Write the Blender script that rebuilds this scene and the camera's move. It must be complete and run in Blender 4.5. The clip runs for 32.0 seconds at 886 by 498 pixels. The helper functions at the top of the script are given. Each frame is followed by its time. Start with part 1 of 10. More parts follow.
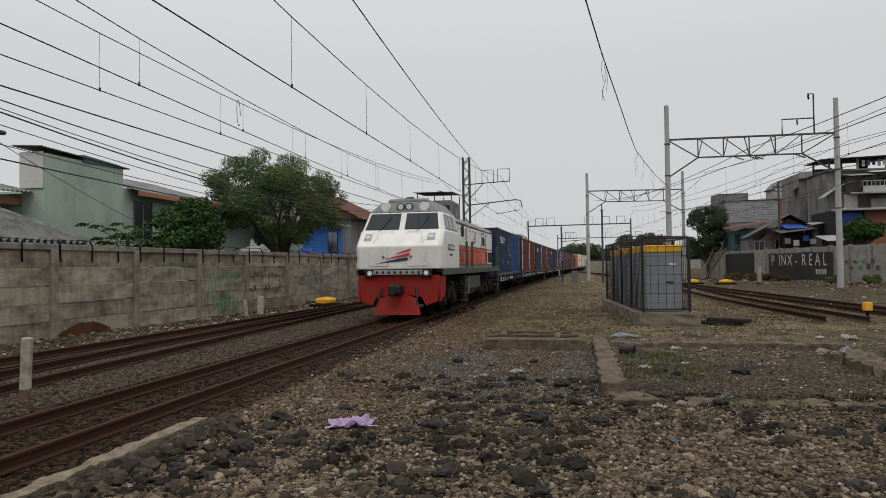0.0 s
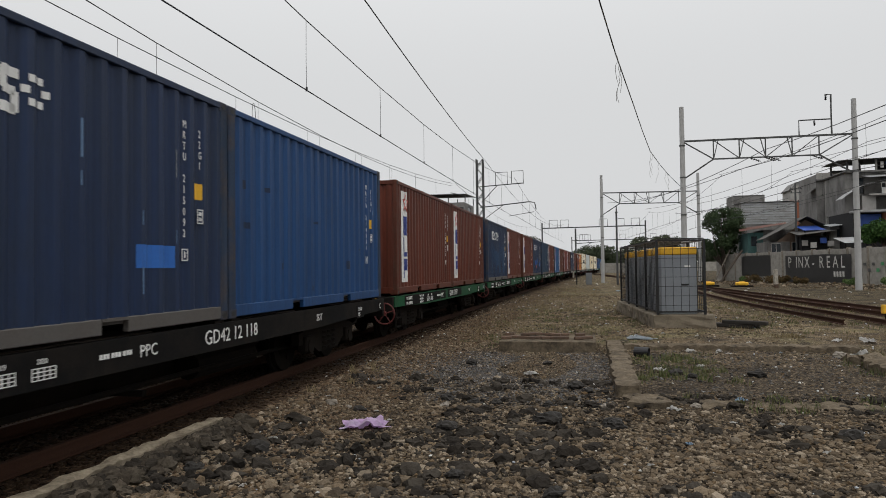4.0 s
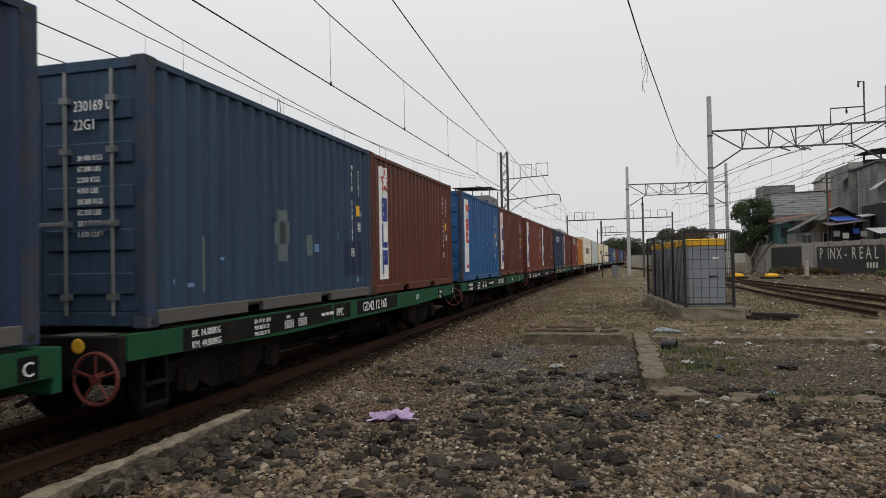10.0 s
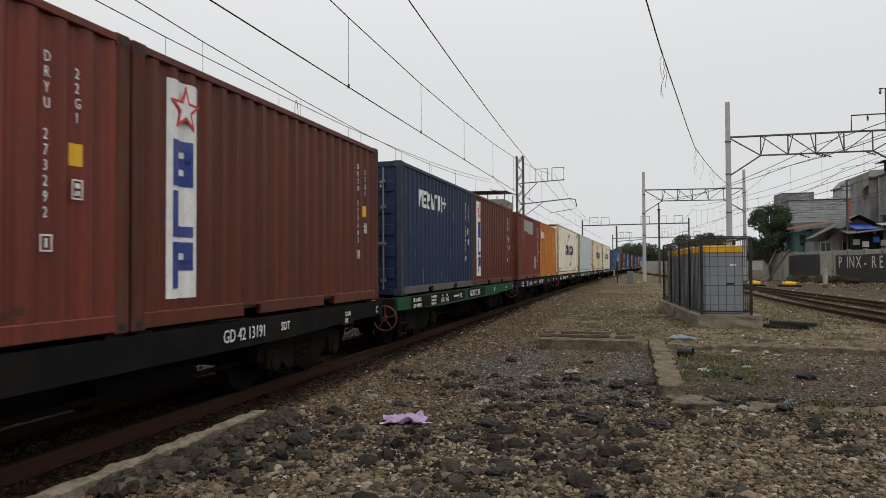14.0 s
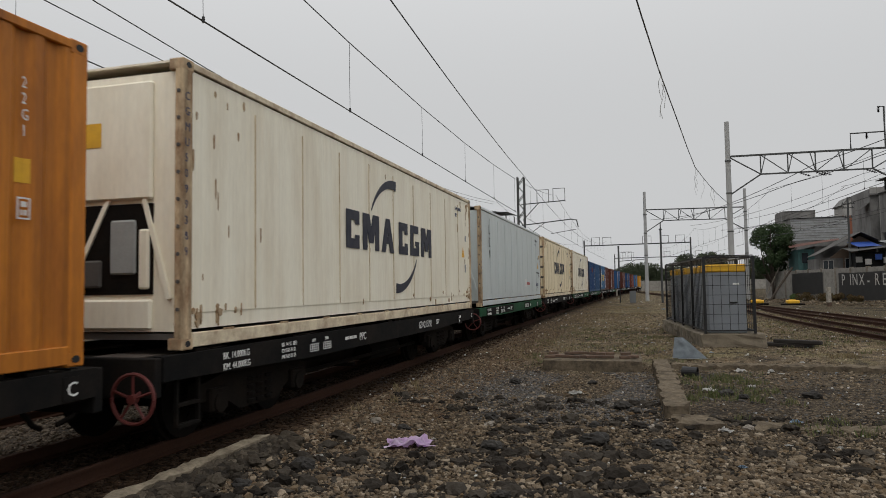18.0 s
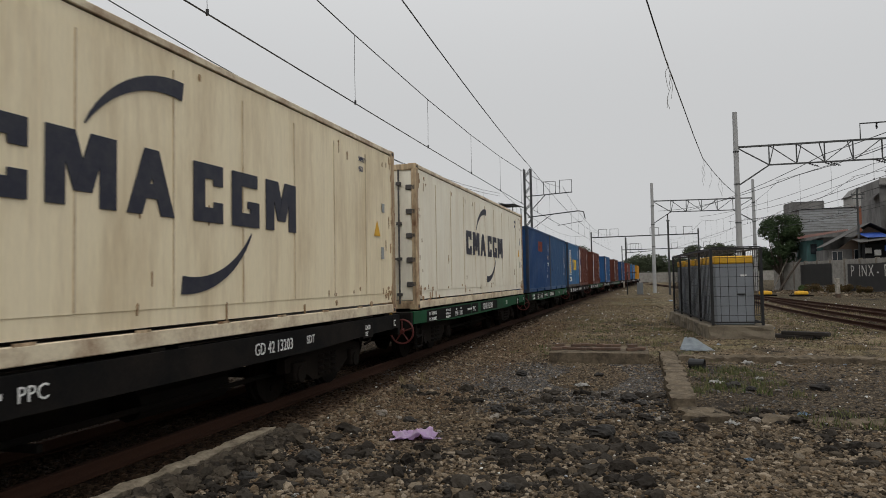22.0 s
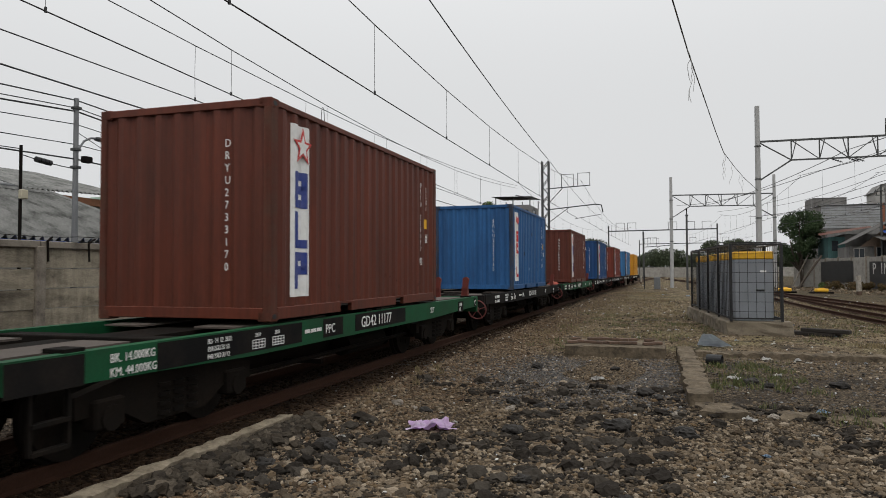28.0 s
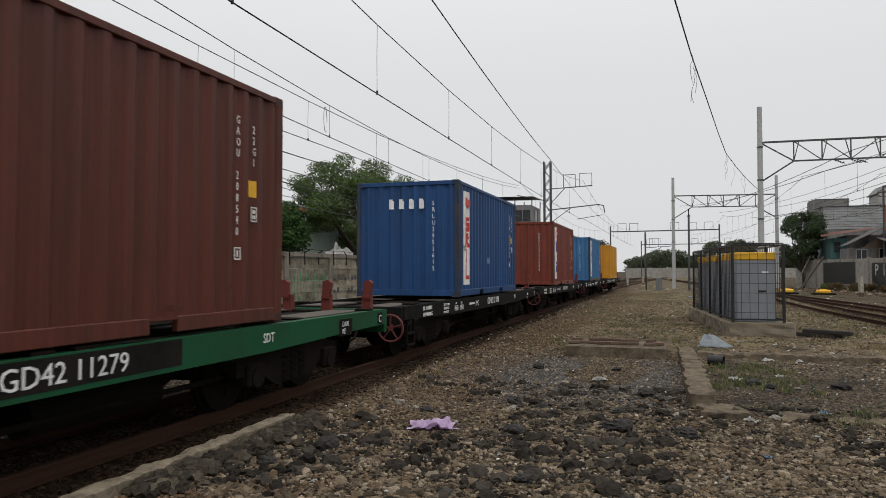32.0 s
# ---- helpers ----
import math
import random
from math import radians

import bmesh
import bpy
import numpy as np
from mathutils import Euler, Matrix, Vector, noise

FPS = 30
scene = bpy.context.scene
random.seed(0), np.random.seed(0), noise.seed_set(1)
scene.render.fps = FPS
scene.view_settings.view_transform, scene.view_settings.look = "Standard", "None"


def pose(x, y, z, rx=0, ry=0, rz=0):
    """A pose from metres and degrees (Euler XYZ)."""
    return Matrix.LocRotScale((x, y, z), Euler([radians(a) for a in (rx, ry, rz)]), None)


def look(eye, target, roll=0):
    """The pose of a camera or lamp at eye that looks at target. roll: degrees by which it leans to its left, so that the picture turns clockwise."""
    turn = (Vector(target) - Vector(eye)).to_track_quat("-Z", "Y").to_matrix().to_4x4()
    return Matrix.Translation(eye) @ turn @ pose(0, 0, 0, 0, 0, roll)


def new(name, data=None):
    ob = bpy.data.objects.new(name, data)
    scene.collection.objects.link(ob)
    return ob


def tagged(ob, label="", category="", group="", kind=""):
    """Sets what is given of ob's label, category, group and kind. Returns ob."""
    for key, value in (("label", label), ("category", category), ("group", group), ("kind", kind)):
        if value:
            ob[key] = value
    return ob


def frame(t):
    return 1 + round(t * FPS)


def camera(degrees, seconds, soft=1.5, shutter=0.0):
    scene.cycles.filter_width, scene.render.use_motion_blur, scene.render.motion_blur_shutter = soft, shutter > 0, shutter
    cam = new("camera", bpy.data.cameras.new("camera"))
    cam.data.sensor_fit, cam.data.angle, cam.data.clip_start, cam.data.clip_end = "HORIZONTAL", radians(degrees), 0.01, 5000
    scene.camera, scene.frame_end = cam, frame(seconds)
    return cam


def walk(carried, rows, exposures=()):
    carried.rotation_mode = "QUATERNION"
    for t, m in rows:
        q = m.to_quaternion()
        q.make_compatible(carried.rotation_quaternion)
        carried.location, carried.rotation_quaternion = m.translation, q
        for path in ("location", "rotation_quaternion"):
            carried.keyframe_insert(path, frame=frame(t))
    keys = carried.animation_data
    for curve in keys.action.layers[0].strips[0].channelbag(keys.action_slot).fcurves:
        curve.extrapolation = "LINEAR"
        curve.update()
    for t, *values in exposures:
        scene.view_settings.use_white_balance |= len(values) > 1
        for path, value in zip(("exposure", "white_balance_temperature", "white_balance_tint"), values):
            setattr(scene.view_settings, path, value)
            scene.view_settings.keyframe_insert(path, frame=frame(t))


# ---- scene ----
cam = camera(65.5, 32.0, soft=0.9, shutter=0.1)
# seconds, x, y, z, yaw, pitch, roll
ROWS = [
    (0.0, -0.000, 0.000, 1.500, 10.88, 1.42, 0.80),
    (0.5, -0.009, -0.019, 1.497, 10.48, 1.48, 0.81),
    (1.0, -0.003, -0.015, 1.510, 11.21, 1.18, 0.86),
    (1.5, -0.013, -0.019, 1.490, 11.89, 1.54, 1.08),
    (2.0, -0.006, -0.019, 1.490, 11.84, 1.07, 0.80),
    (2.5, -0.008, -0.001, 1.506, 11.67, 1.08, 0.64),
    (3.0, -0.006, -0.001, 1.505, 11.77, 1.43, 0.69),
    (3.5, -0.001, -0.029, 1.498, 11.82, 1.72, 0.67),
    (5.5, 0.020, -0.014, 1.499, 12.77, 1.01, 1.18),
    (6.0, 0.013, -0.020, 1.495, 12.36, 1.14, 1.00),
    (6.5, 0.009, -0.021, 1.490, 12.91, 1.08, 0.73),
    (7.0, 0.004, 0.008, 1.503, 13.33, 1.01, 0.66),
    (7.5, -0.016, -0.013, 1.487, 13.09, 1.10, 0.52),
    (8.0, -0.008, -0.010, 1.498, 13.65, 1.27, 0.77),
    (8.5, -0.012, -0.001, 1.489, 13.26, 1.35, 0.79),
    (9.0, -0.005, -0.014, 1.498, 13.77, 1.57, 0.97),
    (9.5, -0.018, -0.015, 1.494, 14.03, 1.71, 0.97),
    (10.0, -0.000, -0.030, 1.491, 14.07, 1.09, 1.08),
    (10.5, -0.011, -0.021, 1.496, 14.36, 0.95, 1.03),
    (11.0, -0.014, -0.013, 1.496, 14.44, 0.78, 0.83),
    (11.5, -0.016, -0.020, 1.493, 14.81, 1.09, 0.75),
    (12.0, -0.016, -0.014, 1.495, 15.02, 1.16, 0.53),
    (12.5, -0.013, -0.020, 1.484, 14.97, 1.27, 0.48),
    (13.0, -0.016, -0.015, 1.493, 15.07, 1.12, 0.27),
    (13.5, -0.025, -0.023, 1.485, 14.93, 1.41, 0.24),
    (14.0, -0.024, -0.015, 1.495, 15.24, 1.37, 0.30),
    (14.5, -0.024, -0.017, 1.489, 15.32, 1.48, 0.47),
    (16.5, -0.025, -0.016, 1.488, 15.25, 1.28, 0.43),
    (17.0, -0.023, -0.028, 1.502, 15.20, 1.72, 0.57),
    (17.5, -0.026, -0.008, 1.511, 15.24, 2.62, 0.90),
    (18.0, -0.026, -0.035, 1.496, 15.42, 3.18, 0.88),
    (18.5, -0.027, -0.038, 1.497, 15.76, 3.26, 0.76),
    (19.0, -0.020, -0.040, 1.495, 16.11, 3.20, 0.99),
    (19.5, -0.025, -0.046, 1.503, 16.02, 3.30, 1.12),
    (20.0, -0.016, -0.009, 1.501, 16.00, 3.21, 1.34),
    (20.5, -0.013, -0.017, 1.511, 15.83, 3.05, 0.89),
    (21.0, -0.010, -0.015, 1.511, 15.64, 2.99, 1.11),
    (21.5, -0.022, -0.013, 1.497, 15.77, 2.69, 0.95),
    (22.0, -0.011, -0.011, 1.503, 16.00, 2.53, 1.02),
    (22.5, -0.023, -0.005, 1.501, 15.99, 2.20, 1.06),
    (23.0, -0.015, -0.019, 1.502, 16.18, 2.36, 0.70),
    (23.5, -0.022, -0.020, 1.493, 16.24, 2.06, 0.78),
    (24.0, -0.032, -0.006, 1.498, 16.38, 1.94, 0.68),
    (24.5, -0.028, -0.030, 1.496, 16.77, 1.76, 0.57),
    (25.0, -0.025, -0.025, 1.495, 16.91, 1.65, 0.55),
    (25.5, -0.023, -0.017, 1.497, 16.86, 1.79, 0.65),
    (27.5, -0.026, -0.028, 1.497, 17.23, 1.61, 0.42),
    (28.0, -0.033, -0.018, 1.496, 17.31, 1.85, 0.18),
    (28.5, -0.037, -0.029, 1.496, 17.32, 1.65, -0.02),
    (29.0, -0.043, -0.026, 1.491, 17.25, 1.80, -0.04),
    (29.5, -0.037, -0.010, 1.494, 17.63, 2.02, 0.04),
    (30.0, -0.035, -0.018, 1.493, 17.80, 1.73, 0.06),
    (30.5, -0.034, -0.016, 1.496, 17.59, 1.79, -0.17),
    (31.0, -0.025, -0.033, 1.491, 17.62, 1.84, -0.12),
    (31.5, -0.035, -0.022, 1.497, 17.59, 1.95, 0.04),
    (32.0, -0.032, -0.028, 1.494, 17.45, 1.85, 0.00),
]
walk(cam, [(t, pose(x, y, z, 90 + pitch, roll, yaw)) for t, x, y, z, yaw, pitch, roll in ROWS],
     exposures=[(0.0, -0.2), (3.5, -0.12), (5.5, 0.0), (16.5, 0.0), (17.5, -0.2), (18.5, -0.34), (22.5, -0.30), (24.0, -0.26), (25.5, -0.06), (32.0, 0.0)])

# ---- light ----
world = bpy.data.worlds.new("overcast_sky")
scene.world = world
world.use_nodes = True
wn, wl = world.node_tree.nodes, world.node_tree.links
wn.clear()
sky = wn.new("ShaderNodeTexSky")
sky.sky_type, sky.sun_disc = "NISHITA", False
sky.sun_elevation, sky.sun_rotation = radians(61), radians(161)
sky.dust_density, sky.air_density = 6.0, 1.5
grey = wn.new("ShaderNodeHueSaturation")
grey.inputs["Saturation"].default_value = 0.05
cloud = wn.new("ShaderNodeMix")
cloud.data_type = "RGBA"
cloud.inputs["Factor"].default_value = 0.88
cloud.inputs["B"].default_value = (7.7, 7.8, 7.9, 1)
# an overcast sky grows brighter towards the zenith
coord, axes, rise, dome = wn.new("ShaderNodeTexCoord"), wn.new("ShaderNodeSeparateXYZ"), wn.new("ShaderNodeMapRange"), wn.new("ShaderNodeVectorMath")
rise.interpolation_type, dome.operation = "SMOOTHSTEP", "SCALE"
rise.inputs["From Min"].default_value, rise.inputs["From Max"].default_value = 0.2, 1.0
rise.inputs["To Min"].default_value, rise.inputs["To Max"].default_value = 1.0, 1.9
wl.new(coord.outputs["Generated"], axes.inputs[0])
wl.new(axes.outputs["Z"], rise.inputs["Value"])
bg = wn.new("ShaderNodeBackground")
bg.inputs["Strength"].default_value = 0.1
wout = wn.new("ShaderNodeOutputWorld")
wl.new(sky.outputs[0], grey.inputs["Color"])
wl.new(grey.outputs[0], cloud.inputs["A"])
wl.new(cloud.outputs["Result"], dome.inputs[0])
wl.new(rise.outputs[0], dome.inputs["Scale"])
wl.new(dome.outputs[0], bg.inputs["Color"])
wl.new(bg.outputs[0], wout.inputs["Surface"])
sun = new("sun", bpy.data.lights.new("sun", "SUN"))
sun.data.energy, sun.data.angle, sun.data.color = 0.8, radians(30), (1.0, 0.96, 0.90)
sun.matrix_world = look((0, 0, 50), (-9, 26, 0))


# ---- materials ----
def mat(name, color, rough=0.8, metal=0.0, vary=0.25, scale=3.0, bump=0.15, fine=60.0, tint=None, stain=0.35, rand=0.0, stretch=None, spec=0.4, streak=0.0):
    """A surface with broad stains, fine grain and a little relief, in object space (metres)."""
    m = bpy.data.materials.new(name)
    m.use_nodes = True
    n, l = m.node_tree.nodes, m.node_tree.links
    b = n["Principled BSDF"]
    b.inputs["Roughness"].default_value, b.inputs["Metallic"].default_value = rough, metal
    b.inputs["Specular IOR Level"].default_value = spec
    co = n.new("ShaderNodeTexCoord")
    src = co.outputs["Object"]
    if stretch:
        mp = n.new("ShaderNodeMapping")
        mp.inputs["Scale"].default_value = stretch
        l.new(src, mp.inputs["Vector"])
        src = mp.outputs[0]
    own, far, add = n.new("ShaderNodeObjectInfo"), n.new("ShaderNodeMath"), n.new("ShaderNodeVectorMath")
    far.operation, add.operation = "MULTIPLY", "ADD"
    far.inputs[1].default_value = 43.0
    l.new(own.outputs["Random"], far.inputs[0])
    l.new(src, add.inputs[0])
    l.new(far.outputs[0], add.inputs[1])
    src = add.outputs[0]
    big, small = n.new("ShaderNodeTexNoise"), n.new("ShaderNodeTexNoise")
    big.inputs["Scale"].default_value, big.inputs["Detail"].default_value, big.inputs["Roughness"].default_value = scale, 7, 0.68
    small.inputs["Scale"].default_value, small.inputs["Detail"].default_value = fine, 4
    l.new(src, big.inputs["Vector"])
    l.new(src, small.inputs["Vector"])
    ramp = n.new("ShaderNodeMapRange")
    ramp.inputs["From Min"].default_value, ramp.inputs["From Max"].default_value = 0.42, 0.7
    l.new(big.outputs["Fac"], ramp.inputs["Value"])
    dark = tint or tuple(c * 0.55 for c in color)
    mix = n.new("ShaderNodeMix")
    mix.data_type = "RGBA"
    mix.inputs["A"].default_value, mix.inputs["B"].default_value = (*color, 1), (*dark, 1)
    sc = n.new("ShaderNodeMath")
    sc.operation = "MULTIPLY"
    sc.inputs[1].default_value = stain
    l.new(ramp.outputs[0], sc.inputs[0])
    l.new(sc.outputs[0], mix.inputs["Factor"])
    hsv = n.new("ShaderNodeHueSaturation")
    mr = n.new("ShaderNodeMapRange")
    mr.inputs["To Min"].default_value, mr.inputs["To Max"].default_value = 1 - vary, 1 + vary
    l.new(small.outputs["Fac"], mr.inputs["Value"])
    val = mr.outputs[0]
    if rand:
        oi, rr, mu = n.new("ShaderNodeObjectInfo"), n.new("ShaderNodeMapRange"), n.new("ShaderNodeMath")
        rr.inputs["To Min"].default_value, rr.inputs["To Max"].default_value = 1 - rand, 1 + rand
        mu.operation = "MULTIPLY"
        l.new(oi.outputs["Random"], rr.inputs["Value"])
        l.new(rr.outputs[0], mu.inputs[0])
        l.new(val, mu.inputs[1])
        val = mu.outputs[0]
    if streak:
        sm, sn, sr, su = n.new("ShaderNodeMapping"), n.new("ShaderNodeTexNoise"), n.new("ShaderNodeMapRange"), n.new("ShaderNodeMath")
        sm.inputs["Scale"].default_value = (7.0, 7.0, 0.3)
        sn.inputs["Scale"].default_value, sn.inputs["Detail"].default_value = 1.6, 6
        sr.inputs["From Min"].default_value, sr.inputs["From Max"].default_value = 0.35, 0.65
        sr.inputs["To Min"].default_value, sr.inputs["To Max"].default_value = 1 - streak, 1 + streak * 0.8
        su.operation = "MULTIPLY"
        l.new(add.outputs[0], sm.inputs["Vector"])
        l.new(sm.outputs[0], sn.inputs["Vector"])
        l.new(sn.outputs["Fac"], sr.inputs["Value"])
        l.new(sr.outputs[0], su.inputs[0])
        l.new(val, su.inputs[1])
        val = su.outputs[0]
    l.new(val, hsv.inputs["Value"])
    l.new(mix.outputs["Result"], hsv.inputs["Color"])
    l.new(hsv.outputs[0], b.inputs["Base Color"])
    if bump:
        bp = n.new("ShaderNodeBump")
        bp.inputs["Strength"].default_value, bp.inputs["Distance"].default_value = bump, 0.02
        l.new(small.outputs["Fac"], bp.inputs["Height"])
        l.new(bp.outputs[0], b.inputs["Normal"])
    return m


def island(name, colors, rough=0.9, bump=0.4, fine=40.0, spec=0.3):
    """Many loose pieces in one mesh: the colour goes from piece to piece."""
    m = bpy.data.materials.new(name)
    m.use_nodes = True
    n, l = m.node_tree.nodes, m.node_tree.links
    b = n["Principled BSDF"]
    b.inputs["Roughness"].default_value = rough
    b.inputs["Specular IOR Level"].default_value = spec
    g, r = n.new("ShaderNodeNewGeometry"), n.new("ShaderNodeValToRGB")
    while len(r.color_ramp.elements) < len(colors):
        r.color_ramp.elements.new(0.5)
    for i, c in enumerate(colors):
        r.color_ramp.elements[i].position = i / max(1, len(colors) - 1)
        r.color_ramp.elements[i].color = (*c, 1)
    co, no, mr, hs = n.new("ShaderNodeTexCoord"), n.new("ShaderNodeTexNoise"), n.new("ShaderNodeMapRange"), n.new("ShaderNodeHueSaturation")
    no.inputs["Scale"].default_value = fine
    l.new(co.outputs["Object"], no.inputs["Vector"])
    mr.inputs["To Min"].default_value, mr.inputs["To Max"].default_value = 0.6, 1.4
    l.new(no.outputs["Fac"], mr.inputs["Value"])
    l.new(g.outputs["Random Per Island"], r.inputs["Fac"])
    l.new(r.outputs[0], hs.inputs["Color"])
    l.new(mr.outputs[0], hs.inputs["Value"])
    l.new(hs.outputs[0], b.inputs["Base Color"])
    bp = n.new("ShaderNodeBump")
    bp.inputs["Strength"].default_value, bp.inputs["Distance"].default_value = bump, 0.02
    l.new(no.outputs["Fac"], bp.inputs["Height"])
    l.new(bp.outputs[0], b.inputs["Normal"])
    return m


def glass(name, color=(0.02, 0.025, 0.03), rough=0.08):
    m = bpy.data.materials.new(name)
    m.use_nodes = True
    b = m.node_tree.nodes["Principled BSDF"]
    b.inputs["Base Color"].default_value, b.inputs["Roughness"].default_value = (*color, 1), rough
    b.inputs["Specular IOR Level"].default_value = 0.3
    return m


M = {}
M["steel_dark"] = mat("dark_underframe_steel", (0.009, 0.008, 0.007), 0.9, 0.0, 0.3, 2.0, 0.2, 30, (0.02, 0.013, 0.009), 0.5, 0.0, None, 0.06)
M["sill_black"] = mat("black_painted_sill", (0.007, 0.007, 0.007), 0.8, 0.0, 0.3, 1.5, 0.1, 40, (0.026, 0.020, 0.016), 0.6, 0.0, None, 0.08)
M["sill_green"] = mat("green_painted_sill", (0.008, 0.070, 0.028), 0.7, 0.0, 0.25, 1.2, 0.1, 40, (0.016, 0.030, 0.016), 0.6, 0.0, None, 0.15)
M["rail_rust"] = mat("rusty_rail", (0.045, 0.021, 0.013), 0.85, 0.0, 0.3, 6, 0.2, 60, (0.035, 0.02, 0.015), 0.35, 0.0, None, 0.12)
M["rail_shine"] = mat("worn_rail_head", (0.22, 0.17, 0.14), 0.45, 0.8, 0.15, 6, 0.05, 80)
M["sleeper"] = mat("weathered_concrete_sleeper", (0.066, 0.050, 0.037), 0.95, 0, 0.3, 4, 0.3, 50, (0.035, 0.026, 0.02), 0.8, 0.15)
M["concrete"] = mat("weathered_concrete", (0.27, 0.255, 0.23), 0.95, 0, 0.22, 2.0, 0.25, 45, (0.13, 0.12, 0.10), 0.7, 0.08)
M["concrete_pole"] = mat("grey_concrete_pole", (0.36, 0.36, 0.355), 0.9, 0, 0.12, 1.2, 0.1, 60, (0.22, 0.22, 0.21), 0.4)
M["wall_panel"] = mat("stained_precast_panel", (0.300, 0.262, 0.198), 0.95, 0, 0.3, 1.5, 0.5, 30, (0.075, 0.064, 0.049), 1.0, 0.2, (1, 2.2, 1.6), 0.2, 0.18)
M["wall_post"] = mat("precast_wall_post", (0.22, 0.192, 0.155), 0.95, 0, 0.25, 2.5, 0.4, 30, (0.085, 0.072, 0.058), 0.95, 0.12)
M["galv"] = mat("galvanised_steel", (0.20, 0.205, 0.21), 0.55, 0.6, 0.15, 3, 0.05, 80)
M["gantry"] = mat("dull_grey_gantry_steel", (0.065, 0.068, 0.068), 0.7, 0.1, 0.15, 3, 0.05, 80, (0.045, 0.036, 0.03))
M["wire"] = mat("dark_copper_wire", (0.035, 0.035, 0.036), 0.6, 0.4, 0.1, 3, 0, 30)
M["black_paint"] = mat("black_painted_steel", (0.014, 0.014, 0.015), 0.55, 0.1, 0.2, 5, 0.05, 60)
M["white_paint"] = mat("white_lettering_paint", (0.72, 0.72, 0.70), 0.7, 0, 0.08, 9, 0.0, 60, (0.4, 0.38, 0.35), 0.35)
M["yellow_paint"] = mat("yellow_paint", (0.72, 0.40, 0.02), 0.6, 0, 0.12, 5, 0.05, 60, (0.4, 0.2, 0.03), 0.4)
M["red_paint"] = mat("red_paint", (0.42, 0.025, 0.02), 0.6, 0, 0.15, 5, 0.05, 60, (0.16, 0.02, 0.016), 0.5)
M["rubble"] = island("broken_black_rubble", [(0.014, 0.012, 0.010), (0.026, 0.022, 0.018), (0.05, 0.043, 0.035), (0.018, 0.015, 0.012)], 1.0, 0.9, 25, 0.1)


# ---- mesh tools ----
def bm_new():
    return bmesh.new()


def box(bm, x0, y0, z0, x1, y1, z1, bevel=0.0, m=None):
    """A box between two corners, with chamfered edges where asked."""
    r = bmesh.ops.create_cube(bm, size=1.0)
    vs = r["verts"]
    t = Matrix.LocRotScale(((x0 + x1) / 2, (y0 + y1) / 2, (z0 + z1) / 2), None, (abs(x1 - x0), abs(y1 - y0), abs(z1 - z0)))
    bmesh.ops.transform(bm, matrix=t, verts=vs)
    if bevel:
        es = list({e for v in vs for e in v.link_edges})
        r2 = bmesh.ops.bevel(bm, geom=es, offset=bevel, segments=1, affect="EDGES", profile=0.5)
        vs = r2["verts"]
        vs = list({v for f in r2["faces"] for v in f.verts} | set(v for v in vs if v.is_valid))
    if m is not None:
        bmesh.ops.transform(bm, matrix=m, verts=[v for v in vs if v.is_valid])
    return vs


def cyl(bm, p0, p1, r0, r1=None, n=10, caps=True):
    """A tapered round bar from p0 to p1."""
    p0, p1 = Vector(p0), Vector(p1)
    d = p1 - p0
    r = bmesh.ops.create_cone(bm, cap_ends=caps, segments=n, radius1=r0, radius2=r0 if r1 is None else r1, depth=d.length)
    q = Vector((0, 0, 1)).rotation_difference(d.normalized()).to_matrix().to_4x4()
    bmesh.ops.transform(bm, matrix=Matrix.Translation((p0 + p1) / 2) @ q, verts=r["verts"])
    return r["verts"]


def tube(bm, pts, r, n=6):
    """A bent round bar through points, one closed skin."""
    pts = [Vector(p) for p in pts]
    rings = []
    for i, p in enumerate(pts):
        d = (pts[min(i + 1, len(pts) - 1)] - pts[max(i - 1, 0)]).normalized()
        side = d.cross(Vector((0, 0, 1)))
        side = side.normalized() if side.length > 1e-3 else d.cross(Vector((0, 1, 0))).normalized()
        up = side.cross(d)
        if rings and rings[-1][1].dot(side) < 0:
            side, up = -side, -up
        rings.append(([bm.verts.new(p + (side * math.cos(2 * math.pi * k / n) + up * math.sin(2 * math.pi * k / n)) * r) for k in range(n)], side))
    for (a, _), (c, _) in zip(rings, rings[1:]):
        for k in range(n):
            bm.faces.new((a[k], a[(k + 1) % n], c[(k + 1) % n], c[k]))
    bm.faces.new(rings[0][0][::-1])
    bm.faces.new(rings[-1][0])


def bar(bm, p0, p1, w, h):
    """A square bar from p0 to p1, w wide and h high."""
    p0, p1 = Vector(p0), Vector(p1)
    d = (p1 - p0).normalized()
    side = d.cross(Vector((0, 0, 1)))
    side = side.normalized() if side.length > 1e-4 else Vector((1, 0, 0))
    up = side.cross(d)
    v = [bm.verts.new(p + side * sx * w / 2 + up * sz * h / 2) for p in (p0, p1) for sx, sz in ((-1, -1), (1, -1), (1, 1), (-1, 1))]
    for a in range(4):
        b = (a + 1) % 4
        bm.faces.new((v[a], v[b], v[4 + b], v[4 + a]))
    bm.faces.new(v[3::-1])
    bm.faces.new(v[4:])


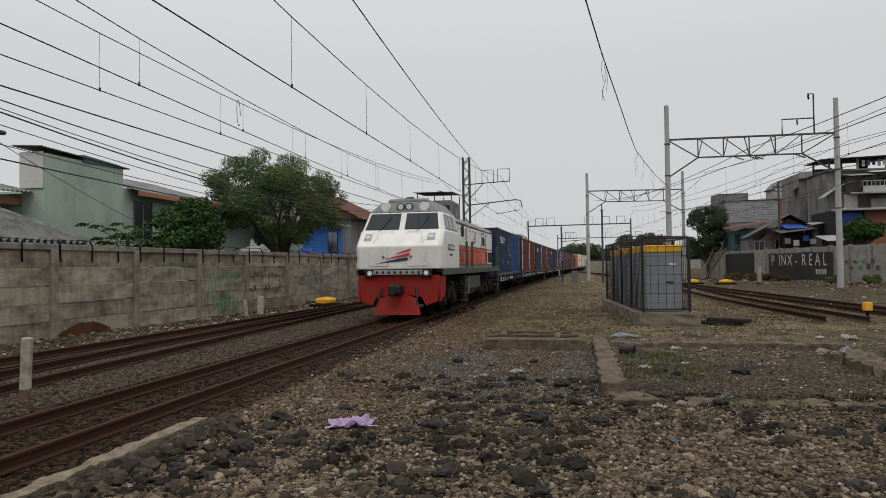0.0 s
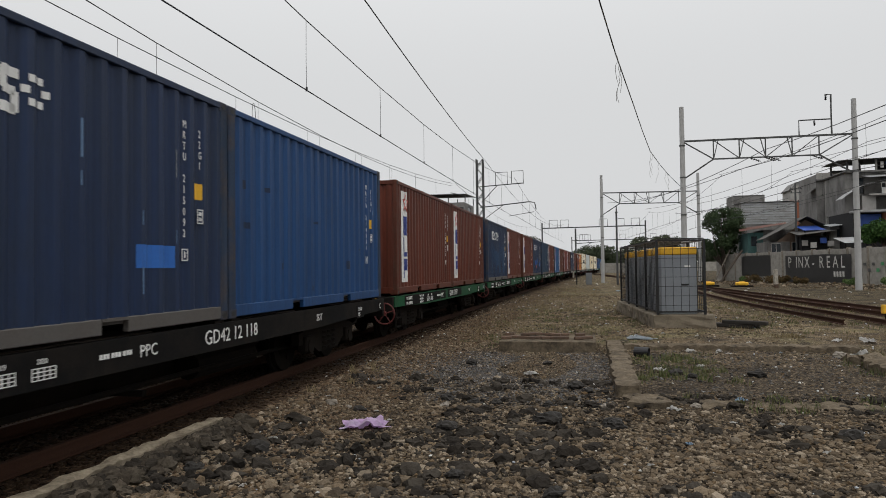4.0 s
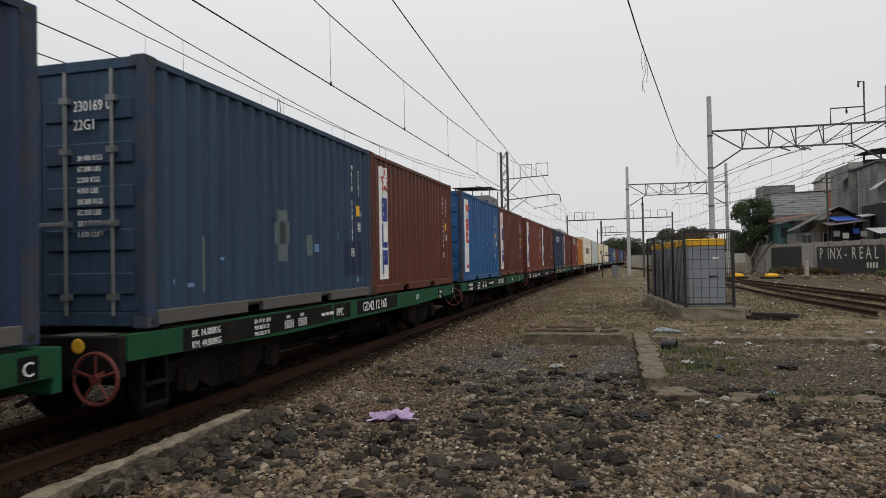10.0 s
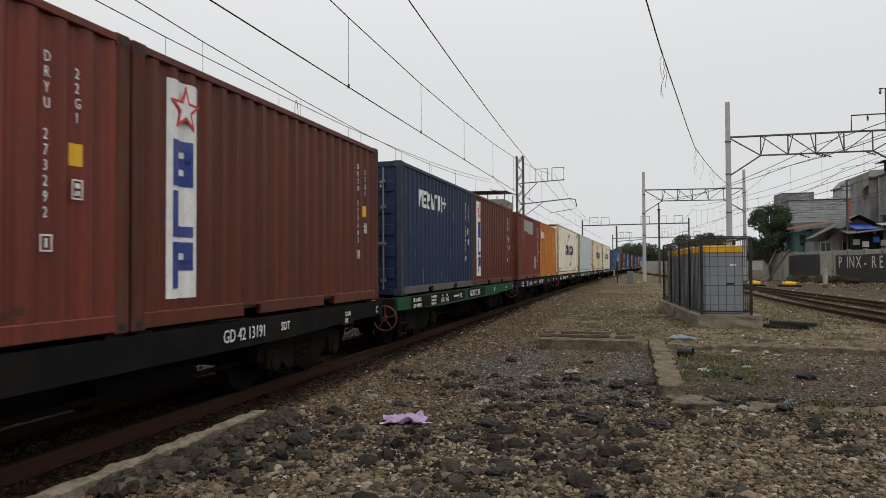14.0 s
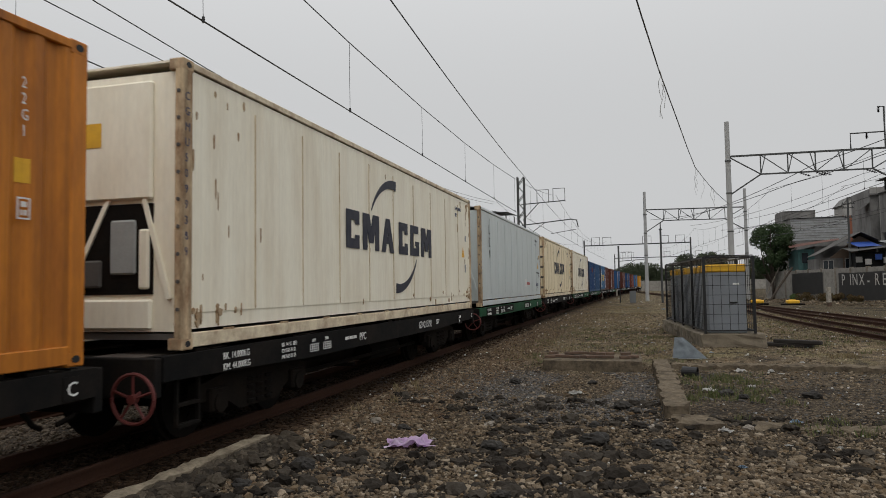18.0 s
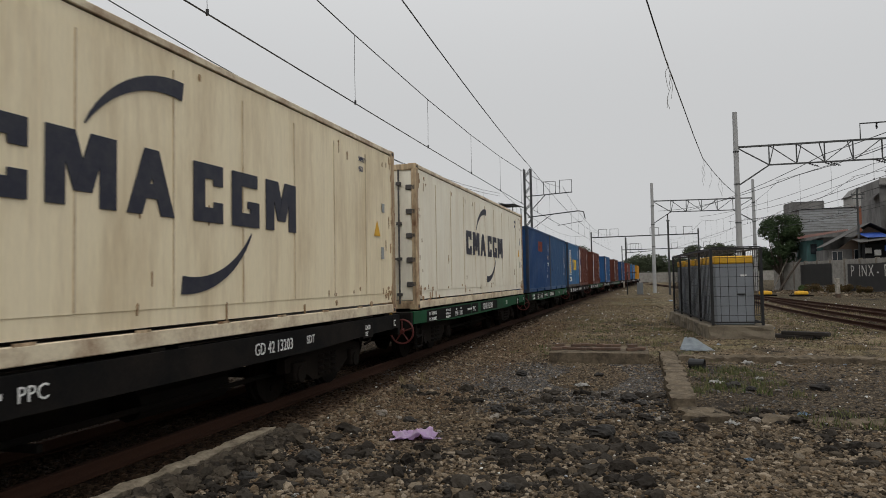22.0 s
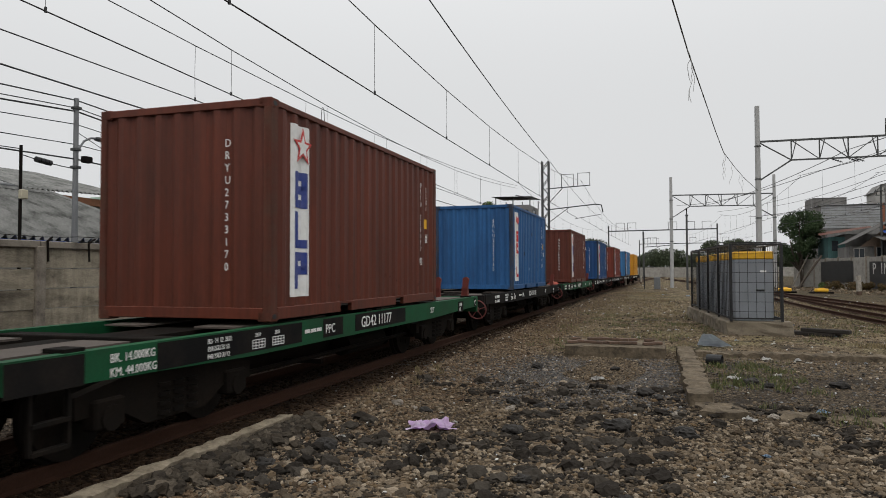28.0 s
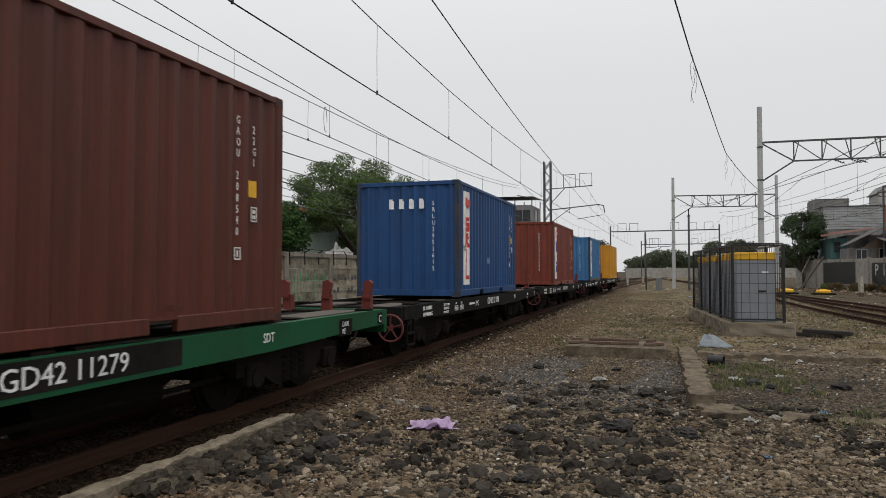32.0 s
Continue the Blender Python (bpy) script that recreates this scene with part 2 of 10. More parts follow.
def prism(bm, poly, axis, a, b):
    """A polygon given in the two other axes, drawn out along axis from a to b."""
    def at(p, t):
        return (t, p[0], p[1]) if axis == "x" else (p[0], t, p[1]) if axis == "y" else (p[0], p[1], t)
    v0, v1 = [bm.verts.new(at(p, a)) for p in poly], [bm.verts.new(at(p, b)) for p in poly]
    n = len(poly)
    bm.faces.new(v0)
    bm.faces.new(v1[::-1])
    for i in range(n):
        bm.faces.new((v0[i], v1[i], v1[(i + 1) % n], v0[(i + 1) % n]))
    return v0 + v1


def finish(bm, smooth=False):
    bmesh.ops.recalc_face_normals(bm, faces=bm.faces)
    if smooth:
        for f in bm.faces:
            f.smooth = True


def part(name, bm, material, parent=None, label="", smooth=False):
    finish(bm, smooth)
    me = bpy.data.meshes.new(name)
    bm.to_mesh(me)
    bm.free()
    me.materials.append(material)
    ob = new(name, me)
    if parent is not None:
        ob.parent = parent
    if label:
        ob["label"] = label
    return ob


def shared(name, me, parent, m=None):
    """Another object on a mesh that is there already."""
    ob = new(name, me)
    ob.parent = parent
    if m is not None:
        ob.matrix_basis = m
    return ob


def mesh_of(name, bm, material, smooth=False):
    finish(bm, smooth)
    me = bpy.data.meshes.new(name)
    bm.to_mesh(me)
    bm.free()
    me.materials.append(material)
    return me


def thing(name, m, label, category, group="", kind=""):
    ob = new(name)
    ob.empty_display_size = 0.2
    ob.matrix_basis = m
    return tagged(ob, label, category, group, kind)


def raw(name, verts, faces, material, parent=None, label=""):
    me = bpy.data.meshes.new(name)
    me.from_pydata(verts, [], faces)
    me.update()
    me.materials.append(material)
    ob = new(name, me)
    if parent is not None:
        ob.parent = parent
    if label:
        ob["label"] = label
    return ob


def quick_mesh(name, verts, faces, material):
    """A mesh from arrays: verts n x 3, faces m x k."""
    me = bpy.data.meshes.new(name)
    k = faces.shape[1]
    me.vertices.add(len(verts))
    me.vertices.foreach_set("co", np.ascontiguousarray(verts, dtype=np.float32).ravel())
    me.loops.add(faces.size)
    me.loops.foreach_set("vertex_index", np.ascontiguousarray(faces, dtype=np.int32).ravel())
    me.polygons.add(len(faces))
    me.polygons.foreach_set("loop_start", np.arange(0, faces.size, k, dtype=np.int32))
    me.update(calc_edges=True)
    me.shade_flat()
    me.materials.append(material)
    return me


FONT_CACHE = {}


def letters(body, size, material, thick=0.004):
    """A flat lettering mesh in its xy plane, from its lower left corner."""
    key = (body, round(size, 4), material.name)
    if key not in FONT_CACHE:
        cu = bpy.data.curves.new("lettering", "FONT")
        cu.body, cu.size, cu.extrude, cu.resolution_u = body, size, thick / 2, 2
        ob = bpy.data.objects.new("lettering", cu)
        me = bpy.data.meshes.new_from_object(ob)
        bpy.data.objects.remove(ob)
        me.materials.clear()
        me.materials.append(material)
        FONT_CACHE[key] = me
    return FONT_CACHE[key]


# frames in which lettering reads: on the side that faces the yard, and on the end that leads
SIDE = Matrix(((0, 0, 1, 0), (1, 0, 0, 0), (0, 1, 0, 0), (0, 0, 0, 1)))
END = Matrix(((1, 0, 0, 0), (0, 0, -1, 0), (0, 1, 0, 0), (0, 0, 0, 1)))


def write_side(body, size, material, parent, x, y, z, name="lettering", squeeze=1.0):
    return shared(name, letters(body, size, material), parent, Matrix.Translation((x, y, z)) @ SIDE @ Matrix.Diagonal((squeeze, 1, 1, 1)))


def write_end(body, size, material, parent, x, y, z, name="lettering", squeeze=1.0):
    return shared(name, letters(body, size, material), parent, Matrix.Translation((x, y, z)) @ END @ Matrix.Diagonal((squeeze, 1, 1, 1)))


# ---- plan ----
TRACK_X, BEND, RAIL_Z, GROUND_Z = -5.47, 0.000196, -0.10, -0.32


def main_x(y):
    """The centre of the line on which the train runs: straight, then a wide bend."""
    return TRACK_X + BEND * max(0.0, y) ** 2


def turnout(y):
    return max(0.0, (38.0 - max(-20.0, y)) / 28.0) ** 1.4


def second_x(y):
    """The track by the wall, and the one that leaves it at a turnout."""
    return -9.6 - 0.48 * turnout(y) + BEND * max(0.0, y) ** 2


def third_x(y):
    return -9.6 + 0.92 * turnout(y) + BEND * max(0.0, y) ** 2


def yard_x(y, off=0.0):
    """The track on the far side of the yard, which closes in on the main line."""
    return 9.9 + off - 0.068 * (y - 24.7)


def stub_x(y):
    return min(yard_x(y), 7.55 - 0.068 * (y - 21.5) + 0.0025 * max(0.0, y - 24.0) ** 2)


def bump(x, y, s, seed=0.0):
    return noise.noise((x * s, y * s, seed))


def ground_z(x, y):
    z = GROUND_Z + 0.03 * bump(x, y, 0.25) + 0.018 * bump(x, y, 1.1, 3) + 0.012 * bump(x, y, 3.3, 5)
    for cx, half in ((main_x(y), 1.5), (second_x(y), 1.5), (third_x(y), 1.5), (yard_x(y), 1.4)):
        d = abs(x - cx)
        if d < half + 0.9:
            k = min(1.0, (half + 0.9 - d) / 0.9)
            z = z * (1 - k) + (RAIL_Z - 0.15 + 0.012 * bump(x, y, 4.0, 7)) * k
    if -3.4 < x < 6 and 1 < y < 11.5:
        z += 0.035 * max(0.0, bump(x, y, 1.6, 11))
    if x > 14:
        z += 0.25 * min(1.0, (x - 14) / 5)
    if x < -11.6:
        z += 0.12 * min(1.0, (-11.6 - x) / 1.5)
    return z


def steps(*runs):
    out = []
    for a, b, d in runs:
        n = max(1, round((b - a) / d))
        out += [a + (b - a) * i / n for i in range(n)]
    return out


def ground_material():
    """Brown ballast grit with dark coal-like patches, dry soil and thin grass, by the plan; shade between stones and on
    the track bed is put into the colour.
    """
    m = bpy.data.materials.new("ballast_and_soil")
    m.use_nodes = True
    n, l = m.node_tree.nodes, m.node_tree.links
    b = n["Principled BSDF"]
    b.inputs["Roughness"].default_value = 0.95
    b.inputs["Specular IOR Level"].default_value = 0.1
    co = n.new("ShaderNodeTexCoord")

    def nz(scale, detail=5):
        t = n.new("ShaderNodeTexNoise")
        t.inputs["Scale"].default_value, t.inputs["Detail"].default_value = scale, detail
        l.new(co.outputs["Object"], t.inputs["Vector"])
        return t.outputs["Fac"]

    def rng(v, a, c, lo=0.0, hi=1.0):
        r = n.new("ShaderNodeMapRange")
        r.inputs["From Min"].default_value, r.inputs["From Max"].default_value = a, c
        r.inputs["To Min"].default_value, r.inputs["To Max"].default_value = lo, hi
        l.new(v, r.inputs["Value"])
        return r.outputs[0]

    def mix(f, a, c):
        x = n.new("ShaderNodeMix")
        x.data_type = "RGBA"
        l.new(f, x.inputs["Factor"])
        for s, v in (("A", a), ("B", c)):
            if isinstance(v, tuple):
                x.inputs[s].default_value = (*v, 1)
            else:
                l.new(v, x.inputs[s])
        return x.outputs["Result"]

    vor = n.new("ShaderNodeTexVoronoi")
    vor.inputs["Scale"].default_value = 21
    l.new(co.outputs["Object"], vor.inputs["Vector"])
    sep = n.new("ShaderNodeSeparateColor")
    l.new(vor.outputs["Color"], sep.inputs["Color"])
    xyz = n.new("ShaderNodeSeparateXYZ")
    l.new(co.outputs["Object"], xyz.inputs[0])
    past, by_line = rng(xyz.outputs["Y"], 12.5, 19.0, 0.0, 0.85), rng(xyz.outputs["X"], -1.6, -3.4, 0.0, 0.8)
    stone = mix(sep.outputs[0], (0.028, 0.021, 0.014), (0.150, 0.116, 0.080))
    soil = mix(rng(nz(0.6), 0.42, 0.6), (0.150, 0.108, 0.066), (0.275, 0.205, 0.124))
    soil = mix(rng(nz(0.45, 7), 0.47, 0.6), soil, (0.215, 0.180, 0.092))
    soil = mix(rng(nz(2.6, 8), 0.52, 0.62, 0, 0.8), soil, (0.050, 0.040, 0.029))
    soil = mix(rng(nz(5.5, 8), 0.57, 0.64, 0, 0.7), soil, (0.36, 0.30, 0.215))
    ground = mix(past, stone, soil)
    ground = mix(by_line, ground, mix(sep.outputs[1], (0.050, 0.031, 0.018), (0.170, 0.112, 0.066)))
    # brown track bed, darkened further: the train's shade put into the colour
    ground = mix(rng(xyz.outputs["X"], -3.9, -4.4, 0.0, 0.9), ground, mix(sep.outputs[1], (0.022, 0.013, 0.008), (0.075, 0.045, 0.026)))
    ground = mix(rng(xyz.outputs["X"], 7.0, 11.0, 0.0, 0.7), ground, mix(sep.outputs[2], (0.045, 0.036, 0.024), (0.125, 0.100, 0.062)))
    ground = mix(rng(xyz.outputs["X"], -6.5, -7.0), ground, mix(sep.outputs[1], (0.045, 0.033, 0.023), (0.125, 0.097, 0.070)))
    ground = mix(rng(nz(0.8, 7), 0.54, 0.64, 0, 0.7), ground, (0.026, 0.022, 0.018))
    hs = n.new("ShaderNodeHueSaturation")
    l.new(ground, hs.inputs["Color"])
    # value falls away from each stone's middle: painted shade in the gaps
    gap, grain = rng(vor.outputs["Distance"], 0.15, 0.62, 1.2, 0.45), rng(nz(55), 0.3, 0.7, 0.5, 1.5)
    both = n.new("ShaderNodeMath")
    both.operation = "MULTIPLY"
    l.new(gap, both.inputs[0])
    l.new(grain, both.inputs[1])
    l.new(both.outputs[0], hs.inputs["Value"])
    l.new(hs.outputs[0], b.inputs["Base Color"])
    bp = n.new("ShaderNodeBump")
    bp.inputs["Strength"].default_value, bp.inputs["Distance"].default_value = 0.9, 0.04
    inv = n.new("ShaderNodeMath")
    inv.operation = "SUBTRACT"
    inv.inputs[0].default_value = 1.0
    l.new(vor.outputs["Distance"], inv.inputs[1])
    l.new(inv.outputs[0], bp.inputs["Height"])
    l.new(bp.outputs[0], b.inputs["Normal"])
    return m


def build_ground():
    xs = steps((-1800, -300, 300), (-300, -60, 40), (-60, -16, 4), (-16, -8, 0.5), (-8, 8, 0.14), (8, 26, 0.5), (26, 70, 4), (70, 300, 40), (300, 1800, 300)) + [1800]
    ys = steps((-1800, -300, 300), (-300, -20, 40), (-20, 2, 2), (2, 18, 0.14), (18, 40, 0.4), (40, 100, 1.5), (100, 340, 12), (340, 1800, 200)) + [1800]
    v = [(x, y, ground_z(x, y)) for y in ys for x in xs]
    w = len(xs)
    f = [(j * w + i, j * w + i + 1, (j + 1) * w + i + 1, (j + 1) * w + i) for j in range(len(ys) - 1) for i in range(w - 1)]
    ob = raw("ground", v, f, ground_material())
    for p in ob.data.polygons:
        p.use_smooth = True
    return tagged(ob, "brown ballast grit and trodden soil of a railway yard", "ground", kind="structure")


def rail_profile(x, head):
    """Half-sections of a flat-bottomed rail: foot, web and head as one outline, about x, down from the rail's top."""
    return [(-0.06, -0.14), (0.06, -0.14), (0.06, -0.128), (0.012, -0.11), (0.009, -0.035), (0.034, -0.028), (0.034, -0.004), (0.03, 0.0),
            (-0.03, 0.0), (-0.034, -0.004), (-0.034, -0.028), (-0.009, -0.035), (-0.012, -0.11), (-0.06, -0.128)]


def sweep_rail(name, path, off, y0, y1, step, material, parent, label=""):
    prof = rail_profile(0, True)
    n = max(1, round((y1 - y0) / step))
    v, f, k = [], [], len(prof)
    for i in range(n + 1):
        y = y0 + (y1 - y0) * i / n
        v += [(path(y) + off + px, y, RAIL_Z + pz) for px, pz in prof]
    for i in range(n):
        for j in range(k):
            f.append((i * k + j, i * k + (j + 1) % k, (i + 1) * k + (j + 1) % k, (i + 1) * k + j))
    f.append(tuple(range(k)))
    f.append(tuple(n * k + j for j in range(k))[::-1])
    return raw(name, v, f, material, parent, label)


def build_track(path, label, y0, y1, sleepers, rails=(-0.567, 0.567)):
    t = thing("railway_track", pose(0, 0, 0), label, "track", kind="structure")
    for off in rails:
        sweep_rail("rail", path, off, y0, y1, 3.0, M["rail_rust"], t)
    if sleepers:
        bm = bm_new()
        prism(bm, [(-1.0, -0.2), (1.0, -0.2), (1.0, 0.0), (0.3, -0.035), (-0.3, -0.035), (-1.0, 0.0)], "y", -0.11, 0.11)
        me = mesh_of("sleeper", bm, M["sleeper"])
        y, rr = sleepers[0], random.Random(5)
        while y < sleepers[1]:
            shared("sleeper", me, t, pose(path(y), y, RAIL_Z - 0.155 + rr.uniform(-0.012, 0.004), 0, 0, rr.uniform(-1, 1)))
            y += 0.62
    return t


build_ground()
build_track(main_x, "rusty rails on sunken sleepers in brown ballast", -290, 330, (1.5, 70))
build_track(second_x, "rusty rails beside the precast wall", -60, 330, (6, 50))
build_track(third_x, "rusty rails that join the track by the wall", -60, 37, (6, 30))
build_track(yard_x, "rusty yard rails in dirty ballast", -30, 150, (20, 60))
build_track(stub_x, "old siding rails that end in the gravel", 21.4, 53, None)


# ---- walls ----
def wall_x(y):
    return -13.4 + 0.02 * y


def wall_left():
    """Precast wall along the line: posts with five stacked panels a bay, coping and barbed-wire stubs."""
    z, h = -0.22, 2.3
    wall = thing("wall_left", pose(0, 0, 0), "stained precast concrete panel wall with posts", "wall", kind="structure")
    rr = random.Random(3)
    ys = [-14.0, -10.4, -6.9, -3.4, 0.1, 3.6, 7.2, 11.9, 15.35, 18.6, 22.0, 25.4, 29.1, 33.2, 37.2]
    while ys[-1] < 120:
        ys.append(ys[-1] + 3.8)
    bm = bm_new()
    box(bm, -0.085, -0.12, -0.4, 0.10, 0.12, h, 0.012)
    post = mesh_of("post", bm, M["wall_post"])
    panels = []
    for k in range(4):
        bm = bm_new()
        box(bm, -0.03, 0.0, 0.008, 0.03, 1.0, 0.440, 0.0)
        panels.append(mesh_of("panel", bm, M["wall_panel"]))
    bm = bm_new()
    bar(bm, (-0.02, 0.25, 0.10), (0.07, 0, 0.0), 0.03, 0.035)
    bar(bm, (0.07, 0, 0.0), (0.075, 0.02, -0.46), 0.035, 0.035)
    stub = mesh_of("wire_bracket", bm, M["steel_dark"])
    lean = -math.degrees(math.atan(0.02))
    for y, y2 in zip(ys, ys[1:]):
        x = wall_x(y)
        shared("post", post, wall, pose(x, y, z, 0, rr.uniform(-0.7, 0.7), lean))
        for k in range(5):
            m = pose(x + rr.uniform(-0.02, 0.02), y + 0.1, z + 0.45 * k + 0.01, rr.uniform(-0.25, 0.25), rr.uniform(-1.6, 1.6), lean) @ Matrix.Diagonal((1, y2 - y - 0.2, 1, 1))
            shared("panel", panels[rr.randrange(4)], wall, m)
        bm = bm_new()
        box(bm, -0.09, 0.0, 0.0, 0.09, y2 - y - 0.012, 0.16, 0.015)
        cp = part("coping", bm, M["wall_post"], wall)
        cp.matrix_basis = pose(x, y, z + h - 0.04, 0, 0, lean)
        if -2 < y < 60:
            for e in (0.12, 1.3, 2.4):
                shared("wire_bracket", stub, wall, pose(x + 0.06, y + e, z + h + 0.12, 0, 0, rr.uniform(-40, 40)))
    for off, up in ((0.07, 0.11), (-0.02, 0.24)):
        bm = bm_new()
        pts = []
        for i in range(150):
            y = -10 + i * 0.5
            pts.append((wall_x(y) + off + 0.03 * bump(y, off, 0.9, 2), y, z + h + up + 0.07 * bump(y, 3.0, 0.7, 5 + up)))
        tube(bm, pts, 0.008, 4)
        part("barbed_wire", bm, M["steel_dark"], wall)
    return wall


def wall_right():
    """Grey wall behind the far tracks, with painted panels."""
    a, b = Vector((23.5, 38.0)), Vector((14.0, 82.0))
    d = (b - a).normalized()
    n, bay = 18, (b - a).length / 18
    ang = math.degrees(math.atan2(d.y, d.x)) - 90
    wall = thing("wall_right", pose(0, 0, 0), "grey concrete boundary wall with white and green graffiti", "wall", kind="structure")
    bm = bm_new()
    box(bm, -0.09, 0.0, -0.4, 0.09, bay - 0.012, 2.62, 0.012)
    pan = mesh_of("panel", bm, M["concrete"])
    bm = bm_new()
    box(bm, -0.14, -0.12, -0.4, 0.14, 0.12, 2.7, 0.012)
    post = mesh_of("post", bm, M["wall_post"])
    for i in range(n):
        p = a + d * bay * i
        shared("panel", pan, wall, pose(p.x, p.y, -0.02, 0, 0, ang))
        shared("post", post, wall, pose(p.x, p.y, -0.02, 0, 0, ang))
    return wall, a, d, ang


wall_left()
WALL_R, WR_A, WR_D, WR_ANG = wall_right()


# ---- poles, gantries and wires ----
def concrete_pole(x, y, h, r=0.2, label="tall round tapered concrete pole beside the tracks"):
    p = thing("concrete_pole", pose(x, y, ground_z(x, y) - 0.1), label, "pole", "catenary poles")
    bm = bm_new()
    cyl(bm, (0, 0, 0), (0, 0, h), r, r * 0.72, 20)
    part("shaft", bm, M["concrete_pole"], p, smooth=False)
    for z in (h * 0.42, h * 0.62, h * 0.79):
        bm = bm_new()
        cyl(bm, (0, 0, z), (0, 0, z + 0.07), r * 0.98, r * 0.98, 20)
        part("clamp_band", bm, M["gantry"], p)
    return p


def gantry(p, q, z, depth, bays, label):
    """A flat lattice beam between two poles, its bottom chord drawn up at both ends."""
    p, q = Vector((*p, z)), Vector((*q, z))
    g = thing("gantry_beam", pose(0, 0, 0), label, "gantry", "catenary gantries")
    bm = bm_new()
    bar(bm, p, q, 0.12, 0.11)
    part("top_chord", bm, M["gantry"], g)
    a, b = p.lerp(q, 0.187) - Vector((0, 0, depth)), p.lerp(q, 0.80) - Vector((0, 0, depth))
    bm = bm_new()
    bar(bm, a, b, 0.1, 0.09)
    part("bottom_chord", bm, M["gantry"], g)
    for s, t in ((p, a), (q, b)):
        bm = bm_new()
        bar(bm, s - Vector((0, 0, depth * 2.03)), t, 0.09, 0.09)
        part("knee_brace", bm, M["gantry"], g)
        bm = bm_new()
        bar(bm, s, t, 0.07, 0.07)
        part("end_brace", bm, M["gantry"], g)
    for i in range(bays):
        u0, u1 = i / bays, (i + 1) / bays
        bm = bm_new()
        c0, c1 = a.lerp(b, u0), a.lerp(b, u1)
        up = Vector((0, 0, depth))
        bar(bm, c0, c0 + up, 0.07, 0.06)
        bar(bm, c0, c0 + up + (q - p).normalized() * (0.3 if u0 < 0.5 else -0.3), 0.05, 0.05)
        if u0 < 0.5:
            bar(bm, c0 + up, c1, 0.05, 0.05)
        else:
            bar(bm, c0, c1 + up, 0.05, 0.05)
        if i == bays - 1:
            bar(bm, c1, c1 + up, 0.07, 0.06)
        part("lattice_brace", bm, M["gantry"], g)
    return g


def insulator(parent, p, length=0.45, vertical=True):
    bm = bm_new()
    d = Vector((0, 0, -1)) if vertical else Vector((0.9, 0, -0.35)).normalized()
    p = Vector(p)
    cyl(bm, p, p + d * length, 0.025, 0.025, 6)
    for i in range(4):
        c = p + d * length * (0.2 + 0.2 * i)
        cyl(bm, c, c + d * 0.035, 0.085, 0.05, 8)
    return part("insulator", bm, M["steel_dark"], parent)


def wire(pts, r, label="thin overhead line wire", name="overhead_wire"):
    w = thing(name, pose(0, 0, 0), label, "wire", "overhead wires")
    bm = bm_new()
    tube(bm, pts, r, 5)
    part("conductor", bm, M["wire"], w)
    return w


def sagging(p, q, sag, n=10):
    p, q = Vector(p), Vector(q)
    return [p.lerp(q, i / n) - Vector((0, 0, 4 * sag * (i / n) * (1 - i / n))) for i in range(n + 1)]


def catenary(path, z_contact, z_mess, spans, label, sag=0.75, n=10):
    """Messenger, contact wire and droppers over one track, span by span."""
    w = thing("overhead_line", pose(0, 0, 0), label, "overhead line", "overhead wires")
    rr = random.Random(int(z_mess * 100))
    for y0, y1 in zip(spans, spans[1:]):
        mess, cont = [], []
        for i in range(n + 1):
            u = i / n
            y = y0 + (y1 - y0) * u
            x = path(y) + 0.1 * math.cos(math.pi * u)
            mess.append(Vector((x, y, z_mess - 4 * sag * u * (1 - u))))
            cont.append(Vector((x, y, z_contact)))
        for nm, pts, r in (("messenger_wire", mess, 0.011), ("contact_wire", cont, 0.012)):
            bm = bm_new()
            tube(bm, pts, r, 5)
            part(nm, bm, M["wire"], w)
        for i in range(1, n):
            bm = bm_new()
            tube(bm, [mess[i], mess[i].lerp(cont[i], 0.5) + Vector((0, rr.uniform(-0.03, 0.03), 0)), cont[i]], 0.005, 4)
            cyl(bm, cont[i] - Vector((0, 0, 0.02)), cont[i] + Vector((0, 0, 0.06)), 0.022, 0.022, 5)
            part("dropper", bm, M["wire"], w)
    return w


concrete_pole(6.08, 47.2, 12.28)
concrete_pole(16.4, 47.4, 12.12)
gantry((6.08, 47.2), (16.4, 47.4), 9.6, 1.24, 4, "grey lattice gantry beam across the yard tracks")
concrete_pole(1.4, 76.6, 11.8)
concrete_pole(11.55, 77.9, 11.8)
gantry((1.4, 76.6), (11.55, 77.9), 9.45, 1.2, 4, "grey lattice gantry beam farther down the yard")


def lattice_mast(x, y, h):
    m = thing("lattice_mast", pose(x, y, ground_z(x, y)), "narrow rusty lattice mast with bracket arms", "mast")
    s = 0.22
    for sx in (-s, s):
        for sy in (-s, s):
            bm = bm_new()
            bar(bm, (sx, sy, 0), (sx, sy, h), 0.085, 0.085)
            part("leg", bm, M["gantry"], m)
    for face in range(4):
        bm = bm_new()
        n = 16
        for i in range(n):
            z0, z1 = h * i / n, h * (i + 1) / n
            e = -s if i % 2 else s
            if face < 2:
                fy = -s if face == 0 else s
                bar(bm, (e, fy, z0), (-e, fy, z1), 0.045, 0.045)
            else:
                fx = -s if face == 2 else s
                bar(bm, (fx, e, z0), (fx, -e, z1), 0.045, 0.045)
        part("lattice", bm, M["gantry"], m)
    return m


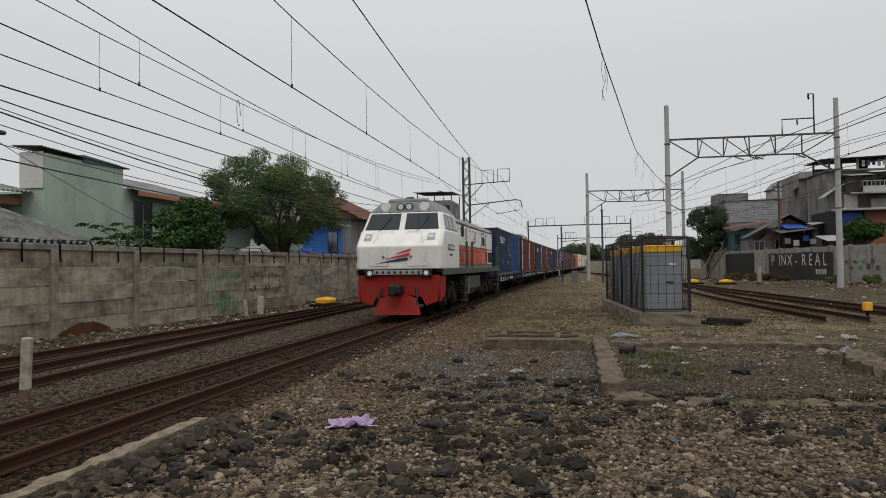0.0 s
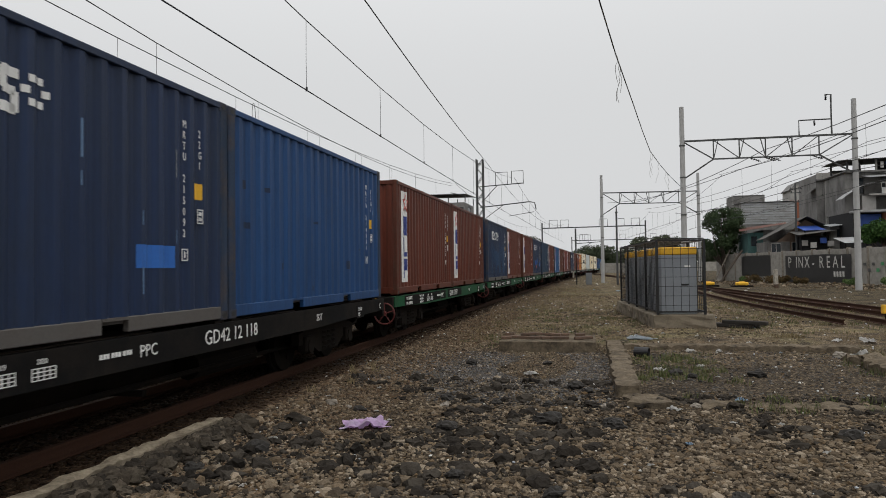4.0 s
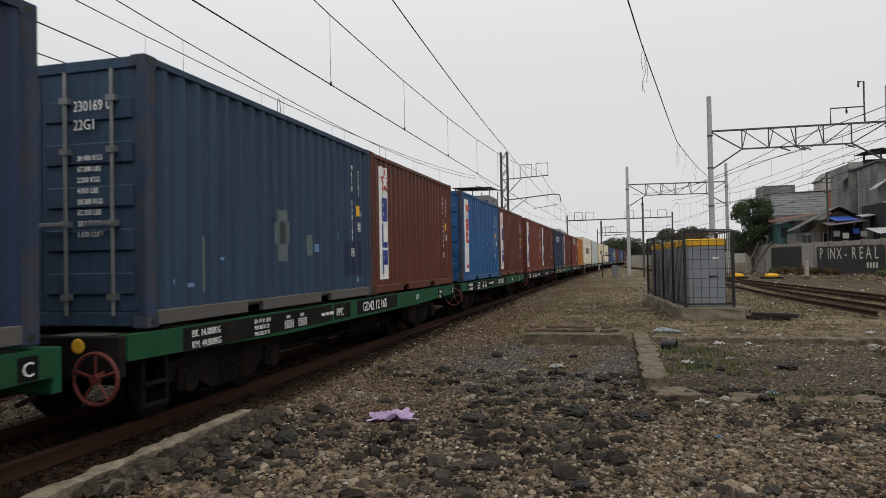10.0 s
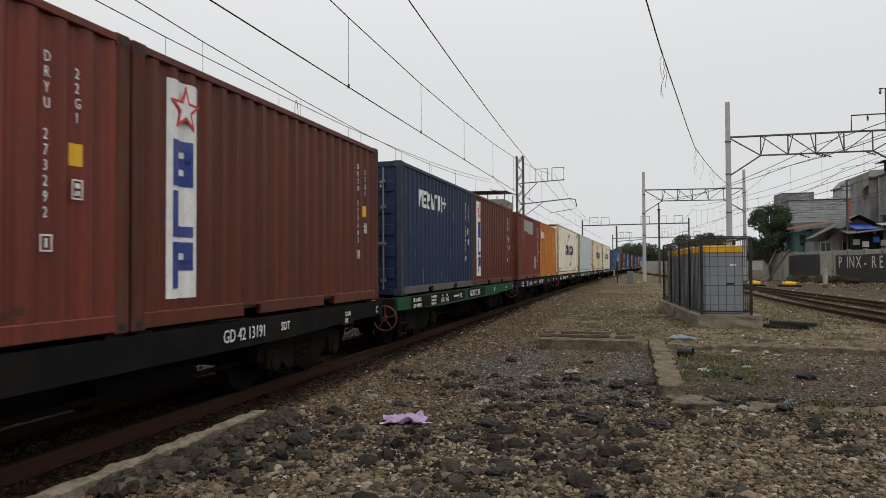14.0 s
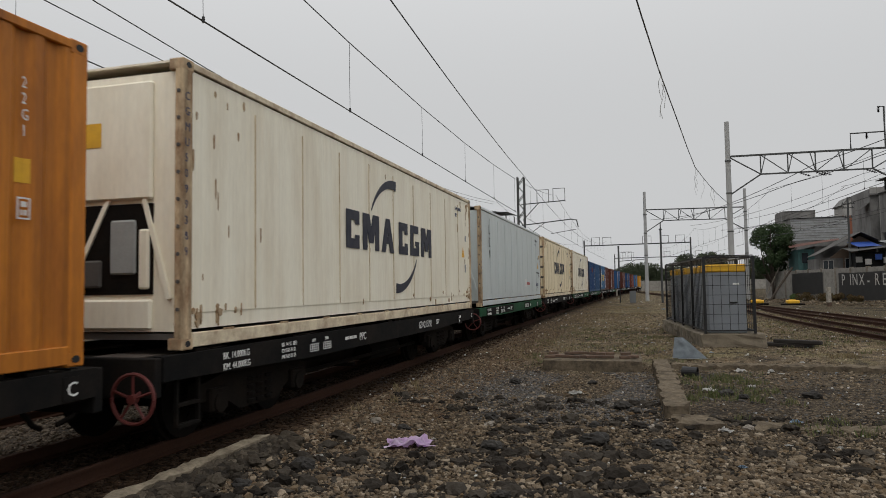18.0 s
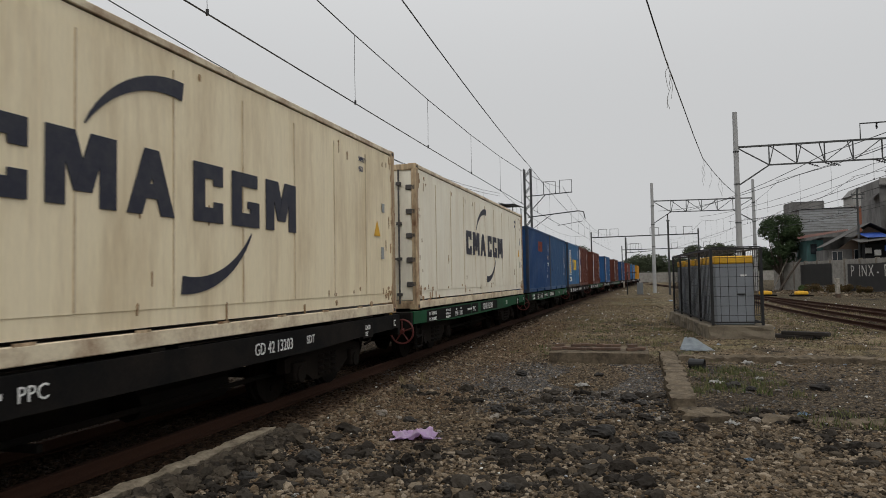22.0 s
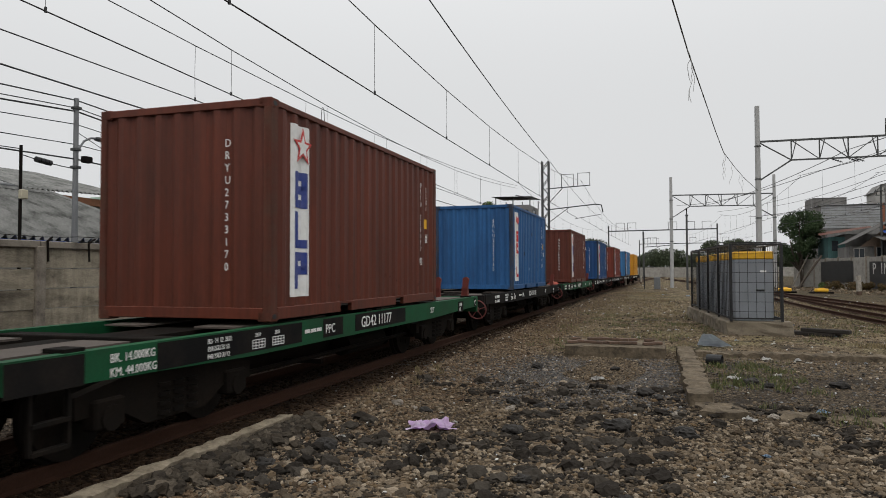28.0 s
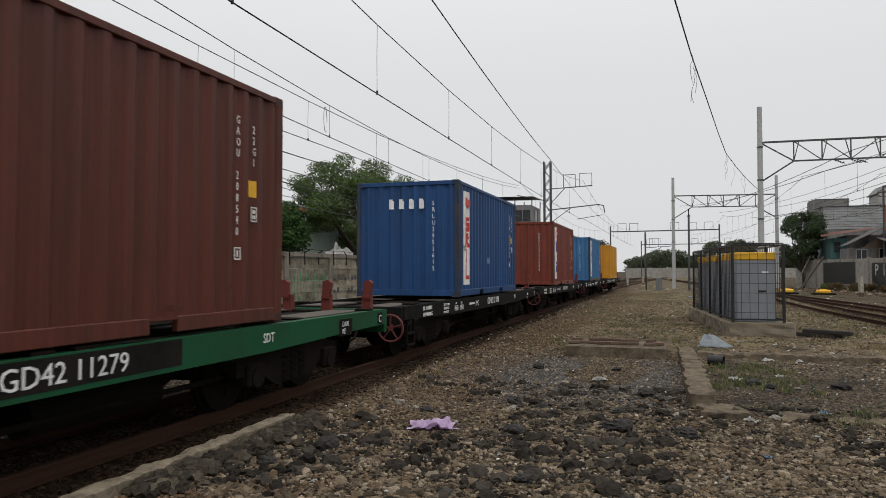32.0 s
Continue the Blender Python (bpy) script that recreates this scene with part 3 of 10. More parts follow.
mast = lattice_mast(-7.35, 47.3, 9.3)
bm = bm_new()
bar(bm, (0, 0, 7.4), (3.0, 0, 7.55), 0.06, 0.06)
bar(bm, (0.1, 0, 6.3), (1.2, 0, 7.45), 0.05, 0.05)
part("upper_arm", bm, M["gantry"], mast)
bm = bm_new()
bar(bm, (-0.1, 0, 6.6), (-2.1, 0, 7.05), 0.05, 0.05)
part("wall_side_arm", bm, M["gantry"], mast)
bm = bm_new()
for x0, z0 in ((1.1, 7.45), (2.2, 7.5)):
    tube(bm, [(x0, 0, z0), (x0, 0, z0 + 0.9), (x0 + 0.8, 0, z0 + 0.9), (x0 + 0.8, 0, z0)], 0.03, 5)
part("wire_frame", bm, M["gantry"], mast)
bm = bm_new()
tube(bm, [(0, 0, 5.95), (3.4, 0, 6.25), (3.75, 0, 6.18), (3.85, 0, 5.7)], 0.04, 6)
bar(bm, (0.1, 0, 5.0), (1.6, 0, 6.08), 0.04, 0.04)
tube(bm, [(2.0, 0, 5.3), (3.7, 0, 5.55)], 0.02, 5)
part("lower_arm", bm, M["gantry"], mast)
insulator(mast, (0.2, 0, 7.2))
insulator(mast, (0.2, 0, 5.9))

catenary(main_x, 5.05, 7.65, (-61, -7, 47, 101), "messenger and contact wire over the train's track", 1.3, 11)
catenary(lambda y: second_x(y) + 0.35 * turnout(y), 5.25, 7.42, (-61, -7, 47, 101), "messenger and contact wire over the track by the wall", 1.05, 11)
catenary(third_x, 5.3, 7.24, (-61, -7, 47), "messenger and contact wire over the turnout", 1.05, 11)
catenary(lambda y: yard_x(y), 5.3, 7.3, (-3, 47, 77, 112), "messenger and contact wire over the yard track", 0.9)
catenary(lambda y: yard_x(y, 4.2), 5.3, 7.3, (-3, 47, 77, 112), "messenger and contact wire over the outer yard line", 0.9)
wire(sagging((-7.2, 47.3, 9.25), (-4.85, -6.0, 9.5), 0.5, 14), 0.02, "thick feeder cable from mast to mast")
wire(sagging((-7.2, 47.3, 9.25), (-6.5, 115, 8.6), 0.9, 14), 0.016)
wire(sagging((-14.0, -24, 6.35), (-13.4, 92, 6.5), 0.35, 16), 0.022, "thick black cable slung above the wall", "cable")
FEEDER = [(6.08, 47.2, 6.5), (4.7, 41.9, 6.66), (3.7, 37.2, 6.7), (2.8, 32.5, 6.7), (2.1, 27.5, 6.7), (1.46, 22.7, 6.7), (0.73, 17.3, 6.7), (0.29, 13.7, 6.7), (-0.9, 4.0, 6.8), (-2.0, -5.0, 7.0)]
FEED_WIRE = wire(FEEDER, 0.016, "slack feeder cable with shreds of plastic")


# ---- the caged cabinets ----
def caged_row():
    ang = 4.8
    base = pose(2.62, 20.75, 0, 0, 0, ang)
    pl = thing("plinth", base, "cracked concrete plinth under the caged cabinets", "plinth")
    bm = bm_new()
    bm.free()
    stained = mat("stained_plinth_concrete", (0.175, 0.145, 0.105), 0.95, 0, 0.25, 1.6, 0.4, 30, (0.06, 0.048, 0.035), 0.9)
    for j in range(12):
        bm = bm_new()
        box(bm, -0.86, 0.69 * j, -0.5, 0.86, 0.69 * j + 0.684, 0.08, 0.03)
        bmesh.ops.subdivide_edges(bm, edges=[e for e in bm.edges if e.calc_length() > 0.3], cuts=3, use_grid_fill=True)
        for v in bm.verts:
            k = 1.0 if v.co.y < 0.1 or abs(v.co.x) > 0.8 else 0.0
            w = noise.noise((v.co.x * 3.1, v.co.y * 3.1, v.co.z * 5.0))
            v.co.x += 0.07 * w * k
            v.co.y -= 0.08 * abs(w) * (v.co.y < 0.1)
            v.co.z = min(v.co.z + 0.03 * w * k, 0.081)
        part("slab", bm, stained, pl)
    grey_m = mat("grey_cabinet_panel", (0.20, 0.215, 0.235), 0.55, 0, 0.08, 1.5, 0.03, 40, (0.13, 0.14, 0.15), 0.4)
    for i in range(4):
        c = thing("steel_cabinet", base @ pose(0, 0.16 + i * 2.0, 0.082), "grey steel cabinet with a yellow top band in a wire cage", "cabinet", "caged cabinets")
        bm = bm_new()
        box(bm, -0.59, 0, 0.0, 0.42, 1.55, 1.72, 0.02)
        part("body", bm, grey_m, c)
        bm = bm_new()
        box(bm, -0.605, -0.015, 1.724, 0.435, 1.565, 1.94, 0.03)
        part("top_band", bm, M["yellow_paint"], c, "yellow lid band")
        bm = bm_new()
        box(bm, 0.08, -0.012, 1.36, 0.24, -0.002, 1.41)
        part("name_plate", bm, M["white_paint"], c)
        bm = bm_new()
        box(bm, -0.02, -0.03, 0.84, 0.18, -0.002, 0.88, 0.006)
        part("handle", bm, M["black_paint"], c)
    cage = thing("wire_cage", base @ pose(-0.065, 0, 0.082), "black steel mesh cage with square posts", "cage")
    L, w, h = 7.95, 0.655, 2.16
    for k in range(5):
        for sx in (-w, w):
            bm = bm_new()
            box(bm, sx - 0.035, L * k / 4 - 0.035, 0, sx + 0.035, L * k / 4 + 0.035, h, 0.004)
            part("post", bm, M["black_paint"], cage)
    for z in (0.08, h - 0.03):
        for sx in (-w, w):
            bm = bm_new()
            bar(bm, (sx, 0, z), (sx, L, z), 0.045, 0.045)
            part("rail", bm, M["black_paint"], cage)
        for y in (0, L):
            bm = bm_new()
            bar(bm, (-w, y, z), (w, y, z), 0.045, 0.045)
            part("rail", bm, M["black_paint"], cage)
    for y in (0, L):
        bm = bm_new()
        for i in range(1, 6):
            bar(bm, (-w + 2 * w * i / 6, y - 0.03, 0.08), (-w + 2 * w * i / 6, y - 0.03, h), 0.012, 0.012)
        for i in range(1, 8):
            bar(bm, (-w, y - 0.03, h * i / 8), (w, y - 0.03, h * i / 8), 0.012, 0.012)
        part("mesh_panel", bm, M["black_paint"], cage)
    for sx in (-w, w):
        for k in range(4):
            bm = bm_new()
            y0 = L * k / 4
            for i in range(1, 9):
                y = y0 + L / 4 * i / 9
                bar(bm, (sx, y, 0.08), (sx, y, h), 0.012, 0.012)
            for i in range(1, 8):
                bar(bm, (sx, y0, h * i / 8), (sx, y0 + L / 4, h * i / 8), 0.012, 0.012)
            part("mesh_panel", bm, M["black_paint"], cage)
    bm = bm_new()
    for k in range(9):
        bar(bm, (-w, L * k / 8, h + 0.02), (w, L * k / 8, h + 0.02), 0.03, 0.03)
    for i in range(1, 6):
        bar(bm, (-w + 2 * w * i / 6, 0, h), (-w + 2 * w * i / 6, L, h), 0.012, 0.012)
    part("roof_mesh", bm, M["black_paint"], cage)


caged_row()


# ---- the train ----
DECK_Z = 1.02            # underside of the containers over the rails
WAGON_PITCH = 13.39


def paint(name, color, rust=(0.09, 0.045, 0.03), rough=0.55, stain=0.45, vary=0.12, spec=0.28, streak=0.16):
    return mat(name, color, rough, 0.0, vary * 1.6, 1.3, 0.08, 24, rust, min(1.0, stain * 1.6), 0.0, (1, 1.8, 0.35), spec, streak)


P = {
    "brown": paint("faded_oxide_red_paint", (0.104, 0.0240, 0.0118), (0.056, 0.0190, 0.0115)),
    "brown2": paint("dull_oxide_red_paint", (0.090, 0.0215, 0.0125), (0.052, 0.0180, 0.0120)),
    "red": paint("brick_red_paint", (0.155, 0.0300, 0.0180), (0.080, 0.0260, 0.0180)),
    "navy": paint("dark_navy_paint", (0.0105, 0.0235, 0.0640), (0.0170, 0.0250, 0.0420)),
    "blue3": paint("chalked_mid_blue_paint", (0.026, 0.078, 0.175), (0.016, 0.052, 0.125)),
    "navy2": paint("scuffed_navy_paint", (0.0102, 0.0232, 0.0582), (0.0093, 0.0149, 0.0325)),
    "slate": paint("chalky_slate_blue_paint", (0.0245, 0.0490, 0.0840), (0.0175, 0.0315, 0.0595), 0.7),
    "blue": paint("mid_blue_paint", (0.0190, 0.0900, 0.2300), (0.0116, 0.0465, 0.1317)),
    "blue2": paint("strong_blue_paint", (0.0115, 0.0520, 0.1520), (0.0097, 0.0360, 0.1000)),
    "sky": paint("light_blue_paint", (0.0385, 0.1330, 0.2800), (0.0280, 0.0840, 0.1890)),
    "orange": paint("warm_orange_paint", (0.4900, 0.1700, 0.0175), (0.22, 0.07, 0.014), 0.5, 0.5),
    "yellow": paint("amber_yellow_paint", (0.5270, 0.2465, 0.0170), (0.3400, 0.1360, 0.0170)),
    "cream": paint("cream_white_paint", (0.86, 0.81, 0.67), (0.62, 0.52, 0.36), 0.5, 0.3, 0.05, 0.3, 0.03),
    "cream2": paint("yellowed_cream_paint", (0.84, 0.73, 0.51), (0.52, 0.39, 0.22), 0.5, 0.4, 0.05, 0.3, 0.03),
    "greywhite": paint("cool_grey_white_paint", (0.56, 0.60, 0.595), (0.42, 0.46, 0.445), 0.45, 0.35, 0.05, 0.3, 0.03),
}
RUSTY = mat("rust_streaked_corner_steel", (0.50, 0.38, 0.24), 0.8, 0.0, 0.3, 3.5, 0.2, 40, (0.13, 0.045, 0.016), 1.0, 0.0, (1, 1, 0.5), 0.2, 0.3)
RAIL_CREAM = mat("rust_bitten_cream_rail", (0.70, 0.61, 0.44), 0.7, 0, 0.15, 2.6, 0.1, 30, (0.20, 0.085, 0.035), 0.75)
SEAM = mat("stained_cream_seam", (0.62, 0.52, 0.36), 0.7, 0, 0.2, 3, 0.1, 30, (0.36, 0.24, 0.12), 0.7)
STREAK = mat("brown_rust_streak", (0.30, 0.19, 0.10), 0.9, 0, 0.3, 9, 0.0, 60, (0.5, 0.42, 0.3), 0.8)
DUSTY_B = mat("dusty_blue_grey_post", (0.024, 0.040, 0.072), 0.75, 0, 0.2, 2.5, 0.15, 30, (0.080, 0.056, 0.038), 0.7, 0.0, None, 0.2, 0.25)
DUSTY_R = mat("dusty_red_brown_post", (0.088, 0.026, 0.016), 0.75, 0, 0.2, 2.5, 0.15, 30, (0.075, 0.046, 0.032), 0.7, 0.0, None, 0.2, 0.25)
GREYWOOD = mat("grey_bottom_rail", (0.085, 0.078, 0.072), 0.8, 0, 0.2, 3, 0.1, 40, (0.07, 0.05, 0.04))
REEFER_INK = mat("blackish_navy_logo_paint", (0.016, 0.018, 0.034), 0.6, 0, 0.15, 6, 0.0, 40, (0.06, 0.058, 0.06), 0.5)
NAVY_INK = mat("dark_blue_logo_paint", (0.012, 0.022, 0.075), 0.5, 0, 0.08, 4, 0.0, 40, (0.03, 0.04, 0.1), 0.3)
BLUE_INK = mat("royal_blue_logo_paint", (0.015, 0.035, 0.20), 0.5, 0, 0.08, 4, 0.0, 40, (0.2, 0.2, 0.3), 0.3)
RED_INK = mat("red_logo_paint", (0.50, 0.035, 0.03), 0.5, 0, 0.1, 4, 0.0, 40, (0.3, 0.05, 0.04), 0.3)
YELLOW_INK = mat("yellow_logo_paint", (0.75, 0.48, 0.02), 0.5, 0, 0.1, 4, 0.0, 40, (0.4, 0.3, 0.05), 0.3)
BLACK_INK = mat("black_logo_paint", (0.015, 0.015, 0.017), 0.5, 0, 0.1, 4, 0.0, 40)
GREY_INK = mat("grey_touch_up_paint", (0.30, 0.31, 0.30), 0.7, 0, 0.1, 4, 0.0, 40)

TOUCH = mat("bright_blue_touch_up", (0.02, 0.12, 0.42), 0.6, 0, 0.1, 4, 0.0, 40, (0.02, 0.08, 0.28), 0.5)
SCRAPE2 = mat("rubbed_mid_blue", (0.022, 0.062, 0.135), 0.7, 0, 0.2, 3, 0.0, 40, (0.014, 0.035, 0.08), 0.9, 0.0, (1, 3, 0.6))
SCRAPE = mat("scraped_light_blue", (0.13, 0.22, 0.36), 0.7, 0, 0.2, 6, 0.0, 40, (0.06, 0.11, 0.2), 0.5)

PITCH_C, DEPTH_C = 0.278, 0.036


def corr(s):
    """How far the pressed wall stands back at s along it."""
    u = (s / PITCH_C) % 1.0
    if u < 0.26:
        return 0.0
    if u < 0.5:
        return (u - 0.26) / 0.24 * DEPTH_C
    if u < 0.76:
        return DEPTH_C
    return (1 - (u - 0.76) / 0.24) * DEPTH_C


def corr_stations(a, b):
    out, k = [a], math.floor(a / PITCH_C) - 1
    while k * PITCH_C < b:
        for e in (0.0, 0.26, 0.5, 0.76):
            s = (k + e) * PITCH_C
            if a + 1e-4 < s < b - 1e-4:
                out.append(s)
        k += 1
    return out + [b]


def corr_sheet(name, a, b, z0, z1, at, material, parent, proud=0.0, label=""):
    """A pressed sheet from a to b along a wall; at(s, back, z) puts it in place."""
    st = corr_stations(a, b)
    v = [at(s, corr(s) - proud, z) for s in st for z in (z0, z1)]
    f = [(2 * i, 2 * i + 2, 2 * i + 3, 2 * i + 1) for i in range(len(st) - 1)]
    return raw(name, v, f, material, parent, label)


def flat_sheet(name, a, b, z0, z1, at, material, parent, proud=0.004, label=""):
    v = [at(a, -proud, z0), at(b, -proud, z0), at(b, -proud, z1), at(a, -proud, z1)]
    return raw(name, v, [(0, 1, 2, 3)], material, parent, label)


HALF = 1.219
def side_at(s, back, z):
    return (HALF - 0.012 - back, s, z)


def side_at_far(s, back, z):
    return (-HALF + 0.012 + back, s, z)


def end_at(s, back, z):
    return (s - HALF, 0.012 + back, z)


def rear_at(s, back, z, L=6.058):
    return (s - HALF, L - 0.012 - back, z)


CAST = {}


def casting(material):
    if material.name not in CAST:
        bm = bm_new()
        box(bm, -0.085, -0.09, -0.06, 0.085, 0.09, 0.06, 0.012)
        CAST[material.name] = mesh_of("corner_casting", bm, material)
    return CAST[material.name]


def casting_hole():
    if "hole" not in CAST:
        # flat black disc: the shade in the casting's opening is painted on
        bm = bm_new()
        v = cyl(bm, (-0.004, 0, 0), (0.004, 0, 0), 0.03, 0.03, 10)
        bmesh.ops.scale(bm, vec=(1, 1.4, 1), verts=v)
        CAST["hole"] = mesh_of("casting_hole", bm, M["black_paint"])
    return CAST["hole"]


def frame_parts(c, L, H, material, cast_m, reefer=False):
    """Posts, rails, roof and castings that every box shares."""
    for sx in (-1, 1):
        for y in (0.0, L):
            bm = bm_new()
            y0 = 0.0 if y == 0 else L - 0.16
            x0 = HALF - 0.1 if sx > 0 else -HALF
            box(bm, x0, y0, 0.1, x0 + 0.1, y0 + 0.16, H - 0.1, 0.012)
            part("corner_post", bm, cast_m, c)
            for z in (0.06, H - 0.06):
                cc = shared("corner_casting", casting(cast_m), c, pose(sx * (HALF - 0.085), 0.09 if y == 0 else L - 0.09, z))
                if sx > 0:
                    shared("casting_hole", casting_hole(), cc, pose(0.084, 0, 0))
        bm = bm_new()
        x0 = HALF - 0.07 if sx > 0 else -HALF
        box(bm, x0, 0.16, H - 0.085, x0 + 0.07, L - 0.16, H - 0.012, 0.008)
        part("top_rail", bm, RAIL_CREAM if reefer and "cream" in material.name else material, c)
        bm = bm_new()
        gaps = [(0.16, L - 0.16)] if reefer else [(0.16, L / 2 - 1.22), (L / 2 - 0.86, L / 2 + 0.86), (L / 2 + 1.22, L - 0.16)]
        rail_m = RAIL_CREAM if reefer and "cream" in material.name else material if reefer or "oxide" in material.name or "brick" in material.name or "mid_blue_paint" in material.name or "strong_blue" in material.name or "orange" in material.name or "amber" in material.name else GREYWOOD
        for a, b in gaps[1:]:
            box(bm, x0, a, 0.02, x0 + 0.07, b, 0.165, 0.008)
            part("bottom_rail", bm, rail_m, c)
            bm = bm_new()
        if not reefer:
            for a, b in ((L / 2 - 1.22, L / 2 - 0.86), (L / 2 + 0.86, L / 2 + 1.22)):
                box(bm, x0, a, 0.135, x0 + 0.07, b, 0.165)
                part("fork_pocket", bm, rail_m, c)
                bm = bm_new()
        box(bm, x0, gaps[0][0], 0.02, x0 + 0.07, gaps[0][1], 0.165, 0.008)
        part("bottom_rail", bm, rail_m, c)
    bm = bm_new()
    box(bm, -HALF + 0.03, 0.03, H - 0.03, HALF - 0.03, L - 0.03, H - 0.008)
    part("roof", bm, material, c)
    bm = bm_new()
    box(bm, -HALF + 0.06, 0.05, 0.1, HALF - 0.06, L - 0.05, 0.16)
    part("floor", bm, GREYWOOD, c)


def lock_rods(c, H, y, steel):
    for x in (-0.86, -0.33, 0.33, 0.86):
        bm = bm_new()
        cyl(bm, (x, y - 0.035, 0.12), (x, y - 0.035, H - 0.12), 0.019, 0.019, 8)
        for z in (0.3, 1.0, 1.7, H - 0.4):
            box(bm, x - 0.05, y - 0.06, z - 0.03, x + 0.05, y - 0.002, z + 0.03)
        rod = part("lock_rod", bm, steel, c)
        bm = bm_new()
        s = 1 if x < 0 else -1
        box(bm, min(x, x + s * 0.3), y - 0.075, 0.98, max(x, x + s * 0.3), y - 0.05, 1.02, 0.004)
        part("handle", bm, steel, rod)


def end_wall(c, H, key, doors, code, ink):
    L = 6.058
    if doors:
        for s in (-1, 1):
            bm = bm_new()
            a, b = (0.006, HALF - 0.1) if s > 0 else (-HALF + 0.1, -0.006)
            box(bm, a, 0.04, 0.16, b, 0.075, H - 0.1, 0.006)
            door = part("door", bm, P[key], c)
            for k in range(5):
                z = 0.32 + k * (H - 0.5) / 5
                bm = bm_new()
                box(bm, a + 0.06, 0.018, z, b - 0.06, 0.042, z + (H - 0.5) / 5 * 0.5, 0.012)
                part("pressed_rib", bm, P[key], door)
        lock_rods(c, H, 0.02, M["galv"])
        bm = bm_new()
        box(bm, -HALF + 0.1, 0.02, H - 0.115, HALF - 0.1, 0.1, H - 0.01, 0.006)
        part("end_rail", bm, P[key], c)
        bm = bm_new()
        box(bm, -HALF + 0.1, 0.02, 0.02, HALF - 0.1, 0.1, 0.15, 0.006)
        part("end_rail", bm, P[key], c)
        if code:
            write_end(code, 0.145, ink, c, 0.40, 0.012, H - 0.50, squeeze=0.78)
            write_end("22G1", 0.145, ink, c, 0.40, 0.012, H - 0.68, squeeze=0.8)
            rows = ("30.480 KGS", "67.200 LBS", "2.200 KGS", "4.850 LBS", "28.280 KGS", "62.350 LBS", "33.2 CU.M", "1.170 CUFT")
            for i, r in enumerate(rows):
                write_end(r, 0.075, ink, c, 0.44, 0.012, H - 0.98 - i * 0.105, squeeze=0.8)
    else:
        corr_sheet("front_panel", 0.1, 2 * HALF - 0.1, 0.15, H - 0.1, end_at, P[key], c)
        bm = bm_new()
        box(bm, -HALF + 0.1, 0.0, H - 0.1, HALF - 0.1, 0.06, H - 0.01, 0.006)
        part("end_rail", bm, P[key], c)
        bm = bm_new()
        box(bm, -HALF + 0.1, 0.0, 0.03, HALF - 0.1, 0.06, 0.16, 0.006)
        part("end_rail", bm, P[key], c)
        if code:
            for i, ch in enumerate(code.replace(" ", "")):
                write_end(ch, 0.135, ink, c, 0.60, 0.006, H - 0.55 - i * 0.145, squeeze=0.85)
    corr_sheet("rear_panel", 0.1, 2 * HALF - 0.1, 0.15, H - 0.1, rear_at, P[key], c)


def patch(c, a, b, z0, z1, material, name="paint_patch", label=""):
    """Paint on the pressed side wall."""
    return corr_sheet(name, a, b, z0, z1, side_at, material, c, 0.008 if name in ("logo_mark", "data_mark") else 0.003, label)


def glyphs(c, shapes, y, z, h, material, gap=0.12, slope=0.0):
    """A word mark drawn in plain blocks: (width, gaps in it) for each letter, h high."""
    for w, cut in shapes:
        w = w * h
        if cut:
            t = 0.24 * h
            patch(c, y, y + t, z, z + h, material, "logo_mark")
            patch(c, y + t, y + w, z + h - t * 0.85, z + h, material, "logo_mark")
            if cut > 1:
                patch(c, y + t, y + w, z, z + t * 0.85, material, "logo_mark")
            if cut > 2:
                patch(c, y + w - t, y + w, z + t * 0.85, z + h - t * 0.85, material, "logo_mark")
        else:
            patch(c, y, y + w, z, z + h, material, "logo_mark")
        y += w + gap * h
    return y


def side_codes(c, H, ink, body="DRYU 273317"):
    """The upright numbers near the rear of the side wall, with the small data plates."""
    L = 6.058
    for i, ch in enumerate(body):
        if ch != " ":
            write_side(ch, 0.12, ink, c, HALF - 0.006, L - 0.92, H - 0.46 - i * 0.118, squeeze=0.72)
    bm = bm_new()
    z = H - 0.48 - (len(body) + 1) * 0.118
    for q in ((L - 0.94, z, L - 0.93, z + 0.13), (L - 0.84, z, L - 0.83, z + 0.13), (L - 0.93, z, L - 0.84, z + 0.012), (L - 0.93, z + 0.118, L - 0.84, z + 0.13), (L - 0.895, z + 0.03, L - 0.875, z + 0.1)):
        box(bm, HALF - 0.01, q[0], q[1], HALF - 0.005, q[2], q[3])
    part("check_mark", bm, ink, c)
    for i, ch in enumerate("22G1"):
        write_side(ch, 0.12, ink, c, HALF - 0.006, L - 0.62, H - 0.52 - i * 0.118, squeeze=0.72)
    patch(c, L - 0.64, L - 0.52, H - 1.21, H - 1.03, M["yellow_paint"], "warning_label")
    bm = bm_new()
    for q in ((0.0, 0.0, 0.01, 0.16), (0.1, 0.0, 0.11, 0.16), (0.0, 0.0, 0.11, 0.012), (0.0, 0.148, 0.11, 0.16), (0.03, 0.09, 0.08, 0.13), (0.03, 0.03, 0.045, 0.07), (0.06, 0.03, 0.08, 0.07)):
        box(bm, HALF - 0.01, L - 0.64 + q[0], H - 1.48 + q[1], HALF - 0.005, L - 0.64 + q[2], H - 1.48 + q[3])
    part("data_label", bm, ink, c)


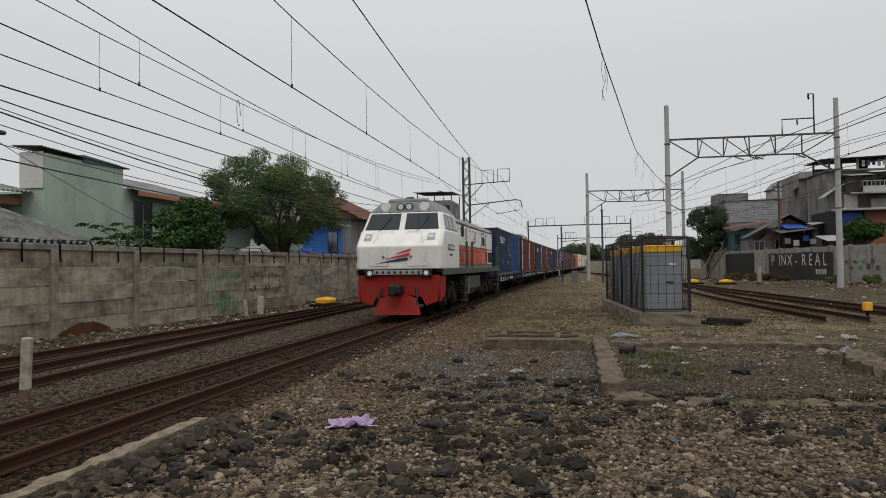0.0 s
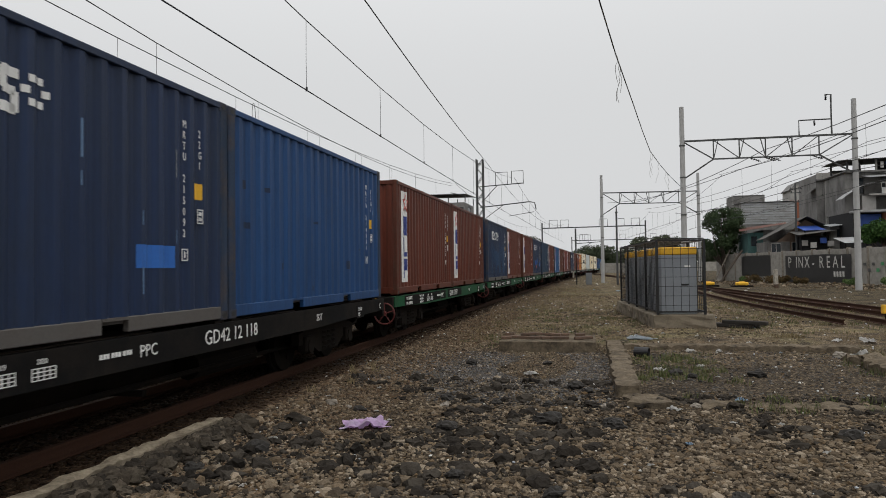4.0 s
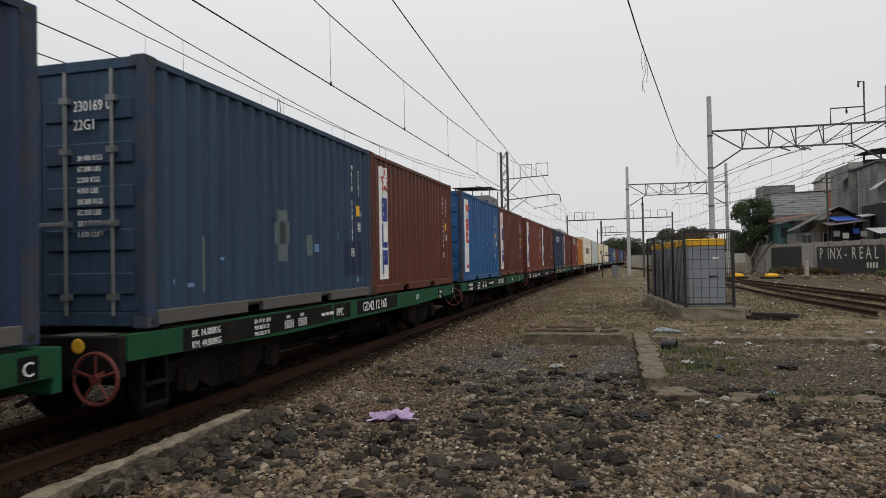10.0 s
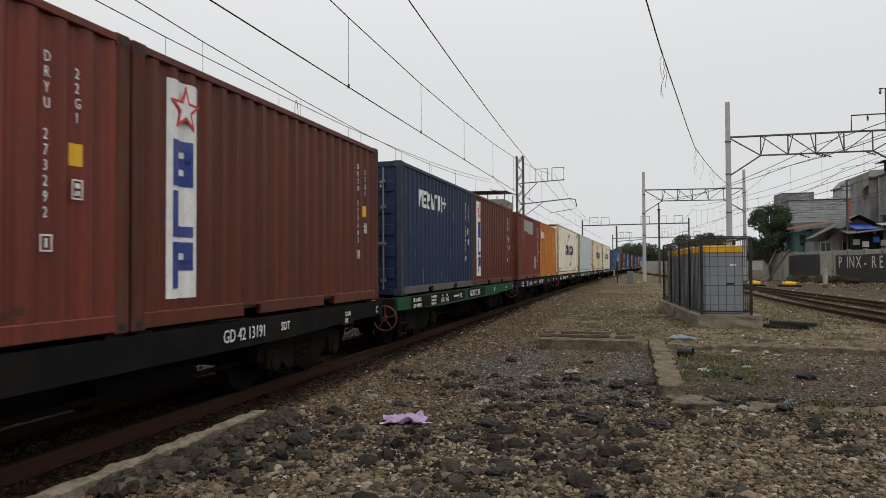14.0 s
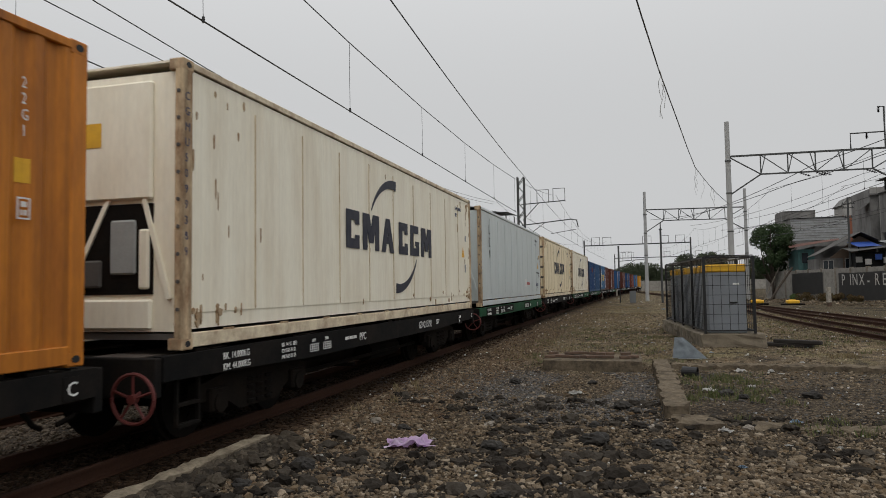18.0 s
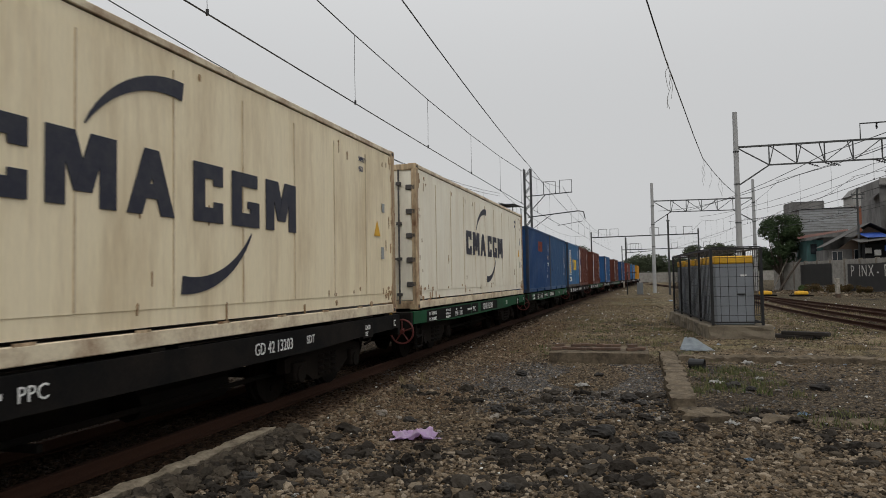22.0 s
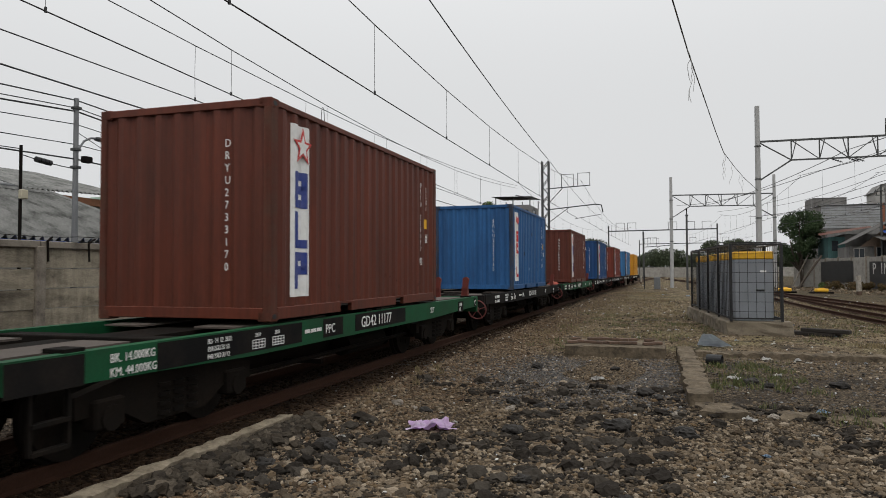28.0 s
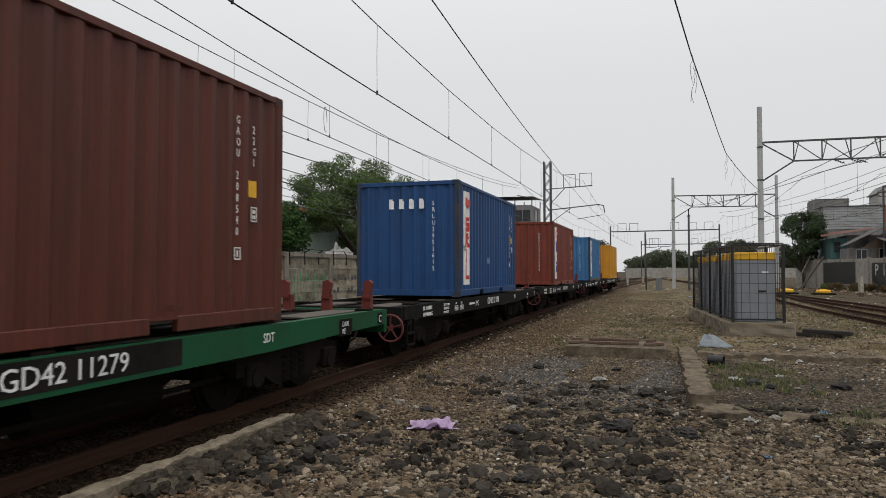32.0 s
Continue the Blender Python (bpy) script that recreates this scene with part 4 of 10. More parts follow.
def strip_logo(c, kind, H):
    """The upright white strip with the line's mark, drawn in plain shapes."""
    a, b = 0.50, 0.98
    patch(c, a, b, 0.27, H - 0.20, M["white_paint"], "logo_strip", "weathered white strip")
    star = H - 0.47
    ink = BLUE_INK if kind == "blp" else RED_INK
    bm = bm_new()
    pts = []
    for i in range(10):
        r = 0.24 if i % 2 == 0 else 0.10
        pts.append(((a + b) / 2 + r * math.sin(i * math.pi / 5), star + r * math.cos(i * math.pi / 5)))
    if kind == "blp":
        prism(bm, pts, "x", HALF - 0.004, HALF + 0.002)
    else:
        prism(bm, [(a + 0.06, star - 0.04), (b - 0.16, star - 0.09), (b - 0.05, star - 0.03), (b - 0.07, star + 0.13), (b - 0.18, star + 0.09), (a + 0.08, star + 0.14)], "x", HALF - 0.004, HALF + 0.002)
    part("logo_star", bm, RED_INK, c)
    if kind == "blp":
        bm = bm_new()
        prism(bm, [((a + b) / 2 + (y - (a + b) / 2) * 0.66, star + (z - star) * 0.66) for y, z in pts], "x", HALF - 0.003, HALF + 0.0045)
        part("star_inset", bm, M["white_paint"], c)
        patch(c, (a + b) / 2 - 0.07, (a + b) / 2 + 0.07, star - 0.035, star + 0.035, BLACK_INK, "logo_mark")
    hs = (H - 0.95) / (3.3 if kind == "blp" else 4.5)
    for i in range(3 if kind == "blp" else 4):
        z1 = H - 0.78 - i * hs
        z0 = z1 - hs * 0.90
        la, lb = a + 0.06, b - 0.11
        t, zm = 0.105, (z0 + z1) / 2
        if kind == "sril":
            t = 0.09
            bars = (((la, lb, z1 - t, z1), (la, la + t, zm + t / 2, z1 - t), (la, lb, zm - t / 2, zm + t / 2), (lb - t, lb, z0 + t, zm - t / 2), (la, lb, z0, z0 + t)),
                    ((la, la + t, z0, z1), (la + t, lb - 0.05, z1 - t, z1), (lb - t - 0.03, lb - 0.03, zm + t * 0.3, z1 - t), (la + t, lb - 0.07, zm - t * 0.7, zm + t * 0.3), (lb - t - 0.04, lb - 0.04, (z0 + zm) / 2, zm - t * 0.7), (lb - t, lb + 0.02, z0, (z0 + zm) / 2)),
                    (((la + lb) / 2 - 0.06, (la + lb) / 2 + 0.06, z0, z1),),
                    ((la, la + t, z0, z1), (la + t, lb, z0, z0 + t)))[i]
        else:
            bars = [(la, la + t, z0, z1)]
            if i == 1:
                bars.append((la + t, lb, z0, z0 + t))
            else:
                bars += [(la + t, lb, z1 - t, z1), (la + t, lb, zm - t / 2, zm + t / 2), (lb - t, lb, zm, z1 - t)]
            if i == 0:
                bars += [(la + t, lb, z0, z0 + t), (lb - t, lb, z0 + t, zm - t / 2)]
        for q in bars:
            patch(c, *q, ink, "logo_mark")


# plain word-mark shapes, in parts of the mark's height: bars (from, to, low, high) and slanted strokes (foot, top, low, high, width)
WORD = (((0, 0.2, 0, 1), (0.68, 0.88, 0, 1), (0.46, 0.22, 0.2, 1, 0.2), (0.42, 0.66, 0.2, 1, 0.2)),
        ((0, 0.2, 0, 1), (0.2, 0.56, 0.78, 1), (0.2, 0.5, 0.4, 0.6), (0.2, 0.56, 0, 0.22)),
        ((0, 0.2, 0, 1), (0.2, 0.5, 0.78, 1), (0.42, 0.62, 0.5, 0.9), (0.2, 0.5, 0.36, 0.56), (0.54, 0.34, 0, 0.36, 0.2)),
        ((0.1, 0.36, 0, 1, 0.2), (0.64, 0.38, 0, 1, 0.2), (0.2, 0.54, 0.22, 0.4)),
        ((0, 0.6, 0.78, 1), (0.2, 0.4, 0, 0.78)),
        ((0, 0.2, 0.1, 1), (0.1, 0.52, 0, 0.22), (0.42, 0.62, 0.1, 1)),
        ((0, 0.2, 0.5, 0.95), (0.06, 0.58, 0.78, 1), (0.08, 0.5, 0.4, 0.6), (0.38, 0.58, 0.05, 0.5), (0, 0.5, 0, 0.22)))


def word_mark(c, y, z, h, material):
    """The bold white word mark, in plain strokes that follow the pressed wall."""
    for shape in WORD:
        wide = 0.0
        for q in shape:
            if len(q) == 4:
                patch(c, y + q[0] * h, y + q[1] * h, z + q[2] * h, z + q[3] * h, material, "logo_mark")
                wide = max(wide, q[1])
            else:
                foot, top, lo, hi, t = q
                for k in range(6):
                    m = foot + (top - foot) * (k + 0.5) / 6
                    patch(c, y + (m - t / 2) * h, y + (m + t / 2) * h, z + (lo + (hi - lo) * k / 6) * h, z + (lo + (hi - lo) * (k + 1) / 6) * h, material, "logo_mark")
                wide = max(wide, foot + t / 2, top + t / 2)
        y += (wide + 0.1) * h
    return y


def container(key, mark="", doors=False, code="", label="", body="DRYU 273317"):
    """A twenty-foot box, its leading end at y = 0, seen by its side towards +x."""
    L, H = 6.058, 2.591
    c = thing("shipping_container", pose(0, 0, 0), label, "container", "containers on the train")
    ink = M["white_paint"]
    corr_sheet("side_panel", 0.16, L - 0.16, 0.15, H - 0.07, side_at, P[key], c)
    corr_sheet("side_panel", 0.16, L - 0.16, 0.15, H - 0.07, side_at_far, P[key], c)
    cast_m = DUSTY_B if key == "slate" else P[key] if key in ("orange", "yellow") else DUSTY_B if "b" in key and "brown" not in key or key in ("navy", "navy2", "sky") else DUSTY_R
    frame_parts(c, L, H, P[key], cast_m)
    end_wall(c, H, key, doors, code, ink)
    side_codes(c, H, ink, body)
    if mark in ("blp", "sril"):
        strip_logo(c, mark, H)
    if mark == "sril" and code and not doors and key == "blue2":
        for i in range(4):
            bm = bm_new()
            box(bm, -0.42 + i * 0.24, 0.0, H - 0.62, -0.31 + i * 0.24, 0.008, H - 0.44)
            box(bm, -0.42 + i * 0.24, -0.002, H - 0.44, -0.34 + i * 0.24, 0.008, H - 0.40)
            part("logo_mark", bm, ink, c)
    elif mark == "word":
        y = word_mark(c, 1.12, 1.80, 0.36, ink)
        for k in range(6):
            a = k * math.pi / 3
            patch(c, y + 0.12 + 0.11 * math.cos(a) - 0.035, y + 0.12 + 0.11 * math.cos(a) + 0.035, 2.02 + 0.11 * math.sin(a) - 0.03, 2.02 + 0.11 * math.sin(a) + 0.03, ink, "logo_mark")
    elif mark == "flag":
        patch(c, 0.72, 1.62, 1.72, 2.26, RED_INK, "logo_panel")
        glyphs(c, [(0.5, 2), (0.7, 1), (0.72, 3)], 0.86, 1.84, 0.30, ink)
        bm = bm_new()
        cyl(bm, (HALF - 0.006, 0.60, 2.0), (HALF - 0.002, 0.60, 2.0), 0.2, 0.2, 24)
        part("logo_disc", bm, ink, c)
    elif mark == "veca":
        for i in range(12):
            patch(c, 0.60, 1.70, 0.72 + i * 0.125, 0.785 + i * 0.125, ink, "logo_stripe")
        for y0, y1, z0, z1 in ((0.95, 1.15, 0.85, 1.35), (1.1, 1.3, 1.15, 1.6), (0.8, 1.0, 1.1, 1.3), (1.3, 1.55, 1.5, 1.72)):
            patch(c, y0, y1, z0, z1, YELLOW_INK, "logo_mark")
        patch(c, 0.62, 1.70, 0.34, 0.60, ink, "logo_panel")
        glyphs(c, [(0.24, 0), (0.42, 0), (0.55, 0), (0.55, 0), (0.42, 0), (0.55, 0)], 0.72, 0.40, 0.14, NAVY_INK)
        glyphs(c, [(0.62, 1), (0.62, 2), (0.62, 2), (0.66, 3)], 2.25, 1.02, 0.62, YELLOW_INK, 0.22)
    elif mark == "redflag":
        patch(c, 2.65, 3.78, 1.70, 2.12, mat_cached("faded_red_panel", (0.19, 0.045, 0.028), 0.8), "logo_panel")
    return c


def arc_mark(c, cy, cz, r0, r1, a0, a1, material, x):
    bm, n, outer, inner = bm_new(), 14, [], []
    for i in range(n + 1):
        u = i / n
        a = radians(a0 + (a1 - a0) * u)
        w = 0.08 + 0.92 * u ** 0.8
        outer.append((cy + (r0 + (r1 - r0) * w) * math.cos(a), cz + (r0 + (r1 - r0) * w) * math.sin(a)))
        inner.append((cy + r0 * math.cos(a), cz + r0 * math.sin(a)))
    prism(bm, outer + inner[::-1], "x", x - 0.004, x + 0.002)
    return part("logo_arc", bm, material, c)


def block_letter(c, y, z, w, h, t, bars, material, x):
    """A letter as plain bars: l left, r right, t top, b bottom, m middle, s a slanted pair."""
    bm = bm_new()
    if "l" in bars:
        box(bm, x - 0.004, y, z, x + 0.002, y + t, z + h, 0.0015)
    if "r" in bars:
        box(bm, x - 0.004, y + w - t, z, x + 0.002, y + w, z + h, 0.0015)
    if "t" in bars:
        box(bm, x - 0.004, y + t * 0.9, z + h - t * 0.8, x + 0.0022, y + w - t * 0.2, z + h)
    if "b" in bars:
        box(bm, x - 0.004, y + t * 0.9, z, x + 0.0022, y + w - t * 0.2, z + t * 0.8)
    if "m" in bars:
        box(bm, x - 0.004, y + w * 0.25, z + h * 0.25, x + 0.0022, y + w * 0.8, z + h * 0.25 + t * 0.7)
    if "c" in bars:
        for z0, z1 in ((z, z + h * 0.36), (z + h * 0.64, z + h)):
            box(bm, x - 0.004, y + w - t * 0.9, z0, x + 0.002, y + w, z1, 0.0015)
    if "k" in bars:
        box(bm, x - 0.004, y + w - t, z, x + 0.002, y + w, z + h * 0.45)
        box(bm, x - 0.004, y + w * 0.55, z + h * 0.34, x + 0.0022, y + w, z + h * 0.48)
    if "v" in bars:
        for s in (0, 1):
            p = [(y + t * 0.5, z + h), (y + t * 1.5, z + h), (y + w / 2 + t * 0.5, z + h * 0.2), (y + w / 2 - t * 0.5, z + h * 0.2)]
            if s:
                p = [(2 * y + w - a, b) for a, b in p]
            prism(bm, p, "x", x - 0.004, x + 0.0018 + 0.0008 * s)
    if "a" in bars:
        for s in (0, 1):
            p = [(y, z), (y + t, z), (y + w / 2 + t * 0.5, z + h), (y + w / 2 - t * 0.5, z + h)]
            if s:
                p = [(2 * y + w - a, b) for a, b in p]
            prism(bm, p, "x", x - 0.004, x + 0.0018 + 0.0008 * s)
    return part("logo_mark", bm, material, c)


def reefer(key, mark, doors, code, label, rusty=True):
    """A forty-foot refrigerated box with smooth sides."""
    L, H = 12.19, 2.896
    c = thing("refrigerated_container", pose(0, 0, 0), label, "container", "refrigerated containers on the train")
    steel = RUSTY if rusty else P[key]
    for sx in (-1, 1):
        n = 24
        v, f = [], []
        for i in range(n + 1):
            y = 0.16 + (L - 0.32) * i / n
            for z in (0.2, 0.36, 0.362, 1.5, H - 0.262, H - 0.26, H - 0.1):
                b = 0.006 * bump(y + sx * 9, z * 2.0, 0.9, 4.0 + len(label)) + (0.008 if 0.361 < z < H - 0.261 else 0.0)
                v.append((sx * (HALF - 0.02 + b), y, z))
        for i in range(n):
            for k in range(6):
                q = (i * 7 + k, (i + 1) * 7 + k, (i + 1) * 7 + k + 1, i * 7 + k + 1)
                f.append(q if sx > 0 else q[::-1])
        raw("side_panel", v, f, P[key], c)
    frame_parts(c, L, H, P[key], steel, True)
    x = HALF
    if doors:
        for s in (-1, 1):
            bm = bm_new()
            a, b = (0.006, HALF - 0.1) if s > 0 else (-HALF + 0.1, -0.006)
            box(bm, a, 0.03, 0.18, b, 0.07, H - 0.12, 0.01)
            part("door", bm, P[key], c)
        lock_rods(c, H, 0.02, GREYWOOD)
        for k in range(5):
            bm = bm_new()
            z = 0.45 + k * 0.48
            box(bm, HALF - 0.22, 0.0, z, HALF - 0.02, 0.035, z + 0.1, 0.01)
            part("hinge", bm, GREYWOOD, c)
        bm = bm_new()
        box(bm, -HALF + 0.1, 0.01, H - 0.13, HALF - 0.1, 0.09, H - 0.01, 0.006)
        part("end_rail", bm, steel, c)
        bm = bm_new()
        box(bm, -HALF + 0.1, 0.01, 0.02, HALF - 0.1, 0.09, 0.17, 0.006)
        part("end_rail", bm, steel, c)
        write_end(code, 0.15, NAVY_INK, c, 0.30, 0.022, H - 0.55, squeeze=0.75)
        write_end("45R1", 0.15, NAVY_INK, c, 0.30, 0.022, H - 0.78, squeeze=0.78)
        for i, r in enumerate(("34.000 kg", "74.960 lbs", "4.740 kg", "10.450 lbs", "29.260 kg", "64.510 lbs", "68.0 m", "2.400 cu.ft")):
            write_end(r, 0.085, NAVY_INK, c, 0.32, 0.022, H - 1.02 - i * 0.088, squeeze=0.8)
        bm = bm_new()
        prism(bm, [(0.36, 1.05), (0.66, 1.05), (0.51, 1.30)], "y", 0.018, 0.026)
        part("warning_label", bm, M["yellow_paint"], c)
    else:
        bm = bm_new()
        box(bm, -HALF + 0.1, 0.05, 0.18, HALF - 0.1, 0.09, H - 0.12)
        part("end_panel", bm, P[key], c)
        bm = bm_new()
        box(bm, -0.85, 0.0, 1.5, 0.85, 0.06, H - 0.2, 0.02)
        part("cooling_unit_cover", bm, P[key], c)
        bm = bm_new()
        box(bm, -0.85, 0.035, 0.55, 0.85, 0.052, 1.46)
        part("machinery_recess", bm, M["steel_dark"], c)
        bm = bm_new()
        box(bm, 0.35, 0.01, 0.75, 0.66, 0.05, 1.3, 0.02)
        part("control_box", bm, GREY_INK, c)
        bm = bm_new()
        bar(bm, (-0.2, 0.03, 0.5), (0.55, 0.03, 1.95), 0.03, 0.05)
        part("brace", bm, P[key], c)
        bm = bm_new()
        bar(bm, (1.05, 0.03, 0.5), (0.62, 0.03, 1.95), 0.03, 0.05)
        part("brace", bm, P[key], c)
        bm = bm_new()
        cyl(bm, (-0.3, 0.02, 1.0), (-0.3, 0.06, 1.0), 0.32, 0.32, 20)
        part("fan_guard", bm, GREYWOOD, c)
        bm = bm_new()
        box(bm, -0.1, -0.006, 2.05, 0.25, 0.0, 2.3)
        part("data_label", bm, M["yellow_paint"], c)
        for i, ch in enumerate(code.replace(" ", "")):
            write_side(ch, 0.12, NAVY_INK, c, HALF + 0.001, 0.03, H - 0.42 - i * 0.155, squeeze=0.9)
        for i in range(9):
            bm = bm_new()
            cyl(bm, (HALF - 0.05, 0.0, 0.4 + i * 0.27), (HALF - 0.05, -0.012, 0.4 + i * 0.27), 0.02, 0.02, 8)
            part("bolt", bm, GREYWOOD, c)
        for i, (xa, za, xb, zb) in enumerate(((-0.8, 0.6, -0.62, 0.85), (-0.1, 0.62, 0.25, 0.9), (0.7, 0.6, 0.82, 1.2), (-0.75, 1.15, -0.6, 1.4))):
            bm = bm_new()
            box(bm, xa, 0.0, za, xb, 0.05, zb, 0.02)
            part("machinery_unit", bm, GREYWOOD if i % 2 else P[key], c)
        bm = bm_new()
        box(bm, -0.85, 0.0, 0.2, 0.85, 0.06, 0.5, 0.02)
        part("lower_cover", bm, P[key], c)
    if mark == "big":
        for bars, y0, y1 in (("ltbc", 3.95, 4.47), ("lrv", 4.62, 5.35), ("am", 5.47, 6.10), ("ltbc", 6.39, 6.89), ("ltbk", 7.06, 7.61), ("lrv", 7.76, 8.49)):
            block_letter(c, y0, 1.21, y1 - y0, 0.60, 0.19, bars, REEFER_INK, x)
        arc_mark(c, 6.03, 1.05, 1.32, 1.50, 141, 82, REEFER_INK, x)
        arc_mark(c, 6.41, 1.97, 1.32, 1.50, -39, -98, REEFER_INK, x)
    elif mark == "tex":
        for i, bars in enumerate(("lb", "lbt", "v")):
            block_letter(c, 1.15, 2.15 - i * 0.38, 0.17, 0.28, 0.05, bars, BLACK_INK, x)
        write_side("NO FORKLIFT", 0.16, RED_INK, c, x, 8.2, 0.62, squeeze=0.8)
        patch_flat(c, 7.75, 8.1, 0.55, 0.85, M["white_paint"], x)
        for i, bars in enumerate(("lbt", "lrv", "am", "", "lbt", "lbtk", "lrv")):
            if bars:
                block_letter(c, 10.73 + i * 0.088, 0.57, 0.076, 0.115, 0.026, bars, NAVY_INK, x)
    if mark == "tex":
        arc_mark(c, 11.0, 0.57, 0.178, 0.197, 141, 82, NAVY_INK, x)
        arc_mark(c, 11.06, 0.69, 0.178, 0.197, -39, -98, NAVY_INK, x)
        write_side("MGW=34.000kg for UK railway transport", 0.085, BLACK_INK, c, x, 10.85, 1.12, squeeze=0.55)
        write_side("87", 0.11, BLACK_INK, c, x, 11.28, 1.73)
        patch_flat(c, 11.7, 11.82, 1.73, 1.92, M["yellow_paint"], x)
    for i in range(1, 10):
        bm = bm_new()
        box(bm, HALF - 0.012, 0.16 + i * 1.187 - 0.008, 0.37, HALF - 0.0005, 0.16 + i * 1.187 + 0.008, H - 0.27)
        part("panel_seam", bm, SEAM if "cream" in key else P[key], c)
    if "cream" in key:
        sc = random.Random(len(label) * 3 + len(code))
        for i in range(70):
            y0 = sc.choice((0.17 + 0.9 * sc.random() ** 2, sc.uniform(0.2, 11.9), L - 0.17 - 0.5 * sc.random() ** 2))
            z0 = sc.choice((0.22 + 0.2 * sc.random(), 0.36 + 0.12 * sc.random(), H - 0.15 - 0.25 * sc.random(), sc.uniform(0.3, 2.6)))
            w0, h0 = (sc.uniform(0.01, 0.05), sc.uniform(0.02, 0.07)) if z0 < 0.5 and i % 2 else (sc.uniform(0.004, 0.014), sc.uniform(0.02, 0.2))
            bm = bm_new()
            prism(bm, [(y0 - w0 * 0.6, z0), (y0, z0 - h0), (y0 + w0, z0 - h0 * 0.8), (y0 + w0 * 1.3, z0 + 0.01), (y0 + w0 * 0.3, z0 + 0.025)], "x", HALF - 0.02, HALF - 0.001)
            part("rust_streak", bm, STREAK, c)
    write_side(code, 0.12, NAVY_INK if mark != "tex" else BLACK_INK, c, x, 10.55, H - 0.42, squeeze=0.7)
    write_side("45R1", 0.12, NAVY_INK, c, x, 10.55, H - 0.58, squeeze=0.7)
    bm = bm_new()
    prism(bm, [(11.19, 1.33), (11.45, 1.33), (11.32, 1.58)], "x", x - 0.004, x + 0.003)
    part("warning_label", bm, M["yellow_paint"], c)
    patch_flat(c, 11.50, 11.62, 0.95, 1.15, GREY_INK, x)
    patch_flat(c, 11.55, 11.66, 1.75, 1.9, GREY_INK, x)
    for i in range(9):
        patch_flat(c, 0.7 + i * 1.22, 0.9 + i * 1.22, 0.14, 0.185, steel, x - 0.004)
    return c


def patch_flat(c, a, b, z0, z1, material, x):
    bm = bm_new()
    box(bm, x - 0.006, a, z0, x + 0.002, b, z1)
    return part("label_plate", bm, material, c)


# ---- wagons ----
def wheelset_mesh():
    bm = bm_new()
    cyl(bm, (-0.85, 0, 0), (0.85, 0, 0), 0.075, 0.075, 10)
    for s in (-1, 1):
        cyl(bm, (s * 0.50, 0, 0), (s * 0.565, 0, 0), 0.43, 0.43, 24)
        cyl(bm, (s * 0.56, 0, 0), (s * 0.64, 0, 0), 0.392, 0.392, 24)
        for k in range(4):
            a = k * math.pi / 2
            cyl(bm, (s * 0.64, 0.2 * math.cos(a), 0.2 * math.sin(a)), (s * 0.655, 0.2 * math.cos(a), 0.2 * math.sin(a)), 0.05, 0.05, 8)
    return mesh_of("wheelset", bm, M["steel_dark"])


BOGIE_RUST = mat("brown_dusty_bogie_casting", (0.011, 0.009, 0.0075), 0.9, 0.0, 0.3, 3, 0.2, 30, (0.020, 0.014, 0.010), 0.5, 0.0, None, 0.06)


def bogie(w, y, wheel_me, wheels):
    b = new("bogie")
    b.parent = w
    b.matrix_basis = pose(0, y, 0)
    for s in (-1, 1):
        bm = bm_new()
        x0, x1 = (s * 0.9, s * 1.02) if s > 0 else (s * 1.02, s * 0.9)
        prism(bm, [(-1.22, 0.42), (-1.22, 0.6), (-0.45, 0.74), (0.45, 0.74), (1.22, 0.6), (1.22, 0.42), (0.75, 0.42), (0.42, 0.24), (-0.42, 0.24), (-0.75, 0.42)], "x", x0, x1)
        sf = part("side_frame", bm, BOGIE_RUST, b)
        for wy in (-0.9, 0.9):
            bm = bm_new()
            cyl(bm, (s * 0.98, wy, 0.39), (s * 1.1, wy, 0.39), 0.13, 0.11, 12)
            box(bm, s * 1.0 - 0.08, wy - 0.17, 0.3, s * 1.0 + 0.08, wy + 0.17, 0.55, 0.02)
            part("axle_box", bm, BOGIE_RUST, b)
        for k in range(3):
            bm = bm_new()
            for i in range(4):
                cyl(bm, (s * 0.99, -0.2 + k * 0.2, 0.28 + i * 0.085), (s * 0.99, -0.2 + k * 0.2, 0.32 + i * 0.085), 0.085, 0.085, 10)
            part("spring", bm, M["steel_dark"], b)
    bm = bm_new()
    box(bm, -0.9, -0.2, 0.45, 0.9, 0.2, 0.72, 0.03)
    part("bolster", bm, M["steel_dark"], b)
    for wy in (-0.9, 0.9):
        wheels.append((shared("wheelset", wheel_me, w, pose(0, y + wy, 0.392)), w, y + wy))
    return b


WHEEL_ME = wheelset_mesh()
WHEELS = []


